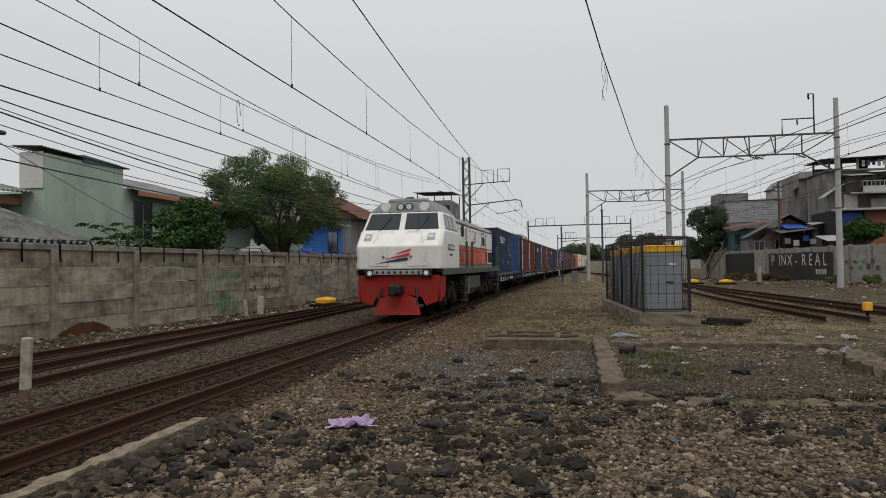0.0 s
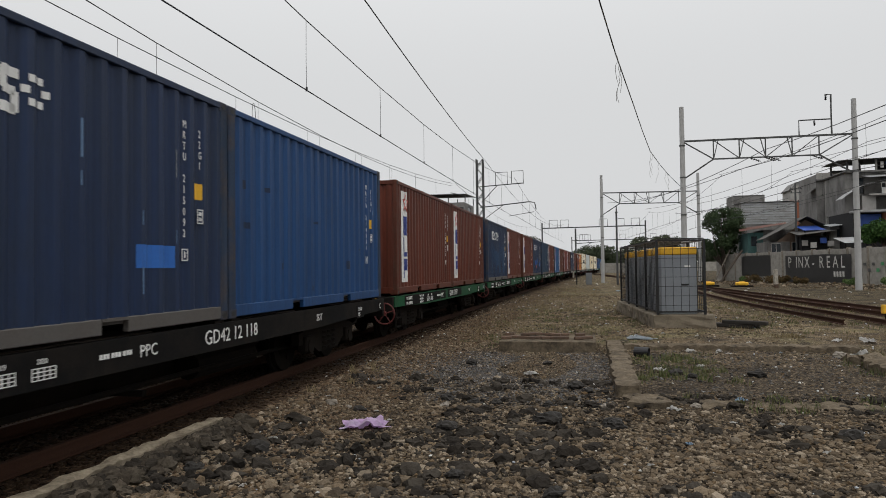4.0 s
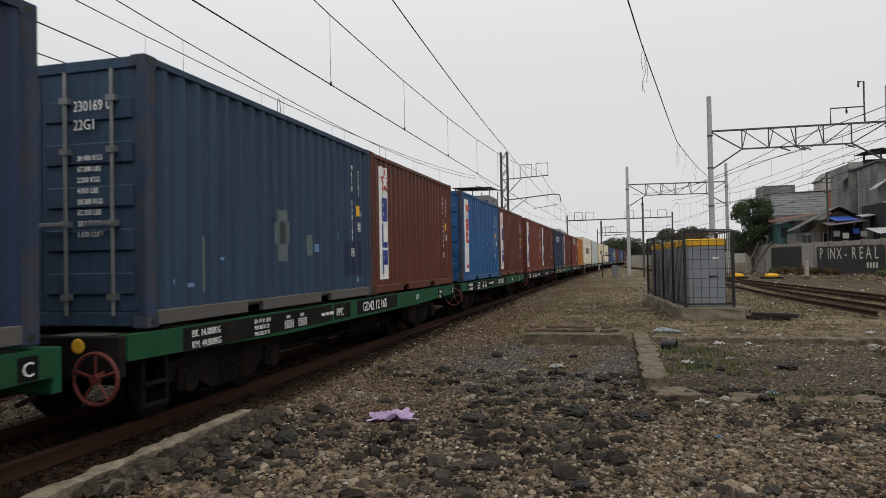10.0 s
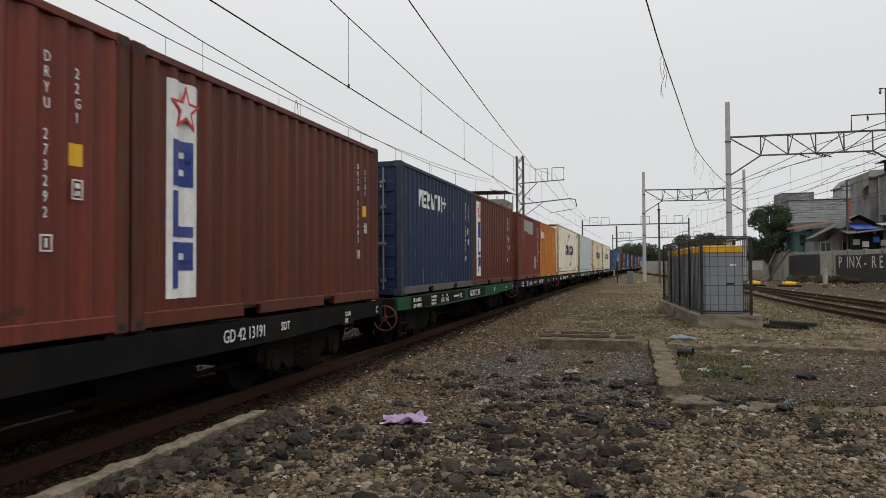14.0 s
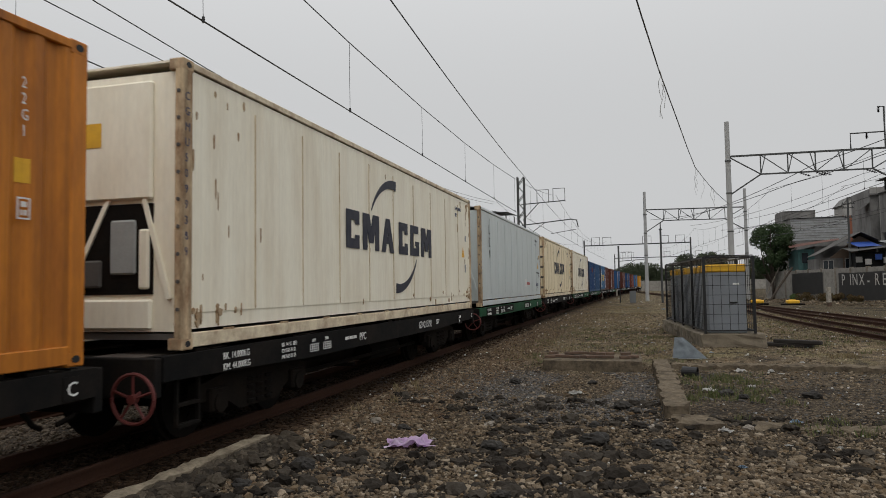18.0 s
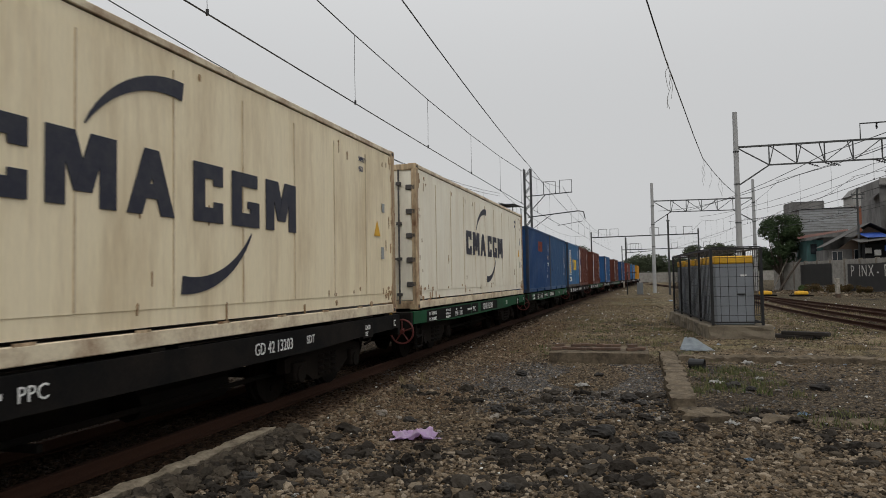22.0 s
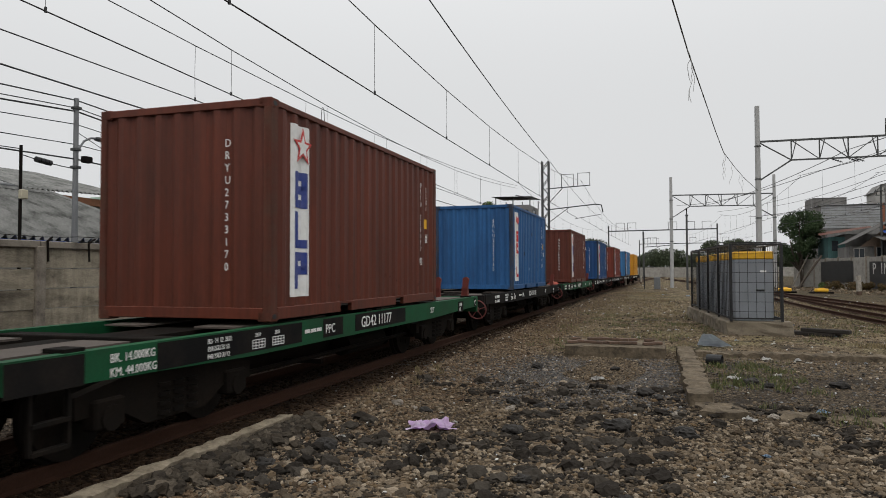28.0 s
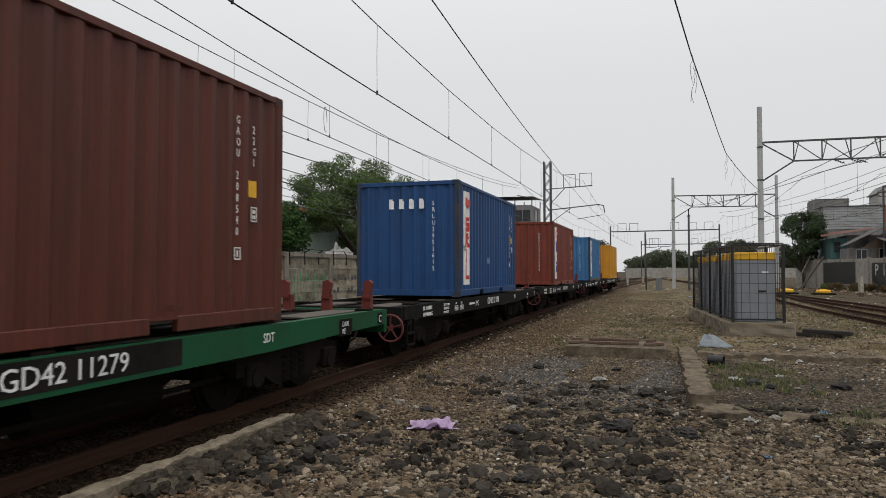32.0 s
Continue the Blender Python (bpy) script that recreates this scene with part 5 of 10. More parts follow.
def wagon(green, number, single=False, dark_lead=False, late=False):
    """A bogie flat wagon for two twenty-foot boxes; the boxes' leading edge is at y = 0."""
    paint_m = M["sill_green"] if green else M["sill_black"]
    w = thing("flat_wagon", pose(0, 0, 0), ("green" if green else "black") + " steel bogie flat wagon with white lettering", "wagon", "container wagons")
    for s in (-1, 1):
        bm = bm_new()
        x0, x1 = (1.12, 1.24) if s > 0 else (-1.24, -1.12)
        prism(bm, [(0.06, 0.99), (12.62, 0.99), (12.62, 0.76), (10.9, 0.73), (9.2, 0.69), (3.0, 0.69), (1.5, 0.73), (0.06, 0.76)], "x", x0, x1)
        part("side_sill", bm, paint_m, w)
        for y in (0.70, 6.25, 6.63, 12.1):
            bm = bm_new()
            box(bm, (0.98 if s > 0 else -1.2), y - 0.1, 0.985, (1.2 if s > 0 else -0.98), y + 0.1, 1.02, 0.004)
            part("container_seat", bm, M["steel_dark"], w)
    if green:
        for a, b in ((0.86, 4.55), (4.64, 5.3), (7.7, 9.0) if late else (5.6, 7.75)) if not dark_lead else ((0.065, 0.75), (1.55, 4.1), (4.66, 5.25), (5.65, 7.7)):
            bm = bm_new()
            box(bm, 1.236, a, 0.735, 1.244, b, 0.975)
            part("black_panel", bm, M["sill_black"], w, "black painted panel for lettering")
    bm = bm_new()
    prism(bm, [(0.08, 0.93), (12.5, 0.93), (12.5, 0.55), (9.0, 0.52), (8.2, 0.26), (4.0, 0.26), (3.2, 0.52), (0.08, 0.55)], "x", -0.35, 0.35)
    part("centre_sill", bm, M["steel_dark"], w)
    for y in (0.22, 2.1, 4.2, 6.1, 8.0, 10.1, 12.56):
        bm = bm_new()
        box(bm, -1.13, y - 0.14, 0.72, 1.13, y + 0.14, 0.965, 0.01)
        part("cross_member", bm, M["steel_dark"], w)
    for a, b in ((0.08, 1.6), (3.2, 5.4), (6.8, 9.0), (10.6, 12.5)):
        for s in (-1, 1):
            bm = bm_new()
            box(bm, 0.36 if s > 0 else -0.9, a, 0.955, 0.9 if s > 0 else -0.36, b, 0.975)
            part("deck_plate", bm, mat_cached("worn_deck_plate", (0.075, 0.060, 0.050), 0.9), w)
    for y0, s in ((0.06, -1), (12.62, 1)):
        bm = bm_new()
        box(bm, -1.22, min(y0, y0 + s * 0.1), 0.62, 1.22, max(y0, y0 + s * 0.1), 0.985, 0.01)
        part("headstock", bm, paint_m if s > 0 else M["sill_black"], w)
        bm = bm_new()
        box(bm, -0.11, min(y0, y0 + s * (0.42 if s > 0 else 0.88)), 0.70, 0.11, max(y0, y0 + s * (0.42 if s > 0 else 0.88)), 0.9, 0.03)
        part("coupler", bm, M["steel_dark"], w)
        bm = bm_new()
        tube(bm, [(0.4, y0, 0.7), (0.4, y0 + s * 0.2, 0.45), (0.35, y0 + s * 0.33, 0.4)], 0.025, 6)
        part("brake_hose", bm, M["steel_dark"], w)
    for s in (-1, 1):
        for e in (0.32, 0.66):
            bm = bm_new()
            bar(bm, (s * 1.18, e, 0.76), (s * 1.18, e, 0.29), 0.04, 0.03)
            part("ladder_rail", bm, M["steel_dark"], w)
        for z in (0.30, 0.50):
            bm = bm_new()
            bar(bm, (s * 1.18, 0.32, z), (s * 1.18, 0.66, z), 0.07, 0.03)
            part("step", bm, M["steel_dark"], w)
    if green and not dark_lead:
        bm = bm_new()
        cyl(bm, (0.80, -0.05, 0.90), (0.80, -0.043, 0.90), 0.055, 0.07, 16)
        part("maker_label", bm, M["yellow_paint"], w, "oval yellow label")
    # spoked wheel on the leading end, on a short spindle
    bm = bm_new()
    n, wx, wy, wz, wr = 24, 1.06, -0.13, 0.63, 0.225
    ring = [(wx + wr * math.cos(2 * math.pi * i / n), wy, wz + wr * math.sin(2 * math.pi * i / n)) for i in range(n + 1)]
    tube(bm, ring, 0.018, 6)
    for k in range(5):
        a = 2 * math.pi * (k + 0.25) / 5
        tube(bm, [(wx, wy, wz), (wx + wr * math.cos(a), wy, wz + wr * math.sin(a))], 0.013, 5)
    cyl(bm, (wx, wy - 0.03, wz), (wx, wy + 0.03, wz), 0.045, 0.045, 12)
    tube(bm, [(wx, 0.0, wz + 0.06), (wx, wy, wz)], 0.018, 6)
    part("handbrake_wheel", bm, mat_cached("faded_red_handwheel", (0.10, 0.018, 0.015)), w, "faded red spoked handwheel")
    bm = bm_new()
    cyl(bm, (0.55, 6.6, 0.42), (0.55, 8.1, 0.42), 0.17, 0.17, 12)
    part("brake_reservoir", bm, M["steel_dark"], w)
    bm = bm_new()
    tube(bm, [(0.75, 3.2, 0.4), (0.75, 9.0, 0.4)], 0.03, 6)
    bar(bm, (-0.9, 5.2, 0.35), (0.95, 5.2, 0.35), 0.06, 0.06)
    part("brake_rigging", bm, M["steel_dark"], w)
    for y in (2.1, 10.1):
        bogie(w, y, WHEEL_ME, WHEELS)
    x, ink = 1.247, M["white_paint"]
    write_side("BK. 14.000KG", 0.105, ink, w, x, 1.0, 0.87, squeeze=0.85)
    write_side("KM. 44.000KG", 0.105, ink, w, x, 1.0, 0.755, squeeze=0.85)
    write_side("BD  14  12  2012", 0.07, ink, w, x, 2.25, 0.895, squeeze=0.8)
    write_side("P24 SGU 31 12", 0.07, ink, w, x, 2.25, 0.82, squeeze=0.8)
    write_side("P48 YAD 31 12", 0.07, ink, w, x, 2.25, 0.745, squeeze=0.8)
    for a in (3.02, 3.42):
        bm = bm_new()
        for i in range(5):
            box(bm, x - 0.004, a + i * 0.06, 0.76, x, a + i * 0.06 + 0.01, 0.86)
        for i in range(4):
            box(bm, x - 0.004, a, 0.76 + i * 0.031, x + 0.0006, a + 0.25, 0.768 + i * 0.031)
        part("data_grid", bm, ink, w)
        write_side("2019" if a < 3.2 else "2020", 0.06, ink, w, x, a + 0.05, 0.89, squeeze=0.9)
    write_side("PPC", 0.17, ink, w, x, 4.72, 0.785, squeeze=0.95)
    write_side(number, 0.2 if late else 0.23, ink, w, x, 7.8 if late else 5.85, 0.775, squeeze=0.8 if late else 0.98)
    bm = bm_new()
    for i in range(9):
        box(bm, x - 0.004, 4.17 + i * 0.045 + 0.02 * (i // 3), 0.83, x, 4.205 + i * 0.045 + 0.02 * (i // 3), 0.875)
    part("small_print", bm, ink, w)
    write_side("SDT", 0.15, ink, w, x, 9.05, 0.80, squeeze=0.85)
    bm = bm_new()
    box(bm, x - 0.004, 12.28, 0.77, x, 12.46, 0.95)
    part("end_plate", bm, M["sill_black"], w)
    write_side("C", 0.16, ink, w, x + 0.002, 12.31, 0.80)
    bm = bm_new()
    box(bm, x - 0.006, 10.95, 0.70, x, 11.35, 0.93)
    pl = part("route_plate", bm, M["sill_black"], w)
    write_side("DARI", 0.1, ink, pl, x + 0.002, 11.03, 0.83, squeeze=0.9)
    write_side("KE", 0.1, ink, pl, x + 0.002, 11.03, 0.73, squeeze=0.9)
    if single:
        for xx, y, s in ((-0.42, 12.46, -1), (0.28, 12.46, 1), (0.95, 12.55, 1)):
            bm = bm_new()
            prism(bm, [(xx - 0.08, 0.925), (xx + 0.08, 0.925), (xx + 0.07, 1.21), (xx + 0.02, 1.24), (xx - 0.07, 1.21)], "y", y - 0.06, y + 0.06)
            prism(bm, [(xx - 0.06 + s * 0.02, 1.17), (xx + 0.06 + s * 0.02, 1.15), (xx + 0.08 + s * 0.04, 1.41), (xx + 0.02 + s * 0.04, 1.46), (xx - 0.07 + s * 0.04, 1.43)], "y", y - 0.1, y - 0.02)
            part("folding_stop", bm, mat_cached("dirty_red_stop_block", (0.115, 0.018, 0.011)), w, "dirty red folding container stop")
    return w


MAT_CACHE = {}


def mat_cached(name, color, rough=0.65):
    if name not in MAT_CACHE:
        MAT_CACHE[name] = mat(name, color, rough, 0, 0.2, 5, 0.08, 50)
    return MAT_CACHE[name]


# consist: (green sill, wagon number, boxes); a single box stands in the middle
B, N, S = "weathered oxide-red corrugated container", "dark navy corrugated container with a white word mark", "blue corrugated container with a white strip"
CONSIST = [
    (False, "GD42 12 118", [("navy", "word", True, "215092 5", N, "MRTU 215092"), ("blue2", "", False, "", "plain mid-blue corrugated container", "MRTU 214031")]),
    (True, "GD42 13159", [("brown", "blp", False, "", B + " with a white logo strip", "GAOU 208522"), ("brown", "blp", False, "", B + " with a white logo strip", "GAOU 208531")]),
    (True, "GD 42 14 574", [("navy2", "word", True, "216307 5", "navy corrugated container with scraped ribs and white word mark", "MRTU 216307"), ("brown", "blp", False, "", B + " with a white logo strip", "GAOU 208461")]),
    (True, "GD42 11287", [("brown", "blp", True, "208507 6", B + " with doors and white strip", "GAOU 208507"), ("navy", "word", False, "", "dark navy corrugated container with blue touch-up patches", "MRTU 210345")]),
    (True, "GD42 12 165", [("slate", "", True, "230169 0", "faded slate-blue container with rusty corner posts", "MRTU 230169"), ("brown", "blp", False, "", B + " with a white logo strip", "GAOU 208545")]),
    (True, "GD42 12347", [("blue", "sril", True, "111100 5", S + " lettered red", "SRLU 111100"), ("brown", "blp", False, "", B + " with a torn logo strip", "DRYU 273344")]),
    (False, "GD 42 13191", [("red", "blp", True, "273292 9", "brick-red container with doors and a white strip", "DRYU 273292"), ("brown", "blp", False, "", B + " with a white logo strip", "DRYU 273303")]),
    (True, "GD42 12 281", [("navy", "word", True, "202835 2", N, "MRTU 202835"), ("brown", "blp", False, "", B + " with a white logo strip", "DRYU 273311")]),
    (False, "GD 42 12 181", [("red", "patched", True, "939243 0", "oxide-red container with grey repair patches", "TRLU 939243"), ("orange", "flag", False, "", "orange container with a red and white logo", "LKAU 220118")]),
    (False, "GD 42 13192", [("cream", "big", False, "CGMU 509938 9", "cream refrigerated container with machinery end and navy logo")]),
    (True, "GD 42 12183", [("greywhite", "tex", False, "TEMU 921694 8", "grey-white refrigerated container with small black marks")]),
    (False, "GD 42 13203", [("cream2", "big", True, "500907 1", "yellowed cream refrigerated container with rusty door end")]),
    (True, "GD42 12 365", [("cream", "big", True, "929346 9", "cream refrigerated container with rust-streaked doors")]),
    (True, "GD42 13193", [("blue2", "redflag", True, "900027 7", "blue container with a faded red panel", "TEMU 90 0227"), ("blue3", "", False, "", "plain chalky mid-blue corrugated container", "TEMU 900031")]),
    (False, "GD42 12 140", [("sky", "veca", True, "110128 9", "light-blue container with striped white and yellow logo", "GMTU 110128"), ("brown", "blp", False, "", B + " with a white logo strip", "DRYU 273335")]),
    (True, "GD42 11177", [("brown", "blp", False, "DRYU2733170", B + " standing alone on its wagon", "DRYU 273317")]),
    (False, "GD 42 12 132", [("blue", "sril", False, "SRLU2222765", S + " standing alone on its wagon", "SRLU 222276")]),
    (True, "GD42 11279", [("brown2", "blp", False, "GAOU2085409", B + " standing alone on its wagon", "GAOU 208540")]),
    (False, "GD42 12 198", [("blue2", "sril", False, "SRLU3953615", "deep blue corrugated container with white strip", "SRLU 395361")]),
    (False, "GD42 12 153", [("red", "blp", False, "DRYU2733348", "brick-red corrugated container alone on its wagon", "DRYU 273334")]),
    (False, "GD42 12 171", [("sky", "sril", False, "SRLU1132046", "light-blue corrugated container alone on its wagon", "SRLU 113204")]),
    (False, "GD42 12 102", [("yellow", "", False, "", "amber-yellow corrugated container at the train's end", "TRLU 220540")]),
]
ROLLING = []       # (thing, metres behind the first box's leading edge, height over the rails)
for k, (green, number, boxes) in enumerate(CONSIST):
    single = len(boxes) == 1 and boxes[0][1] not in ("big", "tex")
    w = wagon(green, number, single, k in (13, 15, 17), k in (6, 9, 10, 11))
    ROLLING.append((w, k * WAGON_PITCH - 0.35, 0.0))
    for i, bx in enumerate(boxes):
        if bx[1] in ("big", "tex"):
            c = reefer(*bx)
            off = 0.0
        else:
            c = container(bx[0], bx[1], bx[2], bx[3], bx[4], bx[5])
            off = 3.07 if single else i * 6.10
            if k == 3 and i == 1:
                for a, b, z0, z1 in ((1.91, 2.5, 0.75, 1.06), (3.36, 3.62, 0.84, 1.2), (4.79, 5.3, 0.63, 0.93)):
                    patch(c, a, b, z0, z1, TOUCH, "touch_up_patch", "bright blue touch-up paint")
                bm = bm_new()
                prism(bm, [(2.45, 0.59), (2.63, 0.46), (2.81, 0.59), (2.63, 0.72)], "x", HALF - 0.014, HALF - 0.008)
                part("hazard_label", bm, RED_INK, c, "torn red hazard diamond")
            if k == 0 and i == 0:
                for a, b, z0, z1 in ((2.0, 2.5, 0.62, 0.9), (4.4, 5.0, 0.62, 0.85)):
                    patch(c, a, b, z0, z1, TOUCH, "touch_up_patch")
            if bx[0] in ("navy", "navy2"):
                sc = random.Random(k * 7 + i)
                if bx[0] == "navy2":
                    for q in range(4, 20):
                        z0, z1 = sc.uniform(0.25, 0.9), sc.uniform(1.2, 1.75)
                        patch(c, PITCH_C * q - 0.02, PITCH_C * q + sc.uniform(0.05, 0.09), z0, z1, SCRAPE2, "scraped_rib")
                for _ in range(12):
                    y0 = PITCH_C * sc.randrange(1, 21) + 0.02
                    z0 = sc.uniform(0.2, 1.7)
                    patch(c, y0, y0 + sc.uniform(0.008, 0.03), z0, z0 + sc.uniform(0.05, 0.35), SCRAPE if sc.random() < 0.7 else GREY_INK, "scrape")
            if bx[0] in ("blue", "blue2", "blue3", "sky", "slate"):
                sc = random.Random(k * 11 + i)
                for _ in range(9):
                    y0, z0 = sc.uniform(0.3, 5.6), sc.uniform(0.2, 1.9)
                    patch(c, y0, y0 + sc.uniform(0.03, 0.12), z0, z0 + sc.uniform(0.03, 0.16), P["navy2"] if sc.random() < 0.5 else SCRAPE, "scrape")
            if bx[0] in ("brown", "brown2", "red"):
                sc = random.Random(k * 13 + i)
                for _ in range(8):
                    y0, z0 = sc.uniform(1.2, 5.6), sc.uniform(0.17, 0.5)
                    patch(c, y0, y0 + sc.uniform(0.03, 0.12), z0, z0 + sc.uniform(0.02, 0.07), DUSTY_R, "rust_spot")
            if bx[0] == "slate":
                for a, b, z0, z1 in ((2.62, 2.86, 0.62, 1.30), (2.5, 2.98, 0.85, 1.15), (3.5, 3.62, 0.7, 1.0), (0.9, 1.0, 0.3, 0.9), (4.9, 5.6, 0.4, 0.95)):
                    patch(c, a, b, z0, z1, mat_cached("pale_scrubbed_patch", (0.105, 0.130, 0.135), 0.8) if a < 4 else P["navy2"], "scrubbed_patch")
            if bx[1] == "patched":
                for a, b, z0, z1 in ((1.65, 2.5, 1.95, 2.4), (2.5, 3.9, 1.88, 2.4), (4.3, 4.95, 0.42, 0.95)):
                    patch(c, a, b, z0, z1, GREY_INK, "repair_patch")
        ROLLING.append((c, k * WAGON_PITCH + off, DECK_Z))

# sheets left on the empty decks
RED_SHEET = mat("faded_red_tarpaulin", (0.42, 0.09, 0.06), 0.6, 0, 0.1, 4, 0.1, 30, (0.28, 0.06, 0.04), 0.5)
PALE_SHEET = mat("pale_plastic_sheet", (0.36, 0.37, 0.38), 0.5, 0, 0.1, 4, 0.1, 30, (0.2, 0.2, 0.2), 0.5)


def deck_bundle(material, label, seed, w, d, h):
    bm = bm_new()
    bmesh.ops.create_icosphere(bm, subdivisions=3, radius=0.5)
    for v in bm.verts:
        q = v.co.normalized()
        k = 0.85 + 0.5 * noise.noise((q.x * 2.4 + seed, q.y * 2.4, q.z * 2.4)) + 0.18 * noise.noise((q.x * 7, q.y * 7 + seed, q.z * 7))
        v.co = Vector((v.co.x * w * k, v.co.y * d * k, max(0.0, v.co.z * h * 1.4 * k)))
    g = thing("tarpaulin_bundle", pose(0, 0, 0), label, "tarpaulin", "bundles on the wagons")
    part("sheet", bm, material, g, smooth=True).matrix_basis = pose(0.62, 0, 0)
    return g


for mm, lab, behind, w, d, h in ((RED_SHEET, "crumpled faded red tarpaulin on the wagon deck", 228.9, 0.5, 0.9, 0.2), (PALE_SHEET, "crumpled pale plastic sheet on the wagon deck", 225.4, 0.4, 0.8, 0.22)):
    ROLLING.append((deck_bundle(mm, lab, behind, w, d, h), behind, 0.975))


# ---- locomotive ----
LOCO_W = mat("glossy_white_enamel", (0.72, 0.71, 0.665), 0.4, 0, 0.06, 1.6, 0.03, 30, (0.40, 0.375, 0.33), 0.45, 0.0, (1, 1.5, 0.5))
LOCO_O = mat("orange_red_enamel", (0.50, 0.060, 0.015), 0.42, 0, 0.08, 1.5, 0.02, 30, (0.30, 0.05, 0.02), 0.35)
LOCO_R = mat("dusty_red_pilot_paint", (0.27, 0.016, 0.012), 0.6, 0, 0.2, 2.5, 0.08, 40, (0.12, 0.045, 0.03), 0.7, 0.0, None, 0.15)
LOCO_G = mat("grey_green_frame_paint", (0.052, 0.062, 0.052), 0.6, 0, 0.12, 2, 0.05, 40, (0.06, 0.06, 0.05), 0.5)
LOCO_ROOF = mat("mid_grey_roof_paint", (0.17, 0.18, 0.18), 0.6, 0, 0.12, 2, 0.04, 40, (0.09, 0.09, 0.085), 0.5)
LOCO_BOGIE = mat("olive_grey_bogie_dirt", (0.017, 0.015, 0.012), 0.85, 0.0, 0.3, 3, 0.15, 30, (0.035, 0.028, 0.02), 0.6, 0.0, None, 0.2)
GREY_SEAM = mat("grimy_grey_seam", (0.16, 0.155, 0.145), 0.7, 0, 0.2, 3, 0.05, 40)
PANE = glass("dark_tinted_pane")
LENS = glass("headlamp_lens", (0.55, 0.56, 0.55), 0.15)
LAMP = bpy.data.materials.new("lit_headlamp")
LAMP.use_nodes = True
LAMP.node_tree.nodes["Principled BSDF"].inputs["Emission Color"].default_value = (1, 0.98, 0.93, 1)
LAMP.node_tree.nodes["Principled BSDF"].inputs["Emission Strength"].default_value = 0.25


def plate(name, pts, thick, material, parent, label=""):
    """A flat plate on a face: its corners moved out along their normal."""
    pts = [Vector(p) for p in pts]
    nrm = (pts[1] - pts[0]).cross(pts[2] - pts[0]).normalized()
    bm = bm_new()
    a, b = [bm.verts.new(p - nrm * 0.01) for p in pts], [bm.verts.new(p + nrm * thick) for p in pts]
    bm.faces.new(a[::-1])
    bm.faces.new(b)
    for i in range(len(pts)):
        j = (i + 1) % len(pts)
        bm.faces.new((a[i], a[j], b[j], b[i]))
    return part(name, bm, material, parent, label)


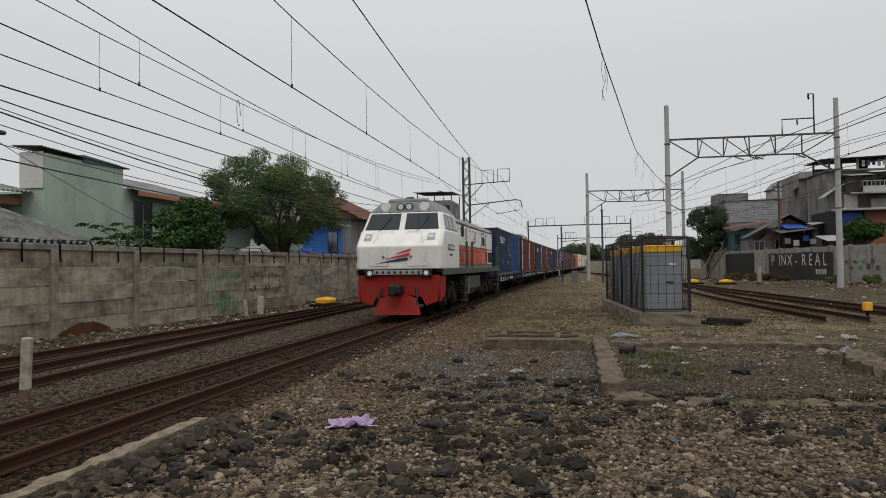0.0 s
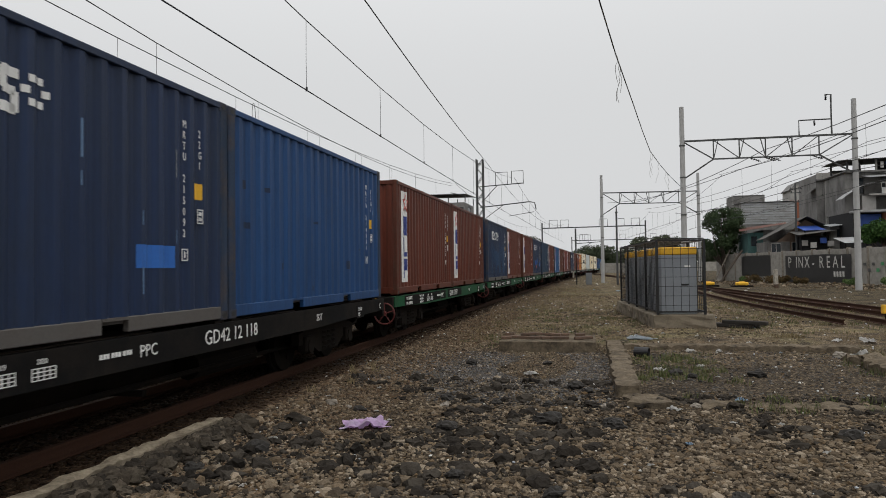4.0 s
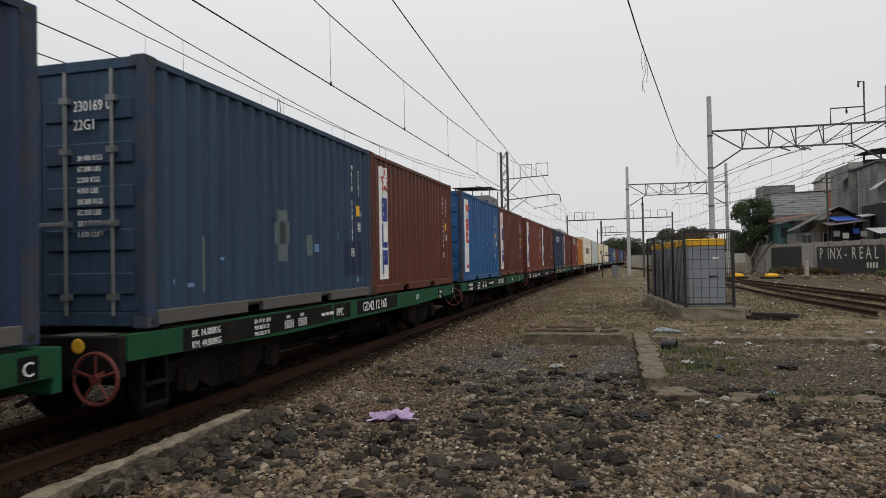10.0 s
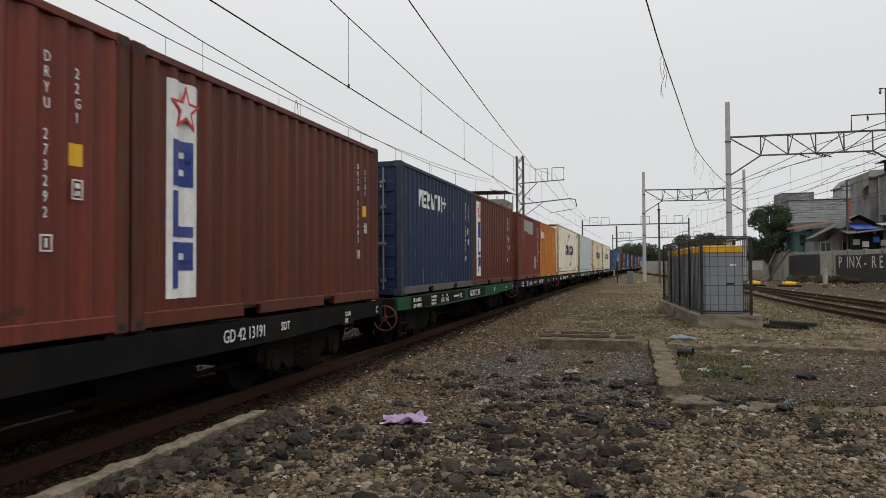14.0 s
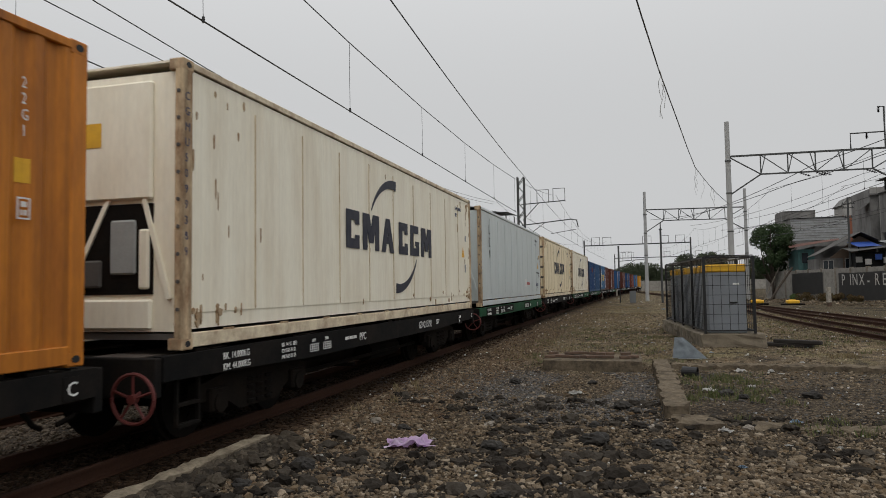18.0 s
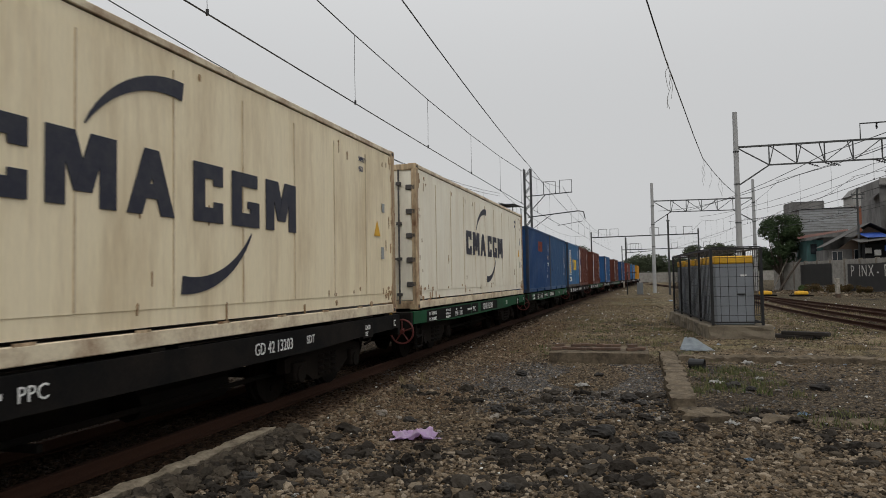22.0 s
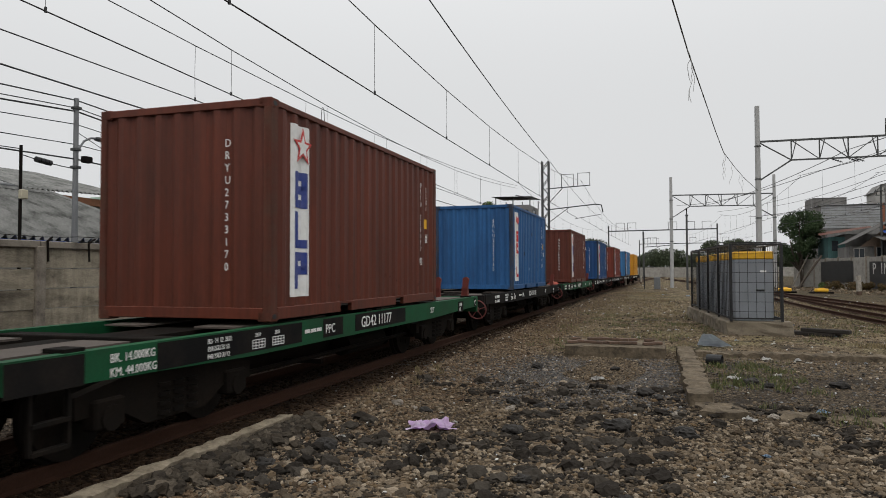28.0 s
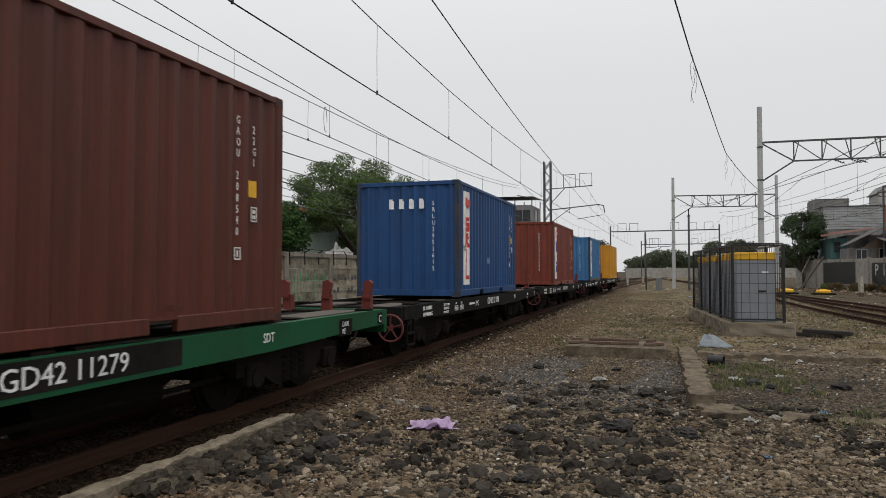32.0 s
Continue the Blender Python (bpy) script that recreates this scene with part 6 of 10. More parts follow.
def locomotive():
    """A six-axle diesel with a streamlined cab; its nose is at y = 0, its tail at y = 14.3, heights over the rails."""
    g = thing("diesel_locomotive", pose(0, 0, 0), "white and orange diesel locomotive with red pilot and slanted cab", "locomotive")
    # frame and walkway
    for s in (-1, 1):
        bm = bm_new()
        box(bm, s * 1.385 - 0.04, 0.3, 1.32, s * 1.38 + 0.04, 14.6, 1.53, 0.01)
        part("side_sill", bm, LOCO_G, g)
    bm = bm_new()
    box(bm, -1.36, 0.4, 1.42, 1.36, 14.55, 1.49)
    part("walkway", bm, LOCO_G, g)
    bm = bm_new()
    box(bm, -0.9, 0.8, 0.95, 0.9, 13.8, 1.4)
    part("underframe", bm, M["steel_dark"], g)
    # cab: nose and lower body, upper cab with the slanted windscreens, roof
    def hull(name, pts, material, offset=0.03):
        bm = bm_new()
        vs = [bm.verts.new((q * x, y, z)) for x, y, z in pts for q in (-1, 1)]
        r = bmesh.ops.convex_hull(bm, input=vs)
        bmesh.ops.dissolve_limit(bm, angle_limit=0.02, verts=bm.verts[:], edges=bm.edges[:])
        es = [e for e in bm.edges if len(e.link_faces) == 2 and e.calc_face_angle(0) > 0.25]
        bmesh.ops.bevel(bm, geom=es, offset=offset, segments=3, affect="EDGES", profile=0.5)
        return part(name, bm, material, g)
    hull("cab_nose", [(1.24, 0.02, 1.52), (1.26, 0.0, 2.24), (1.26, 0.56, 2.74), (1.38, 0.2, 1.52), (1.38, 0.2, 2.24), (1.38, 0.72, 2.74), (1.38, 3.2, 1.52), (1.38, 3.2, 2.74)], LOCO_W, 0.035)
    hull("cab_shell", [(1.26, 0.55, 2.70), (1.37, 0.74, 2.70), (1.12, 1.0, 3.36), (1.21, 1.14, 3.36), (1.37, 3.19, 2.70), (1.21, 3.19, 3.36)], LOCO_W, 0.03)
    hull("cab_roof", [(1.13, 0.97, 3.35), (1.225, 1.12, 3.35), (0.80, 1.22, 3.70), (0.90, 1.4, 3.70), (1.225, 3.2, 3.35), (0.90, 3.2, 3.70)], LOCO_ROOF, 0.03)
    bm = bm_new()
    box(bm, -0.66, 1.38, 3.66, 0.66, 2.9, 3.83, 0.06)
    part("roof_unit", bm, LOCO_ROOF, g)

    def front(x, u):
        return Vector((x, 0.55 + 0.45 * u, 2.70 + 0.66 * u))

    def cowl(x, u):
        return Vector((x, 0.56 * u, 2.24 + 0.50 * u))
    for s in (-1, 1):
        q = [front(s * 0.13, 0.15), front(s * 1.15, 0.15), front(s * 1.05, 0.88), front(s * 0.13, 0.88)]
        q2 = [front(s * 0.09, 0.11), front(s * 1.20, 0.11), front(s * 1.09, 0.92), front(s * 0.09, 0.92)]
        if s < 0:
            q, q2 = [q[1], q[0], q[3], q[2]], [q2[1], q2[0], q2[3], q2[2]]
        wsc = plate("windscreen_frame", q2, 0.006, M["black_paint"], g)
        plate("windscreen", q, 0.010, PANE, wsc)
        bm = bm_new()
        n = Vector((0, -0.826, 0.563)) * 0.025
        tube(bm, [front(s * 0.62 - 0.12, 0.02) + n, front(s * 0.62 + 0.14, 0.45) + n], 0.012, 5)
        part("wiper_arm", bm, M["black_paint"], wsc)
        bm = bm_new()
        tube(bm, [front(s * 0.62 + 0.02, 0.26) + n, front(s * 0.62 + 0.22, 0.72) + n], 0.014, 5)
        part("wiper_blade", bm, M["black_paint"], wsc)
        bm = bm_new()
        n = Vector((0, -0.67, 0.745)) * 0.05
        tube(bm, [cowl(s * 0.20, 0.86), cowl(s * 0.20, 0.86) + n, cowl(s * 0.62, 0.86) + n, cowl(s * 0.62, 0.86)], 0.012, 5)
        part("grab_rail", bm, LOCO_W, g)
        bm = bm_new()
        tube(bm, [cowl(s * 0.78, 0.2), cowl(s * 0.78, 0.2) + n, cowl(s * 0.70, 0.72) + n, cowl(s * 0.70, 0.72)], 0.012, 5)
        part("grab_rail", bm, LOCO_W, g)
        cx = s * 1.02
        q = [cowl(cx - 0.13, 0.34), cowl(cx + 0.13, 0.34), cowl(cx + 0.11, 0.80), cowl(cx - 0.11, 0.80)]
        lam = plate("lamp_recess", q, 0.006, GREY_INK, g, "square grey lamp recess")
        bm = bm_new()
        n = Vector((0, -0.67, 0.745)) * 0.03
        cyl(bm, cowl(cx, 0.56), cowl(cx, 0.56) + n, 0.085, 0.07, 16)
        part("marker_lamp", bm, LENS, lam)
        bm = bm_new()
        box(bm, s * 0.90 - 0.17, 0.04, 1.28, s * 0.90 + 0.17, 0.25, 1.515, 0.02)
        d = part("ditch_lamp_box", bm, M["black_paint"], g)
        bm = bm_new()
        cyl(bm, (s * 0.90, 0.045, 1.40), (s * 0.90, 0.015, 1.40), 0.085, 0.07, 16)
        part("ditch_lamp", bm, LENS, d)
        bm = bm_new()
        cyl(bm, (s * 0.90, 0.02, 1.39), (s * 0.90, 0.008, 1.39), 0.03, 0.02, 12)
        part("bulb", bm, LAMP, d)
        bm = bm_new()
        cyl(bm, (s * 0.64, 1.0, 3.53), (s * 0.64, 1.14, 3.53), 0.15, 0.15, 24)
        part("roof_lamp", bm, LOCO_W, g, "round pale lamp disc")
        # nose doors
        a, b = (0.31, 0.90) if s > 0 else (-0.90, -0.31)
        dr = plate("nose_door", [(a, 0.016, 1.62), (b, 0.016, 1.62), (b, 0.002, 2.18), (a, 0.002, 2.18)], 0.010, LOCO_W, g)
        bm = bm_new()
        ln = [(a, 1.62), (b, 1.62), (b, 2.18), (a, 2.18), (a, 1.62)]
        for (xa, za), (xb, zb) in zip(ln, ln[1:]):
            tube(bm, [(xa, 0.004 - 0.01 * (za - 1.62), za), (xb, 0.004 - 0.01 * (zb - 1.62), zb)], 0.005, 4)
        part("door_seam", bm, GREY_INK, dr)
        bm = bm_new()
        cyl(bm, (s * 0.44, 0.0, 1.90), (s * 0.44, -0.03, 1.90), 0.045, 0.045, 12)
        part("latch", bm, M["galv"], dr)
        for z in (1.70, 2.10):
            bm = bm_new()
            cyl(bm, (s * 0.905, -0.006, z - 0.04), (s * 0.905, -0.006, z + 0.04), 0.014, 0.014, 8)
            part("hinge", bm, LOCO_W, dr)

        # cab side windows
        def sidep(y, z):
            u = (z - 2.70) / 0.66
            return Vector((s * (1.37 - 0.16 * u), y, z))
        for y0, y1, lean in ((1.20, 1.62, 0.22), (1.68, 2.28, 0.0), (2.34, 2.98, 0.0)):
            q2 = [sidep(y0 - lean, 2.78), sidep(y1, 2.78), sidep(y1, 3.27), sidep(y0, 3.27)]
            q = [sidep(y0 - lean + 0.05, 2.81), sidep(y1 - 0.03, 2.81), sidep(y1 - 0.03, 3.24), sidep(y0 + 0.03, 3.24)]
            if s < 0:
                q, q2 = q[::-1], q2[::-1]
            fr = plate("side_window_frame", q2, 0.008, LOCO_ROOF, g)
            plate("side_window", q, 0.014, PANE, fr)
    # flag stripes on the nose, as plain wedges
    for col, w in ((RED_INK, ((-0.13, 1.975), (0.30, 2.06), (0.42, 2.075), (0.456, 2.165))), (RED_INK, ((-0.39, 1.84), (0.38, 1.925), (0.41, 2.03), (0.0, 1.935))),
                   (NAVY_INK, ((-0.65, 1.71), (0.33, 1.80), (0.355, 1.87), (0.08, 1.855)))):
        plate("nose_stripe", [(x, -0.008, z) for x, z in w], 0.006, col, g)
    # headlamps between the roof lamps
    for x in (-0.14, 0.14):
        bm = bm_new()
        cyl(bm, (x, 1.02, 3.53), (x, 1.3, 3.53), 0.125, 0.125, 20)
        hl = part("headlamp", bm, M["black_paint"], g)
        bm = bm_new()
        cyl(bm, (x, 1.02, 3.53), (x, 1.0, 3.53), 0.095, 0.085, 20)
        part("lens", bm, LENS, hl)
    # light bar, pilot, plough and coupler
    bm = bm_new()
    box(bm, -0.78, 0.03, 1.35, 0.78, 0.28, 1.5, 0.01)
    lb = part("connector_bar", bm, GREY_INK, g)
    for i in range(8):
        bm = bm_new()
        x = -0.66 + i * 0.19
        cyl(bm, (x, 0.03, 1.425), (x, 0.01, 1.425), 0.045, 0.04, 10)
        part("socket", bm, M["black_paint"], lb)
    bm = bm_new()
    prism(bm, [(-1.30, 1.34), (1.30, 1.34), (1.22, 0.52), (0.86, 0.40), (0.72, 0.66), (0.3, 0.72), (-0.3, 0.72), (-0.72, 0.66), (-0.86, 0.40), (-1.22, 0.52)], "y", 0.16, 0.24)
    part("pilot_plate", bm, LOCO_R, g, "red pilot plate")
    for s in (-1, 1):
        bm = bm_new()
        prism(bm, [(0.2, 1.30), (1.0, 1.30), (0.9, 0.75), (0.2, 0.52)], "x", s * 1.30 - 0.03, s * 1.30 + 0.03)
        part("pilot_side", bm, LOCO_R, g)
        bm = bm_new()
        tube(bm, [(s * 0.55, 0.14, 0.95), (s * 0.62, 0.02, 0.6), (s * 0.6, 0.0, 0.35)], 0.035, 7)
        part("brake_hose", bm, M["black_paint"], g)
    bm = bm_new()
    v = prism(bm, [(-0.74, 0.12), (0.74, 0.12), (0.62, 0.62), (0.3, 0.72), (-0.3, 0.72), (-0.62, 0.62)], "y", 0.02, 0.07)
    for q in v:
        q.co.y += -0.25 * max(0.0, 0.5 - q.co.z)
    part("snow_plough", bm, LOCO_R, g, "dusty red plough blade")
    bm = bm_new()
    box(bm, -0.16, -0.35, 0.76, 0.16, 0.3, 1.02, 0.04)
    box(bm, -0.2, -0.42, 0.70, 0.02, -0.2, 1.06, 0.05)
    part("coupler", bm, M["black_paint"], g)
    # hood
    bm = bm_new()
    prism(bm, [(-1.08, 1.49), (1.08, 1.49), (1.08, 3.16), (0.98, 3.36), (0.72, 3.46), (-0.72, 3.46), (-0.98, 3.36), (-1.08, 3.16)], "y", 3.2, 14.3)
    part("hood", bm, GREY_SEAM, g)
    bm = bm_new()
    prism(bm, [(-1.1, 3.22), (-0.985, 3.38), (-0.72, 3.48), (0.72, 3.48), (0.985, 3.38), (1.1, 3.22), (1.04, 3.20), (0.7, 3.40), (-0.7, 3.40), (-1.04, 3.20)], "y", 3.22, 14.28)
    part("hood_roof", bm, LOCO_ROOF, g)
    PINK = mat_cached("faded_orange_patch", (0.62, 0.20, 0.14))
    for s in (-1, 1):
        x = s * 1.09
        band = [(3.25, 1.66), (13.0, 1.66), (13.35, 2.33), (3.25, 2.33)]
        bm = bm_new()
        prism(bm, band, "x", x - 0.014, x - 0.004)
        part("orange_band", bm, LOCO_O, g, "orange-red lower band")
        bm = bm_new()
        prism(bm, [(12.4, 1.64), (14.29, 1.64), (14.29, 1.95), (12.9, 1.9)], "x", x - 0.012, x)
        part("blue_stripe", bm, BLUE_INK, g)
        lines = (3.22, 3.95, 4.84, 5.14, 5.95, 6.76, 7.30, 8.22, 9.12, 10.2, 11.9, 12.5, 14.2)
        for i, (y0, y1) in enumerate(zip(lines, lines[1:])):
            for z0, z1, mm in ((1.62, 2.325, LOCO_O if y1 < 13 else LOCO_W), (2.335, 3.14, LOCO_W)):
                bm = bm_new()
                box(bm, x - 0.014, y0 + 0.012, z0 + 0.045, x + 0.010, y1 - 0.012, z1, 0.005)
                dr = part("hood_door", bm, mm, g)
                for z in (z0 + 0.15, z1 - 0.12):
                    bm = bm_new()
                    cyl(bm, (x + s * 0.014, y0 + 0.02, z - 0.05), (x + s * 0.014, y0 + 0.02, z + 0.05), 0.016, 0.016, 8)
                    part("hinge", bm, mm, dr)
                bm = bm_new()
                cyl(bm, (x, (y0 + y1) / 2 + 0.1, z1 - 0.13), (x + s * 0.03, (y0 + y1) / 2 + 0.1, z1 - 0.13), 0.03, 0.03, 10)
                part("latch", bm, M["black_paint"], dr)

        def louvres(y0, y1, z0, z1, mm):
            bm = bm_new()
            box(bm, x - 0.012, y0 - 0.03, z0 - 0.03, x + 0.012, y1 + 0.03, z1 + 0.03, 0.004)
            back = part("louvre_panel", bm, GREY_SEAM, g)
            z = z0
            while z < z1:
                bm = bm_new()
                prism(bm, [(x + s * 0.012, z + 0.045), (x + s * 0.05, z), (x + s * 0.05, z + 0.008), (x + s * 0.012, z + 0.055)], "y", y0, y1)
                part("louvre", bm, mm, back)
                z += 0.085
        louvres(4.02, 4.50, 2.40, 3.06, LOCO_W)
        louvres(4.02, 4.50, 1.72, 2.28, LOCO_O)
        louvres(6.23, 6.62, 2.40, 3.06, LOCO_W)
        louvres(6.23, 6.62, 1.72, 2.28, LOCO_O)
        louvres(6.85, 7.12, 1.88, 2.28, LOCO_O)
        louvres(4.90, 5.10, 1.98, 2.22, LOCO_O)
        louvres(5.42, 5.82, 1.72, 2.12, LOCO_O)
        for y0, y1, z0, z1 in ((5.20, 5.78, 2.72, 3.16), (10.82, 11.46, 2.50, 2.90), (11.92, 12.30, 1.80, 2.20), (12.66, 14.15, 1.74, 2.24)):
            bm = bm_new()
            box(bm, x - 0.012, y0, z0, x + 0.02, y1, z1, 0.004)
            gr = part("grille", bm, M["black_paint"], g, "black vent grille")
            for k in range(int((z1 - z0) / 0.06)):
                bm = bm_new()
                box(bm, x + s * 0.026 - 0.006, y0 + 0.02, z0 + 0.02 + k * 0.06, x + s * 0.026 + 0.006, y1 - 0.02, z0 + 0.045 + k * 0.06)
                part("slat", bm, LOCO_BOGIE, gr)
        # raised door frame round the rear vent, faded patch, grab irons
        bm = bm_new()
        for (ya, za), (yb, zb) in zip(((10.5, 2.38), (10.5, 3.08), (11.78, 3.08), (11.78, 2.38)), ((10.5, 3.08), (11.78, 3.08), (11.78, 2.38), (10.5, 2.38))):
            tube(bm, [(x + s * 0.012, ya, za), (x + s * 0.012, yb, zb)], 0.018, 6)
        part("door_frame", bm, LOCO_G, g)
        bm = bm_new()
        prism(bm, [(10.4, 2.24), (11.15, 2.24), (11.25, 1.72), (10.75, 1.72)], "x", x + s * 0.008, x + s * 0.013)
        part("faded_panel", bm, PINK, g, "faded pinkish orange panel")
        for z in (3.0, 2.66, 2.22, 1.9):
            bm = bm_new()
            tube(bm, [(x, 9.25, z), (x + s * 0.07, 9.25, z), (x + s * 0.07, 9.75, z), (x, 9.75, z)], 0.014, 6)
            part("grab_iron", bm, LOCO_W if z > 2.3 else LOCO_O, g)
        for y0, y1 in ((6.9, 8.0), (8.4, 9.6), (9.9, 11.2), (11.5, 13.0)):
            bm = bm_new()
            tube(bm, [(x - s * 0.02, y0, 3.22), (x + s * 0.05, y0, 3.22), (x + s * 0.05, y1, 3.22), (x - s * 0.02, y1, 3.22)], 0.014, 6)
            part("roof_rail", bm, LOCO_W, g)
        for col, w in ((RED_INK, ((-0.13, 1.975), (0.30, 2.06), (0.42, 2.075), (0.456, 2.165))), (RED_INK, ((-0.39, 1.84), (0.38, 1.925), (0.41, 2.03), (0.0, 1.935))),
                       (NAVY_INK, ((-0.65, 1.71), (0.33, 1.80), (0.355, 1.87), (0.08, 1.855)))):
            bm = bm_new()
            prism(bm, [(8.32 + a * 1.28, 2.48 + (b - 1.71) * 1.18) for a, b in w], "x", x + s * 0.008, x + s * 0.014)
            part("hood_stripe", bm, col, g)
        # handrails and steps
        for y in (4.77, 6.0):
            bm = bm_new()
            tube(bm, [(s * 1.36, y, 1.5), (s * 1.36, y, 2.42), (s * 1.36, y + 0.05, 2.52), (s * 1.36, y + 0.2, 2.52), (s * 1.36, y + 0.25, 2.42), (s * 1.36, y + 0.25, 1.5)], 0.024, 6)
            part("handrail", bm, LOCO_G, g)
        for y in (13.7, 14.3):
            bm = bm_new()
            tube(bm, [(s * 1.36, y, 1.5), (s * 1.36, y, 2.40), (s * 1.36, y + 0.08, 2.5), (s * 1.36, y + 0.2, 2.5), (s * 1.36, y + 0.25, 2.4), (s * 1.36, y + 0.25, 1.5)], 0.022, 6)
            part("handrail", bm, LOCO_G, g)
        for y in (4.7, 14.3):
            for k in range(4):
                bm = bm_new()
                box(bm, s * 1.28 - 0.12, y - 0.22, 0.32 + k * 0.28, s * 1.28 + 0.12, y + 0.22, 0.35 + k * 0.28)
                part("step", bm, LOCO_G, g)
            for e in (-0.23, 0.23):
                bm = bm_new()
                box(bm, s * 1.36 - 0.02, y + e - 0.02, 0.28, s * 1.36 + 0.02, y + e + 0.02, 1.26)
                part("step_bar", bm, LOCO_G, g)
    # number plate as bars, depot name
    bm = bm_new()
    box(bm, 1.375, 1.15, 2.12, 1.392, 2.22, 2.30)
    pl = part("number_plate", bm, M["black_paint"], g)
    for i in range(9):
        if i == 2:
            continue
        bm = bm_new()
        box(bm, 1.388, 1.22 + i * 0.105, 2.155, 1.396, 1.29 + i * 0.105, 2.265)
        part("plate_bar", bm, M["white_paint"], pl)
    write_side("DIPO INDUK JNG", 0.105, M["black_paint"], g, 1.382, 1.4, 1.93, squeeze=0.6)
    # roof details
    bm = bm_new()
    for y in (3.75, 3.9, 4.05):
        cyl(bm, (0.75, y - 0.15, 3.5), (0.75, y + 0.2, 3.5), 0.09, 0.03, 10)
    box(bm, 0.6, 3.65, 3.40, 0.8, 4.2, 3.46)
    part("air_horn", bm, M["black_paint"], g)
    for y in (5.0, 7.5, 10.0, 12.2):
        bm = bm_new()
        cyl(bm, (0, y, 3.46), (0, y, 3.60), 0.55, 0.5, 18)
        part("roof_fan", bm, LOCO_ROOF, g)
    # tanks under the frame
    bm = bm_new()
    prism(bm, [(-1.25, 1.2), (1.25, 1.2), (1.25, 0.72), (1.0, 0.45), (-1.0, 0.45), (-1.25, 0.72)], "y", 5.7, 8.9)
    part("fuel_tank", bm, LOCO_G, g)
    for s in (-1, 1):
        bm = bm_new()
        cyl(bm, (s * 1.15, 5.05, 0.95), (s * 1.15, 5.65, 0.95), 0.16, 0.16, 12)
        part("air_tank", bm, LOCO_G, g)
        bm = bm_new()
        box(bm, s * 1.24 - 0.03, 5.75, 0.55, s * 1.24 + 0.03, 5.95, 1.15)
        part("tank_gauge", bm, GREY_INK, g)
    # bogies, three axles each
    for yc in (3.2, 11.5):
        b = new("bogie")
        b.parent = g
        b.matrix_basis = pose(0, yc, 0)
        for s in (-1, 1):
            bm = bm_new()
            x0, x1 = (0.98, 1.08) if s > 0 else (-1.08, -0.98)
            prism(bm, [(-2.1, 0.5), (-2.1, 0.82), (-1.0, 0.95), (1.0, 0.95), (2.1, 0.82), (2.1, 0.5), (1.75, 0.5), (1.6, 0.72), (0.9, 0.72), (0.55, 0.5), (-0.55, 0.5), (-0.9, 0.72), (-1.6, 0.72), (-1.75, 0.5)], "x", x0, x1)
            part("side_frame", bm, LOCO_BOGIE, b)
            for wy in (-1.7, 0.0, 1.7):
                bm = bm_new()
                box(bm, s * 1.08 - 0.09, wy - 0.2, 0.32, s * 1.08 + 0.09, wy + 0.2, 0.72, 0.03)
                cyl(bm, (s * 1.1, wy, 0.48), (s * 1.22, wy, 0.48), 0.15, 0.13, 14)
                part("axle_box", bm, LOCO_BOGIE, b)
            for wy in (-0.85, 0.85):
                bm = bm_new()
                cyl(bm, (s * 1.2, wy - 0.18, 0.98), (s * 1.2, wy + 0.2, 0.98), 0.11, 0.11, 12)
                part("brake_cylinder", bm, LOCO_BOGIE, b)
                bm = bm_new()
                tube(bm, [(s * 1.18, wy - 0.3, 0.98), (s * 1.18, wy - 0.42, 0.9), (s * 1.16, wy - 0.45, 0.5), (s * 1.1, wy - 0.35, 0.25)], 0.03, 6)
                box(bm, s * 0.75 - 0.06, wy - 0.5, 0.3, s * 0.75 + 0.06, wy - 0.42, 0.6)
                part("brake_gear", bm, LOCO_BOGIE, b)
                bm = bm_new()
                for i in range(5):
                    cyl(bm, (s * 1.03, wy, 0.5 + i * 0.075), (s * 1.03, wy, 0.54 + i * 0.075), 0.1, 0.1, 10)
                part("spring", bm, M["steel_dark"], b)
        bm = bm_new()
        box(bm, -0.95, -1.9, 0.6, 0.95, 1.9, 0.95)
        part("bogie_frame", bm, M["steel_dark"], b)
        for wy in (-1.7, 0.0, 1.7):
            WHEELS.append((shared("wheelset", WHEEL_ME, g, pose(0, yc + wy, 0.457) @ Matrix.Scale(1.166, 4)), g, yc + wy))
    return g


LOCO = locomotive()
ROLLING.append((LOCO, -15.74, 0.0))


# ---- yard: loose stones, kerbs, litter ----
def ico(level):
    bm = bm_new()
    bmesh.ops.create_icosphere(bm, subdivisions=level, radius=1.0)
    v = np.array([w.co[:] for w in bm.verts])
    f = np.array([[w.index for w in p.verts] for p in bm.faces])
    bm.free()
    return v, f


ICO = {1: ico(1), 2: ico(2)}


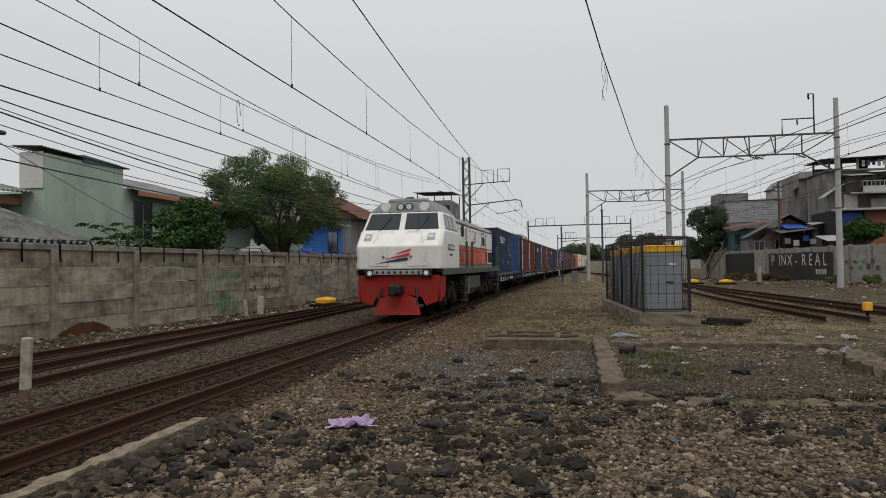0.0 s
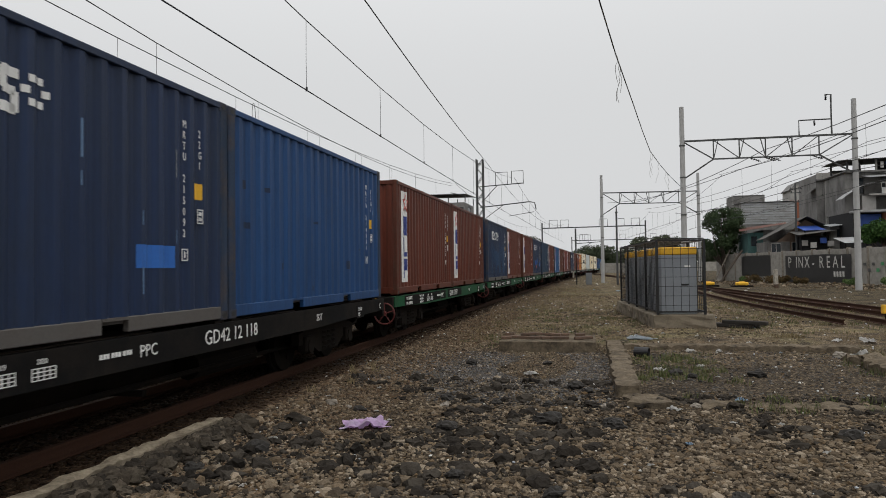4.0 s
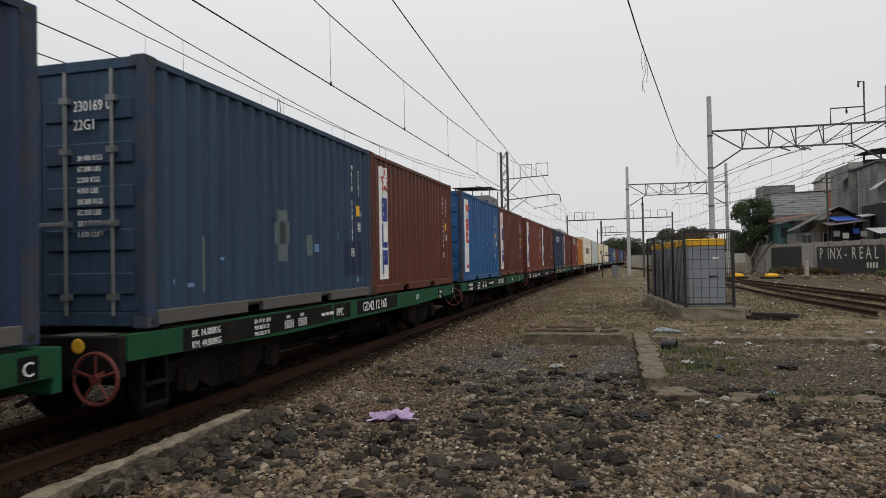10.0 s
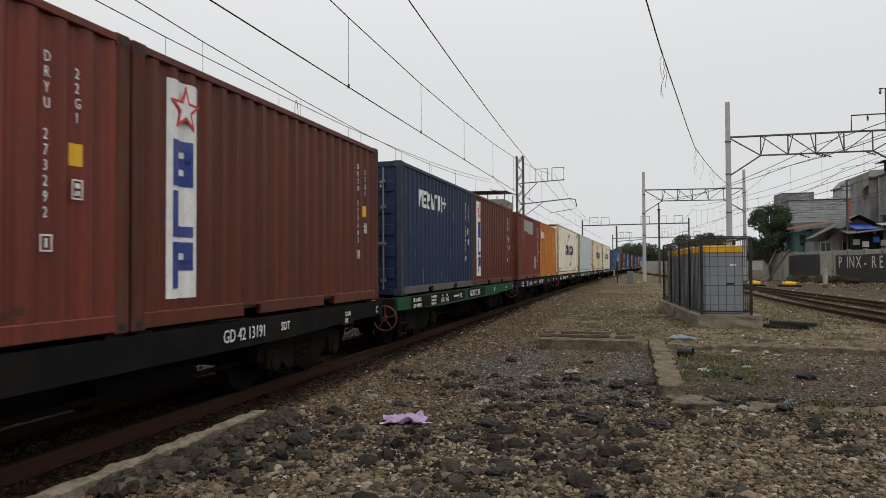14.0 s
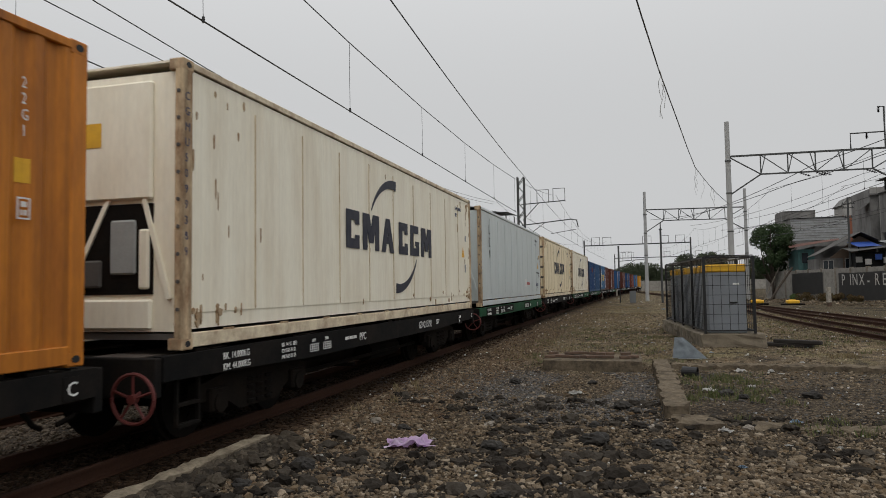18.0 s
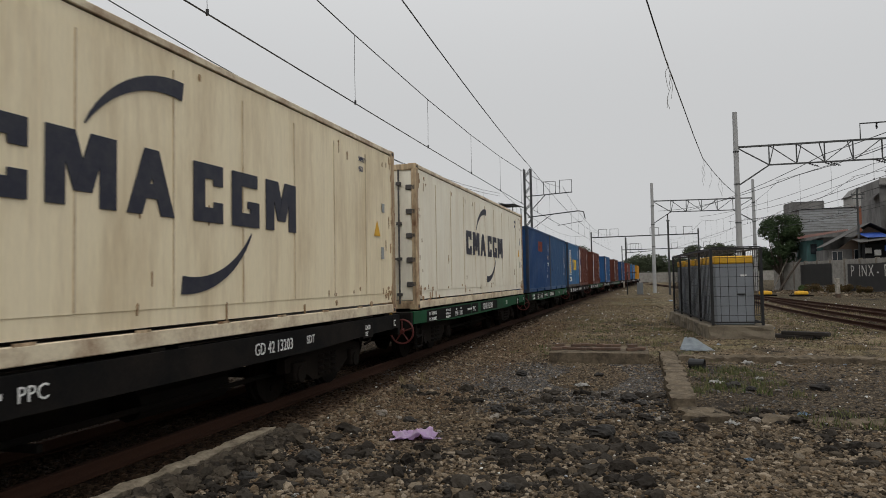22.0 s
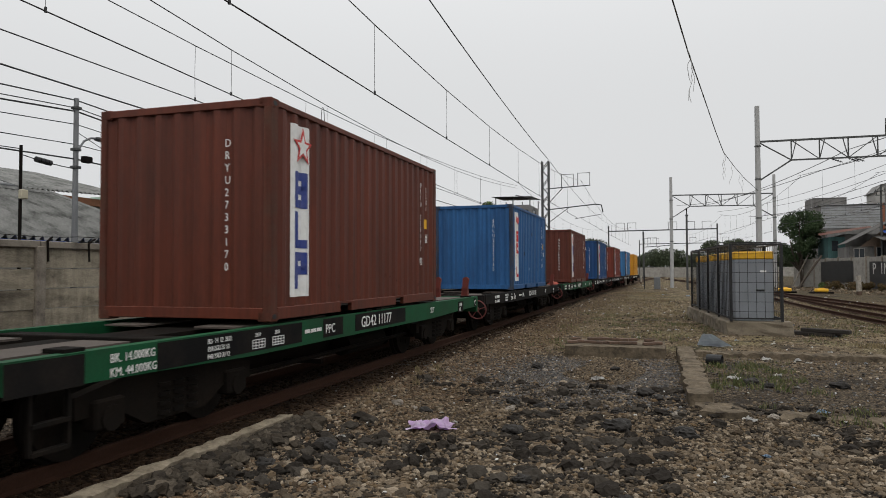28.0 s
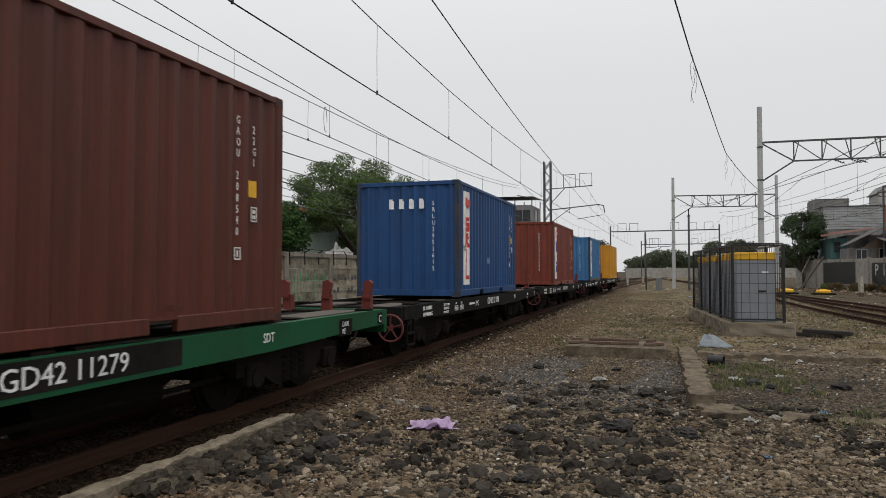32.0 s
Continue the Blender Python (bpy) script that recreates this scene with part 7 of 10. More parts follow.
def stones(name, label, category, material, places, seed, squash=(0.5, 0.85), spread=0.27, level=1):
    """Many small broken stones in one mesh; places: x, y, size, sink."""
    rng = np.random.default_rng(seed)
    base, tris = ICO[level]
    n, p, nv = len(places), np.array(places), len(base)
    v = base[None] * rng.uniform(1 - spread, 1 + spread, (n, nv, 1))
    v = v * np.stack([rng.uniform(0.8, 1.35, n), rng.uniform(0.7, 1.1, n), rng.uniform(*squash, n)], 1)[:, None, :]
    a, b = rng.uniform(0, 2 * np.pi, n), rng.uniform(-0.5, 0.5, n)
    y2, z2 = v[..., 1] * np.cos(b)[:, None] - v[..., 2] * np.sin(b)[:, None], v[..., 1] * np.sin(b)[:, None] + v[..., 2] * np.cos(b)[:, None]
    x3, y3 = v[..., 0] * np.cos(a)[:, None] - y2 * np.sin(a)[:, None], v[..., 0] * np.sin(a)[:, None] + y2 * np.cos(a)[:, None]
    s = p[:, 2][:, None] / 2
    gz = np.array([ground_z(q[0], q[1]) for q in places])
    verts = np.stack([x3 * s + p[:, 0][:, None], y3 * s + p[:, 1][:, None], z2 * s + (gz + p[:, 3])[:, None]], -1).reshape(-1, 3)
    faces = (tris[None] + (np.arange(n) * nv)[:, None, None]).reshape(-1, 3)
    return tagged(new(name, quick_mesh(name, verts, faces, material)), label, category, kind="stuff")


GRAVEL = island("brown_grey_gravel", [(0.022, 0.016, 0.011), (0.118, 0.088, 0.058), (0.055, 0.043, 0.031), (0.185, 0.143, 0.098), (0.016, 0.013, 0.010), (0.270, 0.220, 0.162), (0.105, 0.071, 0.040), (0.150, 0.116, 0.080), (0.030, 0.024, 0.018)], 0.95, 0.6, 60, 0.1)
CHIPS = island("blue_grey_slate_chips", [(0.030, 0.028, 0.027), (0.068, 0.065, 0.064), (0.016, 0.015, 0.014), (0.14, 0.135, 0.13), (0.055, 0.044, 0.034), (0.09, 0.072, 0.054)], 0.85, 0.5, 60, 0.2)
# rust brown, with shade from under the train painted in as darker tones
TRACKGRIT = island("rust_brown_train_shaded_ballast", [(0.0190, 0.0115, 0.0070), (0.0320, 0.0190, 0.0115), (0.0130, 0.0085, 0.0058), (0.0520, 0.0345, 0.0225), (0.0250, 0.0145, 0.0085)], 0.95, 0.5, 60, 0.08)


PATHGRIT = island("light_rusty_gravel", [(0.070, 0.045, 0.027), (0.130, 0.088, 0.055), (0.042, 0.028, 0.018), (0.185, 0.138, 0.094), (0.100, 0.064, 0.036)], 0.95, 0.5, 60, 0.1)
DUSTGRIT = island("dusty_grey_ballast", [(0.050, 0.037, 0.026), (0.095, 0.073, 0.053), (0.035, 0.027, 0.020), (0.140, 0.112, 0.085), (0.075, 0.054, 0.036)], 0.95, 0.5, 60, 0.1)


def scatter():
    rng = random.Random(21)
    near, track = [], []
    # the open yard in front of the camera, thinner with distance
    while len(near) < 60000:
        y = 4.7 + 11.5 * rng.random() ** 1.45
        x = rng.uniform(-4.0, 2.0 + 0.75 * y)
        if x > 0.6 and 9.4 < y < 15.6 and rng.random() < 0.8:
            continue
        big = rng.random()
        s = 0.022 + 0.040 * rng.random() ** 1.3 + (0.025 if big > 0.94 else 0.0) + (0.045 if big > 0.993 else 0.0)
        s *= (1.0 + 0.3 * bump(x, y, 0.6, 9)) * (1.0 if y < 9 else 0.8)
        near.append((x, y, s, s * 0.12))
    while len(track) < 21000:
        y = 4.0 + 24 * rng.random() ** 1.5
        x = rng.uniform(-9.0, -2.6)
        if abs(x - main_x(y) - 0.567) < 0.09 or abs(x - main_x(y) + 0.567) < 0.09:
            continue
        s = 0.03 + 0.035 * rng.random()
        track.append((x, y, s, s * 0.1))
    stones("gravel", "loose brown and grey crushed stones", "gravel", GRAVEL, near, 4)
    stones("track_ballast", "rust-stained crushed stone round the track, darkened for the train's shade", "ballast", TRACKGRIT, [q for q in track if main_x(q[1]) - 1.25 < q[0] < main_x(q[1]) + 1.35], 5)
    stones("path_gravel", "light brown gravel beside the ballast", "gravel", PATHGRIT, [q for q in track if q[0] >= main_x(q[1]) + 1.35], 25)
    stones("track_ballast", "dusty crushed stone between the tracks", "ballast", DUSTGRIT, [q for q in track if q[0] <= main_x(q[1]) - 1.25], 15)
    foot = []
    while len(foot) < 2600:
        y = rng.uniform(8.5, 45)
        x = wall_x(y) + 0.15 + 1.7 * rng.random() ** 1.5
        s = 0.04 + 0.13 * rng.random() ** 2
        foot.append((x, y, s, s * 0.1))
    stones("wall_rubble", "brown soil clods and rubble along the wall", "rubble", GRAVEL, foot, 16)
    right = []
    while len(right) < 2600:
        u = rng.random()
        x, y = 23.5 - 9.5 * u - 0.3 - 5.0 * rng.random() ** 1.7, 38.0 + 44.0 * u
        s = 0.06 + 0.22 * rng.random() ** 3
        right.append((x, y, s, s * 0.1))
    stones("wall_rubble", "dark clods and debris along the graffiti wall", "rubble", GRAVEL, right, 17)
    far = []
    while len(far) < 11000:
        y = rng.uniform(13, 45)
        x = rng.uniform(-4.5, 0.28 * y)
        s = 0.03 + 0.06 * rng.random() ** 2 + 0.0006 * y
        far.append((x, y, s, 0.0))
    stones("grit", "sparse stones on trodden soil", "gravel", GRAVEL, far, 6)
    chips = []
    while len(chips) < 11000:
        y = rng.gauss(12.3, 1.5)
        x = rng.gauss(-1.0, 1.1)
        if x > 0.33 or not 9.0 < y < 14.75:
            continue
        if bump(x, y, 0.5, 23) < -0.3:
            continue
        s = 0.02 + 0.035 * rng.random()
        chips.append((x, y, s, s * 0.1))
    for _ in range(1800):
        y = rng.uniform(9.7, 15.3)
        x = rng.uniform(0.8, 5.4)
        s = 0.02 + 0.035 * rng.random() ** 2
        chips.append((x, y, s, s * 0.1))
    stones("slate_chips", "grey slate chips spread on the yard", "gravel", CHIPS, chips, 8)
    specks = []
    while len(specks) < 620:
        y = 5.0 + 40 * rng.random() ** 1.5
        x = rng.uniform(-4.2, 0.75 * y) if rng.random() < 0.8 else wall_x(y) + 0.3 + 1.6 * rng.random()
        s = 0.012 + 0.022 * rng.random() ** 2 + 0.0012 * y
        specks.append((x, y, s, 0.02))
    stones("litter_specks", "tiny scraps of white plastic and paper", "litter", island("pale_scraps", [(0.5, 0.49, 0.46), (0.32, 0.3, 0.27), (0.6, 0.6, 0.6), (0.22, 0.25, 0.3)], 0.8, 0.1, 30), specks, 19)
    # black clods
    clods, crumbs = [], []
    while len(clods) < 1300:
        y = 4.7 + 6.3 * rng.random() ** 0.9
        x = rng.uniform(-3.9, 0.7 * y + 0.8)
        if y > 10 and x > 0.3:
            continue
        dens = 0.38 + 0.9 * bump(x, y, 0.5, 17) + 0.7 * bump(x, y, 1.7, 27)
        if rng.random() > dens:
            continue
        s = 0.045 + 0.17 * rng.random() ** 2.8
        clods.append((x, y, s, s * 0.06))
        for _ in range(int(60 * s)):
            a, d = rng.uniform(0, 6.283), s * rng.uniform(0.4, 1.5)
            crumbs.append((x + d * math.cos(a), y + d * math.sin(a), rng.uniform(0.02, 0.06), 0.012))
    for _ in range(520):
        y = rng.uniform(4.4, 7.3)
        s = 0.06 + 0.10 * rng.random()
        near.append((-4.0 + abs(rng.gauss(0.0, 0.13)), y, s, s * 0.3))
    stones("kerb_rubble", "broken stones heaped along the kerb", "rubble", island("dark_broken_kerbstone", [(0.035, 0.028, 0.021), (0.06, 0.05, 0.038), (0.02, 0.017, 0.014), (0.10, 0.082, 0.062)], 0.95, 0.9, 30, 0.08), near[-520:], 14, (0.5, 0.85), 0.3, 2)
    stones("rubble", "black tarry clods and broken dark rubble", "rubble", M["rubble"], clods, 7, (0.5, 0.9), 0.32, 2)
    stones("rubble_crumbs", "black crumbs of broken asphalt round the clods", "rubble", M["rubble"], crumbs, 9, (0.5, 0.9), 0.4)


scatter()


def rock(x, y, w, h, d, material, label, name="rock", seed=1):
    """A single larger stone, one mesh."""
    rr = random.Random(seed)
    bm = bm_new()
    bmesh.ops.create_icosphere(bm, subdivisions=3, radius=0.5)
    for v in bm.verts:
        k = 0.82 + 0.16 * noise.noise((v.co.x * 17 + seed, v.co.y * 17, v.co.z * 17)) + 0.36 * noise.noise((v.co.x * 2.2 + seed * 7, v.co.y * 2.2, v.co.z * 2.2)) + 0.22 * noise.noise((v.co.x * 7 + seed, v.co.y * 7, v.co.z * 7))
        v.co = Vector((v.co.x * w, v.co.y * d, v.co.z * h)) * k
    finish(bm)
    me = bpy.data.meshes.new(name)
    bm.to_mesh(me)
    bm.free()
    me.materials.append(material)
    ob = new(name, me)
    ob.matrix_basis = pose(x, y, ground_z(x, y) + h * 0.22, 0, 0, rr.uniform(0, 360))
    return tagged(ob, label, "rock", "larger stones in the yard")


KERB = mat("dirty_brown_concrete", (0.135, 0.108, 0.076), 0.95, 0, 0.4, 4.5, 0.9, 20, (0.035, 0.028, 0.021), 1.0, 0.0, None, 0.1)
KERB_TOP = mat("worn_pale_concrete", (0.215, 0.180, 0.132), 0.95, 0, 0.35, 5.0, 0.9, 24, (0.07, 0.056, 0.040), 0.95, 0.0, None, 0.1)
DARK_ROCK = mat("black_tarry_lump", (0.016, 0.014, 0.012), 0.9, 0, 0.35, 6, 0.5, 30, (0.055, 0.048, 0.04))
PALE_ROCK = mat("pale_broken_stone", (0.21, 0.185, 0.155), 0.95, 0, 0.2, 6, 0.3, 30)
for i, (x, y, s) in enumerate(((-0.22, 10.35, 0.34), (-0.05, 10.1, 0.22), (-1.55, 9.15, 0.2), (-1.95, 9.35, 0.26), (-1.25, 9.2, 0.2), (-0.55, 9.0, 0.22), (-1.6, 7.6, 0.3), (-0.5, 8.1, 0.4), (0.25, 8.0, 0.32), (-2.9, 8.4, 0.22),
                                   (1.1, 5.6, 0.2), (-0.3, 5.5, 0.22), (-1.15, 5.8, 0.2), (3.3, 8.0, 0.5), (2.6, 7.8, 0.3), (-3.3, 6.4, 0.3), (-3.5, 5.6, 0.22), (0.55, 12.9, 0.2), (1.35, 11.9, 0.3), (1.6, 11.7, 0.2), (2.6, 11.9, 0.3), (-0.8, 13.0, 0.22), (-2.2, 12.8, 0.3))):
    rock(x, y, s, s * 0.55, s * 0.8, DARK_ROCK, "black tarry lump among the gravel", seed=i + 3)
for i, (x, y, s) in enumerate(((-3.35, 8.6, 0.22), (-3.1, 8.55, 0.12), (-1.9, 8.9, 0.18), (0.2, 9.1, 0.2), (1.3, 9.3, 0.16), (-2.0, 12.5, 0.15), (4.7, 14.6, 0.35), (-0.55, 5.0, 0.12), (2.3, 6.1, 0.12))):
    rock(x, y, s, s * 0.5, s * 0.75, PALE_ROCK, "pale broken stone on the gravel", seed=i + 40)


def worn_block(name, x0, y0, x1, y1, z1, label, category, seed=0, rough=0.02, deep=0.5, material=None):
    """A cast concrete piece with broken, uneven edges."""
    bm = bm_new()
    nx, ny = max(3, round((x1 - x0) / 0.07)), max(3, round((y1 - y0) / 0.07))
    g = []
    for j in range(ny + 1):
        for i in range(nx + 1):
            x, y = x0 + (x1 - x0) * i / nx, y0 + (y1 - y0) * j / ny
            edge = i in (0, nx) or j in (0, ny)
            w = rough * (noise.noise((x * 3, y * 3, seed)) + 0.6 * noise.noise((x * 11, y * 11, seed)))
            if edge:
                x += rough * 1.3 * noise.noise((x * 4, y * 4, seed + 9))
                y += rough * 1.3 * noise.noise((x * 4, y * 4, seed + 19))
            g.append(bm.verts.new((x, y, z1 + w * 0.6 - (abs(w) * 1.2 if edge else 0))))
    k = nx + 1
    for j in range(ny):
        for i in range(nx):
            bm.faces.new((g[j * k + i], g[j * k + i + 1], g[(j + 1) * k + i + 1], g[(j + 1) * k + i]))
    rim = [e for e in bm.edges if len(e.link_faces) == 1]
    r = bmesh.ops.extrude_edge_only(bm, edges=rim)
    for v in r["geom"]:
        if isinstance(v, bmesh.types.BMVert):
            v.co.z -= deep
    ob = part(name, bm, material or KERB, None)
    return tagged(ob, label, category)


worn_block("kerb", -4.24, -6.0, -4.07, 7.12, -0.15, "pale worn concrete kerb beside the ballast", "kerb", 1, 0.045, 0.5, KERB_TOP)
worn_block("concrete_block", -1.95, 14.8, 0.1, 16.4, -0.09, "low brown-stained concrete footing", "concrete block", 2, 0.03)
worn_block("kerb", 0.34, 9.75, 0.66, 15.7, -0.13, "broken concrete kerb edging the sunken yard", "kerb", 3, 0.055)
worn_block("concrete_slab", 0.45, 9.15, 1.0, 9.75, -0.235, "broken corner of concrete edging", "concrete slab", 4, 0.07)
worn_block("concrete_slab", 1.35, 9.25, 5.6, 9.6, -0.275, "half-buried strip of concrete edging", "concrete slab", 5, 0.12)
worn_block("kerb", 0.7, 15.45, 5.4, 15.75, -0.2, "low dark concrete kerb across the yard", "kerb", 6, 0.08)
worn_block("concrete_slab", 4.6, 11.2, 5.15, 14.2, -0.17, "tilted slab of old concrete edging", "concrete slab", 7, 0.13)
# rows of bricks along the footing
BRICK = mat("sooty_brick", (0.115, 0.072, 0.050), 0.95, 0, 0.25, 6, 0.3, 40, (0.05, 0.04, 0.033), 0.7, 0.2)
bm = bm_new()
box(bm, -0.11, -0.05, 0, 0.11, 0.05, 0.06, 0.008)
BRICK_ME = mesh_of("brick", bm, BRICK)
brow = thing("brick_row", pose(0, 0, 0), "row of loose sooty bricks on the footing", "bricks")
rr = random.Random(8)
for i in range(22):
    if rr.random() < 0.85:
        shared("brick", BRICK_ME, brow, pose(-1.85 + (i % 11) * 0.18 + rr.uniform(-0.02, 0.02), 15.35 + (i // 11) * 0.75 + rr.uniform(-0.1, 0.1), -0.085, 0, 0, rr.uniform(-25, 25)))


def cloth_piece(name, x, y, w, d, h, material, label, category, seed, turn=0, z=None):
    """A crumpled sheet lying on the ground."""
    bm = bm_new()
    n = 16
    g = []
    for j in range(n + 1):
        for i in range(n + 1):
            u, v = i / n - 0.5, j / n - 0.5
            r = noise.noise((u * 4 + seed, v * 4, seed))
            r2 = noise.noise((u * 9 + seed, v * 9, 2 * seed))
            g.append(bm.verts.new((u * w * (0.85 + 0.3 * r) + 0.03 * r2, v * d * (0.8 + 0.5 * noise.noise((u * 3, seed, v * 2))), max(0.0, h * (0.45 + 0.8 * r + 0.35 * r2) * (1 - (abs(u) + abs(v)) * 0.9)))))
    k = n + 1
    for j in range(n):
        for i in range(n):
            bm.faces.new((g[j * k + i], g[j * k + i + 1], g[(j + 1) * k + i + 1], g[(j + 1) * k + i]))
    geom = bmesh.ops.solidify(bm, geom=bm.faces[:], thickness=0.004)
    ob = part(name, bm, material, None, smooth=True)
    ob.matrix_basis = pose(x, y, (ground_z(x, y) if z is None else z) + 0.02, 0, 0, turn)
    return tagged(ob, label, category)


LILAC = mat("lilac_cloth", (0.60, 0.43, 0.66), 0.85, 0, 0.08, 8, 0.1, 90, (0.66, 0.60, 0.66), 0.7)
cloth_piece("cloth", -2.52, 7.5, 0.60, 0.40, 0.22, LILAC, "crumpled lilac cloth lying on the gravel", "cloth", 3.3, 15)
LITTER = mat("dirty_white_plastic", (0.48, 0.47, 0.45), 0.6, 0, 0.1, 6, 0.1, 50, (0.3, 0.28, 0.25), 0.5)
BLUE_LITTER = mat("pale_blue_plastic", (0.20, 0.30, 0.42), 0.5, 0, 0.1, 6, 0.1, 50)
rr = random.Random(15)
spots = [(-1.0, 11.65, 0.26), (1.15, 12.3, 0.24), (1.9, 12.9, 0.2), (-5.2, 7.7, 0.12), (1.0, 9.0, 0.2), (2.0, 15.1, 0.25), (2.6, 15.2, 0.2), (5.2, 14.9, 0.35), (5.6, 17.6, 0.3), (6.2, 17.4, 0.5), (0.5, 6.4, 0.08), (2.2, 7.2, 0.12), (1.9, 9.6, 0.14)]
for i in range(56):
    spots.append((rr.uniform(-3.8, 7.5), rr.uniform(5, 34), rr.uniform(0.05, 0.13)))
for i in range(26):
    spots.append((rr.uniform(-12.6, -10.8), rr.uniform(13, 40), rr.uniform(0.08, 0.28)))
for i in range(14):
    spots.append((rr.uniform(8, 17), rr.uniform(24, 55), rr.uniform(0.1, 0.3)))
for i in range(26):
    spots.append((rr.uniform(-4, 8), rr.uniform(45, 90), rr.uniform(0.1, 0.35)))
for i, (x, y, s) in enumerate(spots):
    cloth_piece("litter", x, y, s, s * rr.uniform(0.5, 0.9), s * 0.35, BLUE_LITTER if i % 9 == 3 else LITTER, "scrap of crumpled plastic litter on the ground", "litter", 0.37 * i, rr.uniform(0, 360))["group"] = "litter"


# grass and weeds
def tufts(name, label, spots, material, seed, hmin, hmax, blades):
    rng = random.Random(seed)
    v, f = [], []
    for x, y, r in spots:
        for _ in range(blades):
            a, d = rng.uniform(0, 6.283), r * math.sqrt(rng.random())
            bx, by = x + d * math.cos(a), y + d * math.sin(a)
            h, w, t = rng.uniform(hmin, hmax), rng.uniform(0.004, 0.01), rng.uniform(0, 6.283)
            lean = rng.uniform(0.1, 0.6) * h
            z = ground_z(bx, by) - 0.01
            cx, cy, k = math.cos(t), math.sin(t), len(v)
            v += [(bx - cy * w, by + cx * w, z), (bx + cy * w, by - cx * w, z), (bx + cx * lean * 0.4 + cy * w * 0.7, by + cy * lean * 0.4 - cx * w * 0.7, z + h * 0.6),
                  (bx + cx * lean, by + cy * lean, z + h)]
            f += [(k, k + 1, k + 2), (k, k + 2, k + 3)]
    return tagged(raw(name, v, f, material), label, "grass", kind="stuff")


GRASS = island("dusty_green_grass", [(0.05, 0.075, 0.02), (0.085, 0.095, 0.03), (0.12, 0.11, 0.05), (0.06, 0.085, 0.028)], 0.8, 0.0)
STRAW = island("dry_straw_grass", [(0.16, 0.12, 0.065), (0.22, 0.17, 0.10), (0.13, 0.11, 0.05)], 0.85, 0.0)
rr = random.Random(31)
green = [(rr.uniform(0.75, 2.2), rr.uniform(11, 14.6), rr.uniform(0.08, 0.25)) for _ in range(60)]
green += [(rr.uniform(4.4, 8.0), rr.uniform(9.0, 15.0), rr.uniform(0.1, 0.35)) for _ in range(110)]
green += [(rr.uniform(1.0, 5.0), rr.uniform(9.0, 10.0), rr.uniform(0.08, 0.2)) for _ in range(25)]
green += [(rr.uniform(-3.0, 1.5), rr.uniform(15.5, 30), rr.uniform(0.15, 0.4)) for _ in range(90)]
green += [(rr.uniform(3.5, 9.5), rr.uniform(19, 34), rr.uniform(0.15, 0.4)) for _ in range(90)]
green += [(wall_x(y) + rr.uniform(0.2, 1.5), y, rr.uniform(0.1, 0.3)) for y in [rr.uniform(10, 45) for _ in range(60)]]
tufts("grass", "thin dusty green grass and weeds in the yard", green, GRASS, 3, 0.03, 0.13, 26)
dry = [(rr.uniform(-3.5, 0.9), rr.uniform(17, 60), rr.uniform(0.2, 0.5)) for _ in range(260)]
dry += [(rr.uniform(4.0, 9.0), rr.uniform(18, 40), rr.uniform(0.2, 0.5)) for _ in range(120)]
dry += [(4.7 + rr.uniform(-0.3, 0.3), 18.2 + rr.uniform(-0.3, 0.3), 0.2) for _ in range(10)]
dry += [(rr.uniform(-4.0, -3.4), rr.uniform(8.5, 12), 0.06) for _ in range(6)]
tufts("dry_grass", "straw-coloured dry grass on trodden soil", dry, STRAW, 4, 0.03, 0.16, 24)


# posts and trackside equipment
FLAKY = mat("flaking_white_post_paint", (0.36, 0.335, 0.285), 0.9, 0, 0.25, 5, 0.3, 30, (0.11, 0.085, 0.06), 0.85)


def marker_post(x, y, h, w, lean, label):
    p = thing("marker_post", pose(x, y, ground_z(x, y) - 0.1, 0, lean, 20), label, "post", "white marker posts")
    bm = bm_new()
    box(bm, -w / 2, -w / 2, 0, w / 2, w / 2, h * 0.28, 0.01)
    part("foot", bm, BRICK, p, "dark rusty foot of the post")
    bm = bm_new()
    box(bm, -w / 2, -w / 2, h * 0.28, w / 2, w / 2, h + 0.1, 0.015)
    part("shaft", bm, FLAKY, p)
    return p


marker_post(-7.42, 8.2, 0.85, 0.12, 2, "flaking white concrete marker post beside the track")
marker_post(-11.2, 23.2, 0.75, 0.22, 3, "flaking white concrete marker post by the wall")
marker_post(-11.6, 23.0, 0.7, 0.12, -6, "leaning white concrete marker post by the wall")
marker_post(-3.4, 78, 1.1, 0.2, 0, "white marker post far down the line")
marker_post(-2.2, 96, 1.1, 0.2, 0, "white marker post far down the line")
marker_post(13.6, 55.5, 1.4, 0.25, -2, "white marker post beside the yard track")


def point_machine(x, y, turn):
    p = thing("point_machine", pose(x, y, ground_z(x, y) - 0.02, 0, 0, turn), "yellow point machine on a dark base beside the rails", "point machine", "point machines")
    bm = bm_new()
    box(bm, -0.8, -0.35, 0, 0.8, 0.35, 0.14, 0.02)
    part("base", bm, M["steel_dark"], p)
    bm = bm_new()
    box(bm, -0.45, -0.3, 0.14, 0.45, 0.3, 0.4, 0.06)
    part("cover", bm, M["yellow_paint"], p, "rounded yellow cover")
    bm = bm_new()
    box(bm, -0.2, -0.16, 0.4, 0.2, 0.16, 0.45, 0.02)
    part("lid", bm, M["yellow_paint"], p)
    bm = bm_new()
    cyl(bm, (0.3, 0.3, 0.2), (0.3, 1.2, 0.2), 0.03, 0.03, 8)
    part("throw_rod", bm, M["steel_dark"], p)


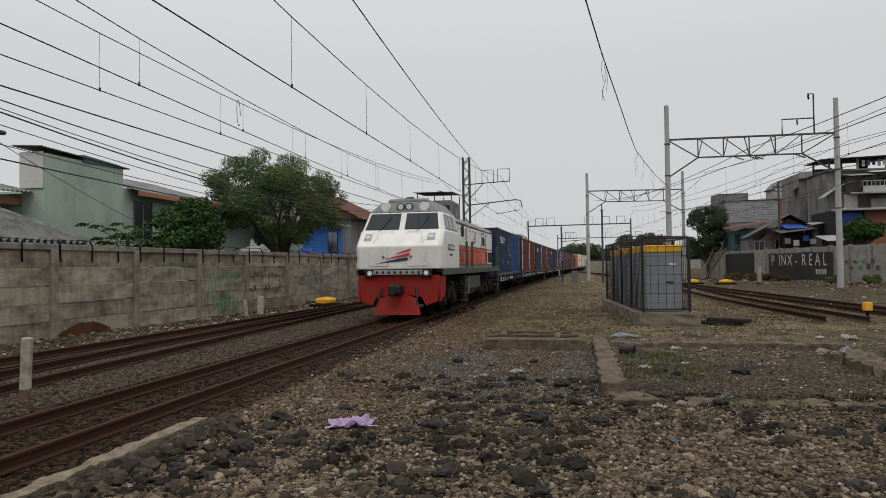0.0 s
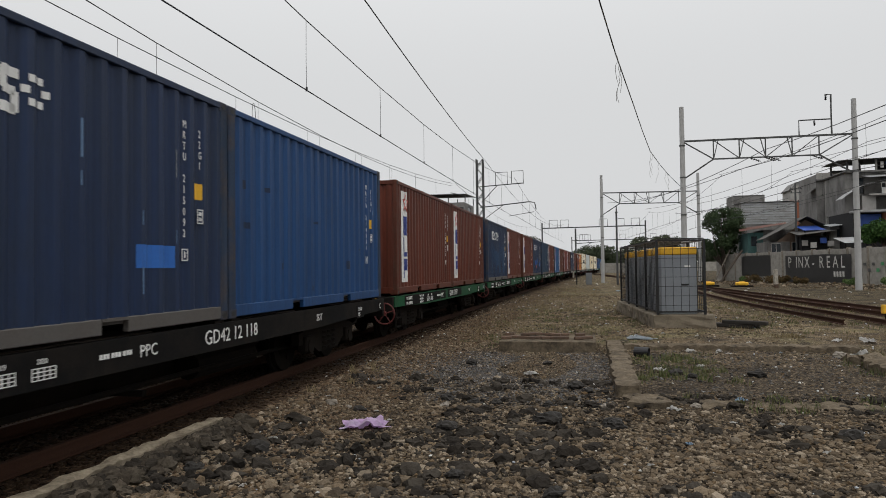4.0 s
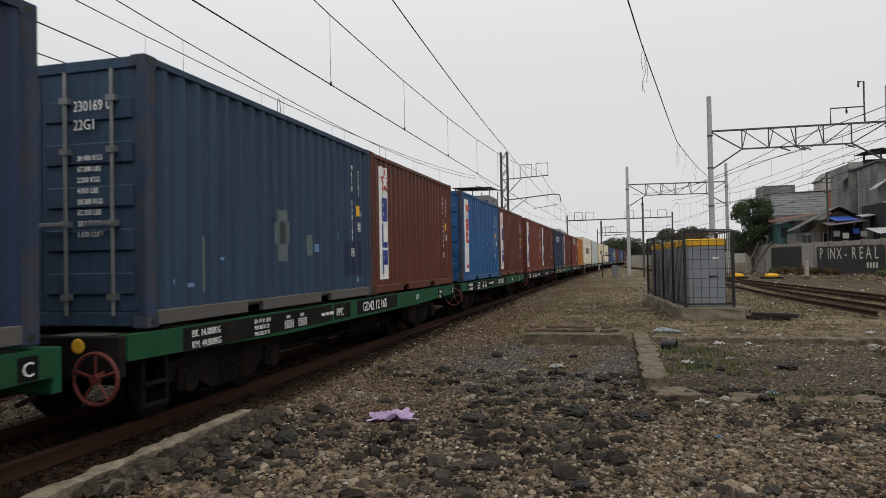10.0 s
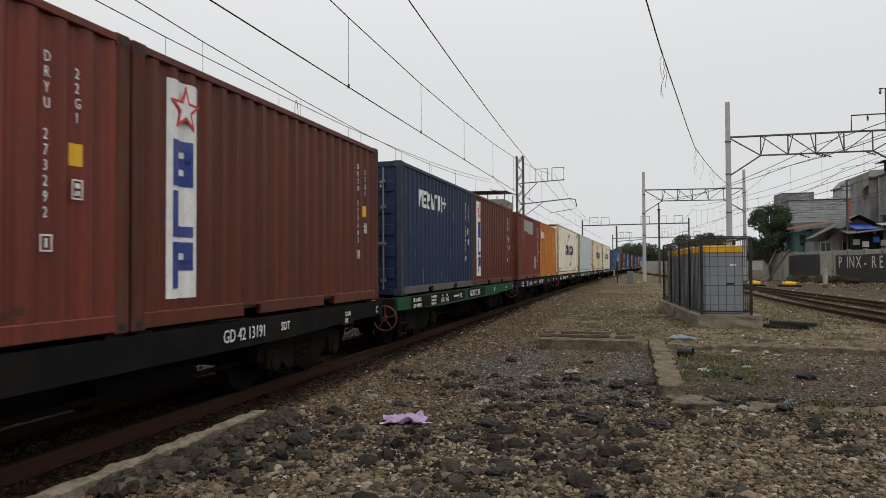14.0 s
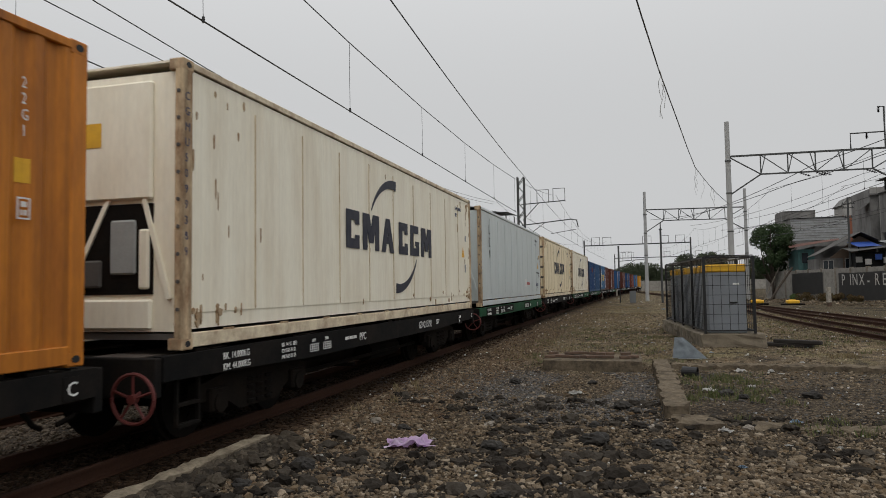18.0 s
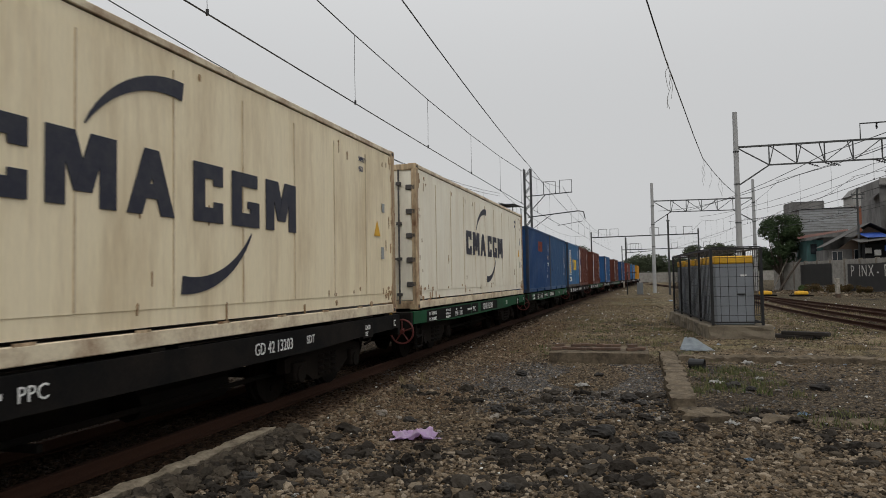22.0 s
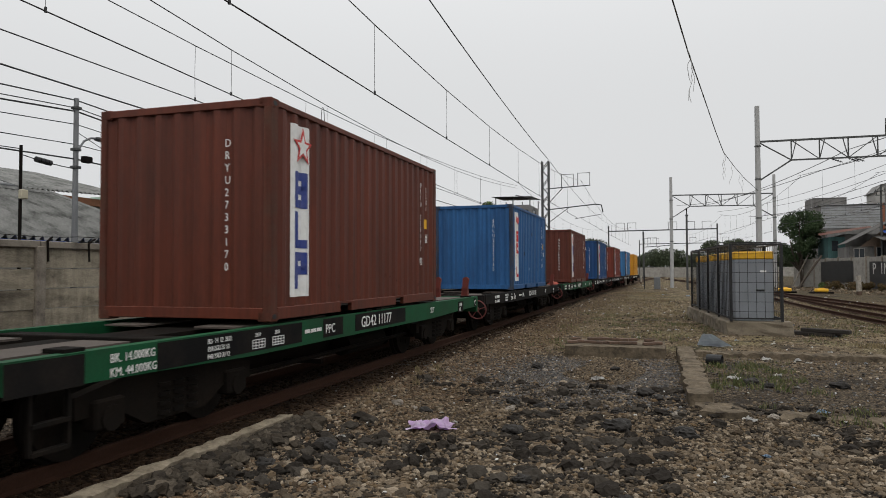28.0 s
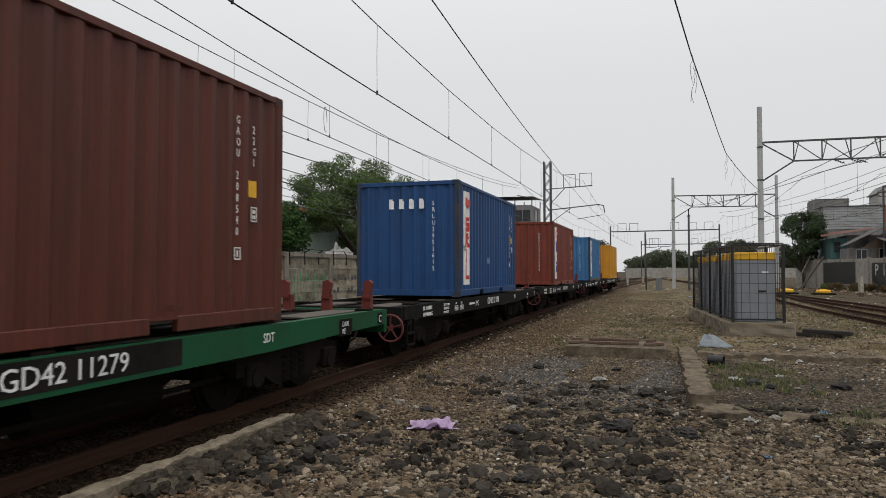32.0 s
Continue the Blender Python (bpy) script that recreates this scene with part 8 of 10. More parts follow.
point_machine(-11.1, 29.6, 80)
point_machine(12.0, 59.5, 5)
point_machine(9.6, 60.5, 5)
s = thing("yellow_marker", pose(8.72, 23.1, ground_z(8.72, 23.1), 0, 0, 8) @ Matrix.Scale(0.72, 4), "yellow box marker on a short stake", "marker")
bm = bm_new()
box(bm, -0.04, -0.04, -0.1, 0.04, 0.04, 0.3)
part("stake", bm, M["steel_dark"], s)
bm = bm_new()
box(bm, -0.17, -0.1, 0.29, 0.17, 0.1, 0.66, 0.02)
part("box", bm, M["yellow_paint"], s)
for k, (x, y, a) in enumerate(((3.95, 21.2, 62), (4.15, 21.35, 66), (4.3, 21.0, 58))):
    bm = bm_new()
    box(bm, -0.1, -0.62, 0.0, 0.1, 0.62, 0.11, 0.02)
    ob = part("old_sleeper", bm, mat_cached("charred_wooden_sleeper", (0.025, 0.021, 0.018), 0.95), None)
    ob.matrix_basis = pose(x, y, ground_z(x, y) + (0.11 if k == 2 else 0.0), 0, 0, a)
    tagged(ob, "black charred wooden sleeper lying by the plinth", "sleeper", "old sleepers")
bm = bm_new()
cyl(bm, (-0.14, 0, 0.1), (0.14, 0.03, 0.1), 0.1, 0.1, 16, False)
cyl(bm, (-0.14, 0, 0.1), (0.14, 0.03, 0.1), 0.085, 0.085, 16, False)
ob = part("pipe_end", bm, M["black_paint"], None)
ob.matrix_basis = pose(0.98, 14.2, ground_z(0.98, 14.2), 0, 0, -25)
tagged(ob, "short black pipe stub lying in the grass", "pipe")


# ---- trees and houses behind the walls ----
LEAF = island("mixed_green_leaves", [(0.045, 0.080, 0.026), (0.075, 0.120, 0.038), (0.11, 0.155, 0.052), (0.055, 0.095, 0.032), (0.16, 0.19, 0.085)], 0.85, 0.0, 9.0, 0.15)
LEAF2 = island("deep_green_leaves", [(0.020, 0.048, 0.012), (0.034, 0.078, 0.018), (0.055, 0.11, 0.024)], 0.8, 0.0, 9.0, 0.2)
LEAF_DARK = island("sooty_dark_green_leaves", [(0.026, 0.044, 0.020), (0.044, 0.068, 0.032), (0.068, 0.094, 0.046)], 0.9, 0.0, 9.0, 0.1)
# leaves for far trees, greyed so that distance haze is in the colour
LEAF_FAR = island("hazed_grey_green_leaves", [(0.040, 0.052, 0.030), (0.060, 0.076, 0.042), (0.085, 0.098, 0.060), (0.050, 0.060, 0.040)], 0.9, 0.0, 9.0, 0.1)
BARK = mat("grey_brown_bark", (0.07, 0.055, 0.043), 0.95, 0, 0.3, 4, 0.5, 25)


def crown_leaves(name, blobs, count, size, material, parent, seed, label=""):
    """Leaf sprays gathered round uneven clumps, with gaps between them."""
    rng = np.random.default_rng(seed)
    c = np.array([b[:3] for b in blobs])
    r = np.array([b[3] for b in blobs])
    w = r ** 2 / (r ** 2).sum()
    k = rng.choice(len(blobs), count, p=w)
    d = rng.normal(size=(count, 3))
    d /= np.linalg.norm(d, axis=1)[:, None]
    rad = r[k] * rng.uniform(0.45, 1.08, count) ** 0.7
    p = c[k] + d * rad[:, None] * np.array([1, 1, 0.75])
    n = d + rng.normal(scale=0.7, size=(count, 3)) + np.array([0, 0, 0.4])
    n /= np.linalg.norm(n, axis=1)[:, None]
    t = np.cross(n, rng.normal(size=(count, 3)))
    t /= np.linalg.norm(t, axis=1)[:, None]
    b = np.cross(n, t)
    s = size * rng.uniform(0.6, 1.5, count)[:, None]
    q = np.stack([p - t * s, p - b * s * 0.45 + n * s * 0.15, p + t * s - n * s * 0.2, p + b * s * 0.45 + n * s * 0.15], 1).reshape(-1, 3)
    f = np.arange(count * 4).reshape(-1, 4)
    ob = new(name, quick_mesh(name, q, f, material))
    ob.parent = parent
    if label:
        ob["label"] = label
    return ob


def tree(x, y, z0, trunk_h, blobs, count, size, material, label, seed, trunk_r=0.2):
    t = thing("tree", pose(x, y, z0), label, "tree", "trees")
    rr = random.Random(seed)
    bm = bm_new()
    top = Vector((rr.uniform(-0.2, 0.2), rr.uniform(-0.2, 0.2), trunk_h))
    tube(bm, [Vector((0, 0, -0.3)), Vector((0.04, -0.03, trunk_h * 0.5)), top], trunk_r * 0.8, 8)
    part("trunk", bm, BARK, t, smooth=True)
    for b in blobs[:14]:
        bm = bm_new()
        e = Vector(b[:3])
        m = top.lerp(e, 0.5) + Vector((rr.uniform(-0.3, 0.3), rr.uniform(-0.3, 0.3), -0.15))
        cyl(bm, top - Vector((0, 0, 0.3)), m, trunk_r * 0.5, trunk_r * 0.32, 6)
        cyl(bm, m, e, trunk_r * 0.32, trunk_r * 0.1, 6)
        part("limb", bm, BARK, t)
    crown_leaves("crown", blobs, count, size, material, t, seed)
    return t


def blob_cloud(seed, n, rx, ry, rz, zc, r0, r1):
    rr = random.Random(seed)
    out = []
    for _ in range(n):
        a, u = rr.uniform(0, 6.283), math.sqrt(rr.random())
        out.append((rx * u * math.cos(a), ry * u * math.sin(a), zc + rz * rr.uniform(-1, 1) * (1 - 0.6 * u), rr.uniform(r0, r1)))
    return out


tree(-18.0, 40.0, -0.2, 2.4, blob_cloud(2, 150, 3.0, 6.5, 3.3, 5.9, 0.25, 0.95), 64000, 0.065, LEAF, "broad dark-green tree behind the wall", 2, 0.28)
tree(-16.0, 26.6, -0.2, 1.2, blob_cloud(5, 20, 0.7, 1.2, 1.3, 3.4, 0.4, 0.75), 9000, 0.085, LEAF2, "dense deep-green leafy bush behind the wall", 5, 0.12)
tree(14.1, 79.0, 0, 1.6, blob_cloud(7, 60, 1.9, 1.9, 3.4, 5.1, 0.3, 0.95), 15000, 0.10, LEAF_DARK, "dense dark tree above the boundary wall", 7, 0.2)
tree(11.5, 130.0, 0, 3.5, blob_cloud(11, 30, 3.8, 2.5, 1.3, 5.6, 0.5, 1.2), 7000, 0.15, LEAF_FAR, "low spreading tree far down the line", 11, 0.25)
tree(-11.5, 118.0, 0, 3.0, blob_cloud(13, 26, 3.5, 6.0, 1.4, 5.2, 0.6, 1.6), 6000, 0.18, LEAF_FAR, "trees beside the bend of the line", 13, 0.25)
for k in range(11):
    x, y = -6.0 + k * 4.6, 205.0 + 6 * math.sin(k * 2.1)
    tree(x, y, 0, 3.0, blob_cloud(20 + k, 30, 3.6, 3.0, 3.0, 3.2 + (k % 3) * 0.8, 0.7, 1.9), 4500, 0.25, LEAF_FAR, "distant dark-green trees behind the bend", 30 + k, 0.3)


def papaya(x, y, z0, seed):
    t = thing("papaya_tree", pose(x, y, z0), "papaya plant with broad lobed leaves over the wall", "tree", "trees")
    rr = random.Random(seed)
    bm = bm_new()
    tube(bm, [(0, 0, -0.2), (0.05, 0.03, 1.5), (0.0, 0.0, 3.0)], 0.07, 8)
    part("trunk", bm, BARK, t)
    for i in range(22):
        a, L, e = i * 2.4, rr.uniform(0.7, 1.3), rr.uniform(-0.15, 0.75)
        base = Vector((0, 0, 2.9 - 0.02 * i))
        tip = base + Vector((L * math.cos(a), L * math.sin(a), L * e))
        bm = bm_new()
        tube(bm, [base, base.lerp(tip, 0.5) + Vector((0, 0, 0.08)), tip], 0.012, 5)
        for k in range(7):
            b = a + (k - 3) * 0.5
            s = 0.42 - 0.05 * abs(k - 3)
            c, sn = math.cos(b), math.sin(b)
            q = [tip, tip + Vector((c * s * 0.5 - sn * 0.09, sn * s * 0.5 + c * 0.09, 0.02)), tip + Vector((c * s, sn * s, -0.12)), tip + Vector((c * s * 0.5 + sn * 0.09, sn * s * 0.5 - c * 0.09, 0.02))]
            bm.faces.new([bm.verts.new(p) for p in q])
        part("leaf", bm, LEAF2, t)


papaya(-15.4, 21.6, -0.2, 1)
papaya(-15.6, 23.2, -0.4, 2)


def plaster(name, color, stain=(0.2, 0.19, 0.17), amount=0.6):
    return mat(name, color, 0.9, 0, 0.1, 0.7, 0.15, 18, stain, amount, 0.0, (1, 1, 0.5))


MINT = plaster("weathered_mint_plaster", (0.34, 0.42, 0.355), (0.20, 0.24, 0.205), 0.75)
GREYP = plaster("bare_grey_plaster", (0.195, 0.19, 0.182), (0.07, 0.066, 0.062), 0.95)
PALEP = plaster("stained_pale_plaster", (0.34, 0.33, 0.31), (0.17, 0.16, 0.15), 0.8)
BLUEP = plaster("bright_blue_paint", (0.035, 0.16, 0.50), (0.03, 0.10, 0.30))
TEALP = plaster("teal_painted_boards", (0.06, 0.14, 0.135), (0.045, 0.07, 0.07))
BRICKP = plaster("raw_red_brickwork", (0.24, 0.095, 0.055), (0.13, 0.06, 0.045))
ASBESTOS = mat("mossy_fibre_cement_sheet", (0.21, 0.21, 0.20), 0.95, 0, 0.25, 1.6, 0.3, 16, (0.06, 0.062, 0.057), 1.0)
RUSTTIN = mat("rusted_tin_sheet", (0.13, 0.045, 0.03), 0.8, 0.1, 0.2, 1.5, 0.1, 25, (0.10, 0.075, 0.06), 0.7)
DARKTIN = mat("sooty_tin_sheet", (0.085, 0.08, 0.075), 0.8, 0.1, 0.2, 1.2, 0.1, 25, (0.16, 0.15, 0.14), 0.5)
SILVER = mat("dull_zinc_sheet", (0.34, 0.35, 0.355), 0.6, 0.1, 0.12, 1.2, 0.1, 25, (0.16, 0.14, 0.12), 0.6)
TERRA = mat("faded_terracotta_fascia", (0.34, 0.15, 0.08), 0.85, 0, 0.15, 2, 0.1, 25, (0.18, 0.10, 0.07), 0.5)
# near-black: painted shade on solid house fronts; plain black on tanks, slab, cloth
DARK_FILL = mat("near_black_room_shade_and_tanks", (0.015, 0.015, 0.016), 0.9, 0, 0.2, 2, 0, 20)
TARP = mat("blue_tarpaulin", (0.03, 0.08, 0.33), 0.5, 0, 0.1, 3, 0.1, 20)


def sheet_roof(parent, a, b, c, d, material, pitch=0.18, amp=0.025, name="roof"):
    """Corrugated sheets over the four corners a b (eave) and d c (ridge)."""
    a, b, c, d = map(Vector, (a, b, c, d))
    nrm = (b - a).cross(d - a).normalized()
    if nrm.z < 0:
        nrm = -nrm
    n = max(4, min(320, round((b - a).length / pitch) * 4))
    v, f = [], []
    for i in range(n + 1):
        u = i / n
        o = nrm * amp * math.sin(i * math.pi / 2)
        for p, q in ((a, b), (d, c)):
            e = p.lerp(q, u) + o
            v += [e, e - nrm * 0.012]
    for i in range(n):
        k = i * 4
        f += [(k, k + 4, k + 6, k + 2), (k + 1, k + 3, k + 7, k + 5), (k, k + 1, k + 5, k + 4), (k + 2, k + 6, k + 7, k + 3)]
    f += [(0, 2, 3, 1), (n * 4, n * 4 + 1, n * 4 + 3, n * 4 + 2)]
    return raw(name, [tuple(p) for p in v], f, material, parent)


def house_box(parent, x0, y0, z0, x1, y1, z1, material, name="wall"):
    bm = bm_new()
    box(bm, x0, y0, z0, x1, y1, z1, 0.02)
    return part(name, bm, material, parent)


def window_part(parent, face, at, y0, y1, z0, z1, frame_m, bars=1):
    """A window in a wall that faces +x ('x') or -y ('y'): sunken pane, frame and mullions."""
    bm = bm_new()

    def bx(a0, a1, b0, b1, d0, d1):
        if face == "x":
            box(bm, at + d0, a0, b0, at + d1, a1, b1)
        else:
            box(bm, a0, at - d1, b0, a1, at - d0, b1)
    w = 0.05
    bx(y0 - w, y1 + w, z1, z1 + w, -0.05, 0.04)
    bx(y0 - w, y1 + w, z0 - w, z0, -0.05, 0.06)
    bx(y0 - w, y0, z0, z1, -0.05, 0.04)
    bx(y1, y1 + w, z0, z1, -0.05, 0.04)
    for i in range(bars):
        c = y0 + (y1 - y0) * (i + 1) / (bars + 1)
        bx(c - 0.025, c + 0.025, z0, z1, -0.05, 0.03)
    win = part("window", bm, frame_m, parent)
    bm = bm_new()
    bx(y0, y1, z0, z1, -0.03, 0.008)
    part("pane", bm, PANE, win)
    return win


# the mint house with roof parapet and tiled eaves
h = thing("mint_house", pose(-19, 21.9, -0.2), "weathered mint-green plaster house with tin roof and brown eaves", "house", "houses")
house_box(h, -0.95, 0, 0, 0, 4.5, 6.05, MINT)
house_box(h, -7, 0.02, 0, -0.96, 4.5, 4.6, MINT)
house_box(h, -7, 4.51, 0, -0.15, 12.5, 5.3, MINT)
bm = bm_new()
box(bm, -1.0, -0.06, 4.75, -0.02, -0.01, 6.1, 0.01)
part("parapet", bm, mat_cached("whitewashed_parapet", (0.52, 0.52, 0.49), 0.9), h, "whitewashed side wall under the roof")
sheet_roof(h, (0.10, -0.25, 6.26), (0.12, 4.8, 6.1), (-1.2, 4.8, 6.16), (-1.2, -0.25, 6.34), DARKTIN, name="upper_roof")
bm = bm_new()
prism(bm, [(2.0, 5.98), (4.3, 6.06), (4.2, 6.17), (2.0, 6.28)], "x", -0.25, 0.05)
part("teal_sheet", bm, TEALP, h, "teal plastic sheet under the roof edge")
sheet_roof(h, (0.55, 4.9, 5.15), (0.55, 12.8, 5.15), (-4.2, 12.8, 6.5), (-4.2, 4.9, 6.5), ASBESTOS, name="lower_roof")
bm = bm_new()
box(bm, 0.42, 4.9, 4.93, 0.56, 12.8, 5.13, 0.01)
part("fascia", bm, TERRA, h, "terracotta brown eaves board")
window_part(h, "x", -0.15, 5.4, 6.7, 3.1, 4.75, M["galv"], 1)
window_part(h, "x", -0.15, 9.6, 10.8, 3.1, 4.6, M["galv"], 1)
# porch wing on its near side
house_box(h, -7, -4.0, 0, -1.6, -0.07, 4.4, PALEP)
sheet_roof(h, (-1.0, -4.3, 4.5), (-0.4, -0.05, 4.62), (-5.2, -0.05, 5.75), (-5.2, -4.3, 5.7), ASBESTOS, amp=0.04, name="porch_roof")
bm = bm_new()
box(bm, -1.1, -4.3, 4.15, -0.95, -0.05, 4.42, 0.01)
part("fascia", bm, TERRA, h)
window_part(h, "x", -1.6, -2.6, -1.2, 2.6, 4.0, M["galv"], 2)
# low corrugated roof just behind the wall
h = thing("low_house", pose(0, 0, -0.2), "low house with mossy fibre-cement sheet roof", "house", "houses")
house_box(h, -19.5, 8.0, 0, -14.6, 17.6, 2.45, PALEP)
sheet_roof(h, (-14.3, 7.5, 2.5), (-14.3, 18.2, 2.55), (-17.4, 16.2, 4.0), (-17.4, 7.5, 4.0), ASBESTOS, 0.25, 0.085)
sheet_roof(h, (-20.4, 7.5, 2.5), (-20.4, 18.0, 2.5), (-17.4, 16.2, 4.0), (-17.4, 7.5, 4.0), ASBESTOS, 0.25, 0.085)
bm = bm_new()
tube(bm, [(-17.4, 7.5, 4.05), (-17.4, 16.2, 4.05), (-14.3, 18.2, 2.6)], 0.09, 6)
part("ridge_cap", bm, ASBESTOS, h)
bm = bm_new()
prism(bm, [(-20.2, 2.4), (-14.6, 2.4), (-17.4, 3.9)], "y", 7.7, 7.8)
part("gable", bm, plaster("green_gable_boards", (0.05, 0.14, 0.09)), h)
bm = bm_new()
box(bm, -14.3, 7.5, 2.36, -14.2, 18.2, 2.47)
part("gutter", bm, TARP, h, "blue gutter edge")
# white house in the back
h = thing("white_house", pose(-26, 12, -0.2), "pale grey plaster house behind the low roofs", "house", "houses")
house_box(h, -6, -6, 0, 2, 9.0, 5.0, PALEP)
sheet_roof(h, (2.4, -6.3, 5.0), (2.4, 9.4, 5.0), (-2, 9.4, 6.2), (-2, -6.3, 6.2), SILVER)
# houses right of the mint one: pale and bright blue fronts
h = thing("blue_house", pose(-19.5, 35.5, -0.2), "pale mint and bright blue house fronts behind the tree", "house", "houses")
house_box(h, -5, 0, 0, 0, 12.0, 4.6, MINT)
house_box(h, -5, 12.01, 0, 0.05, 20.5, 5.0, BLUEP)
window_part(h, "x", 0.0, 7.0, 8.2, 3.2, 4.5, M["black_paint"], 3)
window_part(h, "x", 0.05, 17.0, 19.2, 3.0, 4.6, M["black_paint"], 1)
sheet_roof(h, (0.8, -0.4, 4.8), (0.8, 21, 5.2), (-5, 21, 6.6), (-5, -0.4, 6.2), ASBESTOS)
h = thing("red_roof_house", pose(-20, 60, -0.2), "house with rusted red tin roof", "house", "houses")
house_box(h, -6, 0, 0, 0, 12, 6.4, GREYP)
sheet_roof(h, (1.0, -0.8, 6.2), (1.0, 12.8, 6.3), (-5, 12.8, 9.2), (-5, -0.8, 9.2), RUSTTIN)
bm = bm_new()
prism(bm, [(-5, 6.2), (1, 6.2), (-5, 9.1)], "y", -0.5, -0.4)
part("gable", bm, RUSTTIN, h)
h = thing("tower_house", pose(-17.4, 75, -0.2), "unfinished grey concrete house with roof frame", "house", "houses")
house_box(h, 0, 0, 0, 4.0, 6, 9.0, GREYP)
for x in (0.3, 2.2, 3.1):
    window_part(h, "y", 0.0, x, x + 0.7, 7.3, 8.4, M["black_paint"], 1)
window_part(h, "x", 4.0, 2.0, 3.6, 7.2, 8.6, M["black_paint"], 1)
for x in (0.15, 2.1, 4.0):
    for y in (0.2, 5.7):
        bm = bm_new()
        bar(bm, (x, y, 9.0), (x, y, 9.9), 0.1, 0.1)
        part("roof_post", bm, M["gantry"], h)
sheet_roof(h, (-0.3, -0.3, 9.95), (4.2, -0.3, 9.9), (4.2, 6.2, 10.15), (-0.3, 6.2, 10.2), DARKTIN)
crown_leaves("roof_plants", [(-0.8, 0.4, 8.9, 0.8), (-2.0, 1.0, 8.2, 1.0), (-3.2, 1.4, 7.6, 0.9)], 1500, 0.16, LEAF, h, 77, "green plants growing by the roof")
for k in range(7):
    h = thing("trackside_house", pose(-14.5 + 0.55 * k, 84 + k * 11.0, -0.2), "low trackside house with tin roof far down the line", "house", "houses")
    hh = (5.2, 6.6, 4.6, 7.2, 5.0, 6.2, 5.0)[k]
    house_box(h, -5, 0, 0, 0, 8.5, hh, (GREYP, PALEP, BRICKP)[k % 3])
    sheet_roof(h, (0.6, -0.4, hh), (0.6, 9, hh), (-4.6, 9, hh + 1.3), (-4.6, -0.4, hh + 1.3), (RUSTTIN, SILVER, DARKTIN)[k % 3])
    window_part(h, "y", 0.0, -3.0, -1.8, hh - 2.2, hh - 1.0, M["black_paint"], 1)
    window_part(h, "x", 0.0, 2.0, 3.4, hh - 2.2, hh - 1.0, M["black_paint"], 1)
# tarpaulin and junk on the wall top
cloth_piece("tarpaulin", -13.6, 27.9, 2.8, 1.0, 0.9, LITTER, "dirty white tarpaulin draped behind the wall top", "tarpaulin", 5.1, 88, 2.0)
cloth_piece("tarpaulin", -13.4, 33.6, 2.6, 1.2, 0.7, TARP, "blue tarpaulin heaped on the wall top", "tarpaulin", 7.7, 80, 2.1)


# ---- the crowded houses behind the graffiti wall ----
def shack(name, x, y, turn, w, d, hgt, wall_m, roof_m, label, rise=0.8, wins=((0.3, 0.5),), storeys=1, over=0.35):
    """A plain dwelling facing the yard: front along its x, at y = 0."""
    s = thing(name, pose(x, y, -0.1, 0, 0, turn), label, "house", "houses")
    house_box(s, 0, 0, 0, w, d, hgt, wall_m)
    sheet_roof(s, (-over, -over * 1.5, hgt - 0.05), (w + over, -over * 1.5, hgt - 0.05), (w + over, d + over, hgt + rise), (-over, d + over, hgt + rise), roof_m)
    for k in range(storeys):
        zb = hgt - (storeys - k) * (hgt / storeys) if storeys > 1 else max(0.0, hgt - 2.6)
        for u, ww in wins:
            window_part(s, "y", 0.0, w * u, w * u + ww * 2, zb + 1.0, zb + 2.1, M["black_paint"], 1)
    if storeys > 1:
        for k in range(1, storeys):
            bm = bm_new()
            box(bm, -0.1, -0.7, hgt * k / storeys - 0.08, w + 0.1, 0.0, hgt * k / storeys + 0.08, 0.01)
            part("balcony_slab", bm, GREYP, s)
            bm = bm_new()
            for i in range(9):
                bar(bm, (w * i / 8, -0.66, hgt * k / storeys + 0.08), (w * i / 8, -0.66, hgt * k / storeys + 0.95), 0.03, 0.03)
            bar(bm, (0, -0.66, hgt * k / storeys + 0.95), (w, -0.66, hgt * k / storeys + 0.95), 0.05, 0.05)
            part("balcony_rail", bm, M["galv"], s)
    return s


shack("house", 19.2, 99.0, 0, 3.9, 5, 10.9, GREYP, DARKTIN, "tall bare grey block behind the roofs", 0.1, (), over=0.05)
h = thing("house", pose(17.1, 84.0, 0.55), "upper house clad in horizontal zinc sheets", "house", "houses")
house_box(h, 0, 0, -1.0, 5.7, 5, 7.95, GREYP)
for i in range(9):
    bm = bm_new()
    box(bm, -0.03, -0.045 - 0.012 * (i % 2), 5.5 + i * 0.275, 5.73, -0.004, 5.5 + (i + 1) * 0.275 - 0.05, 0.006)
    part("zinc_sheet", bm, SILVER, h)
sheet_roof(h, (-0.2, -0.2, 8.0), (5.9, -0.2, 8.05), (5.9, 5.2, 8.2), (-0.2, 5.2, 8.15), SILVER)
h = thing("house", pose(24.2, 91.0, 0.4), "pale grey tower room above raw brickwork", "house", "houses")
house_box(h, -0.1, 0, -1.0, 2.3, 4, 8.85, BRICKP)
bm = bm_new()
prism(bm, [(0.0, 8.86), (1.9, 8.86), (1.9, 10.95), (0.7, 10.95), (0.0, 10.2)], "y", -0.05, 3.6)
part("tower_room", bm, PALEP, h)
bm = bm_new()
prism(bm, [(-0.2, 10.05), (0.68, 11.05), (2.0, 11.05), (2.0, 10.96), (0.7, 10.96), (-0.15, 9.98)], "y", -0.2, 3.8)
part("roof", bm, GREYP, h)
h = thing("house", pose(20.8, 88.0, 0), "small rooftop shelter with a dark tin roof", "house", "houses")
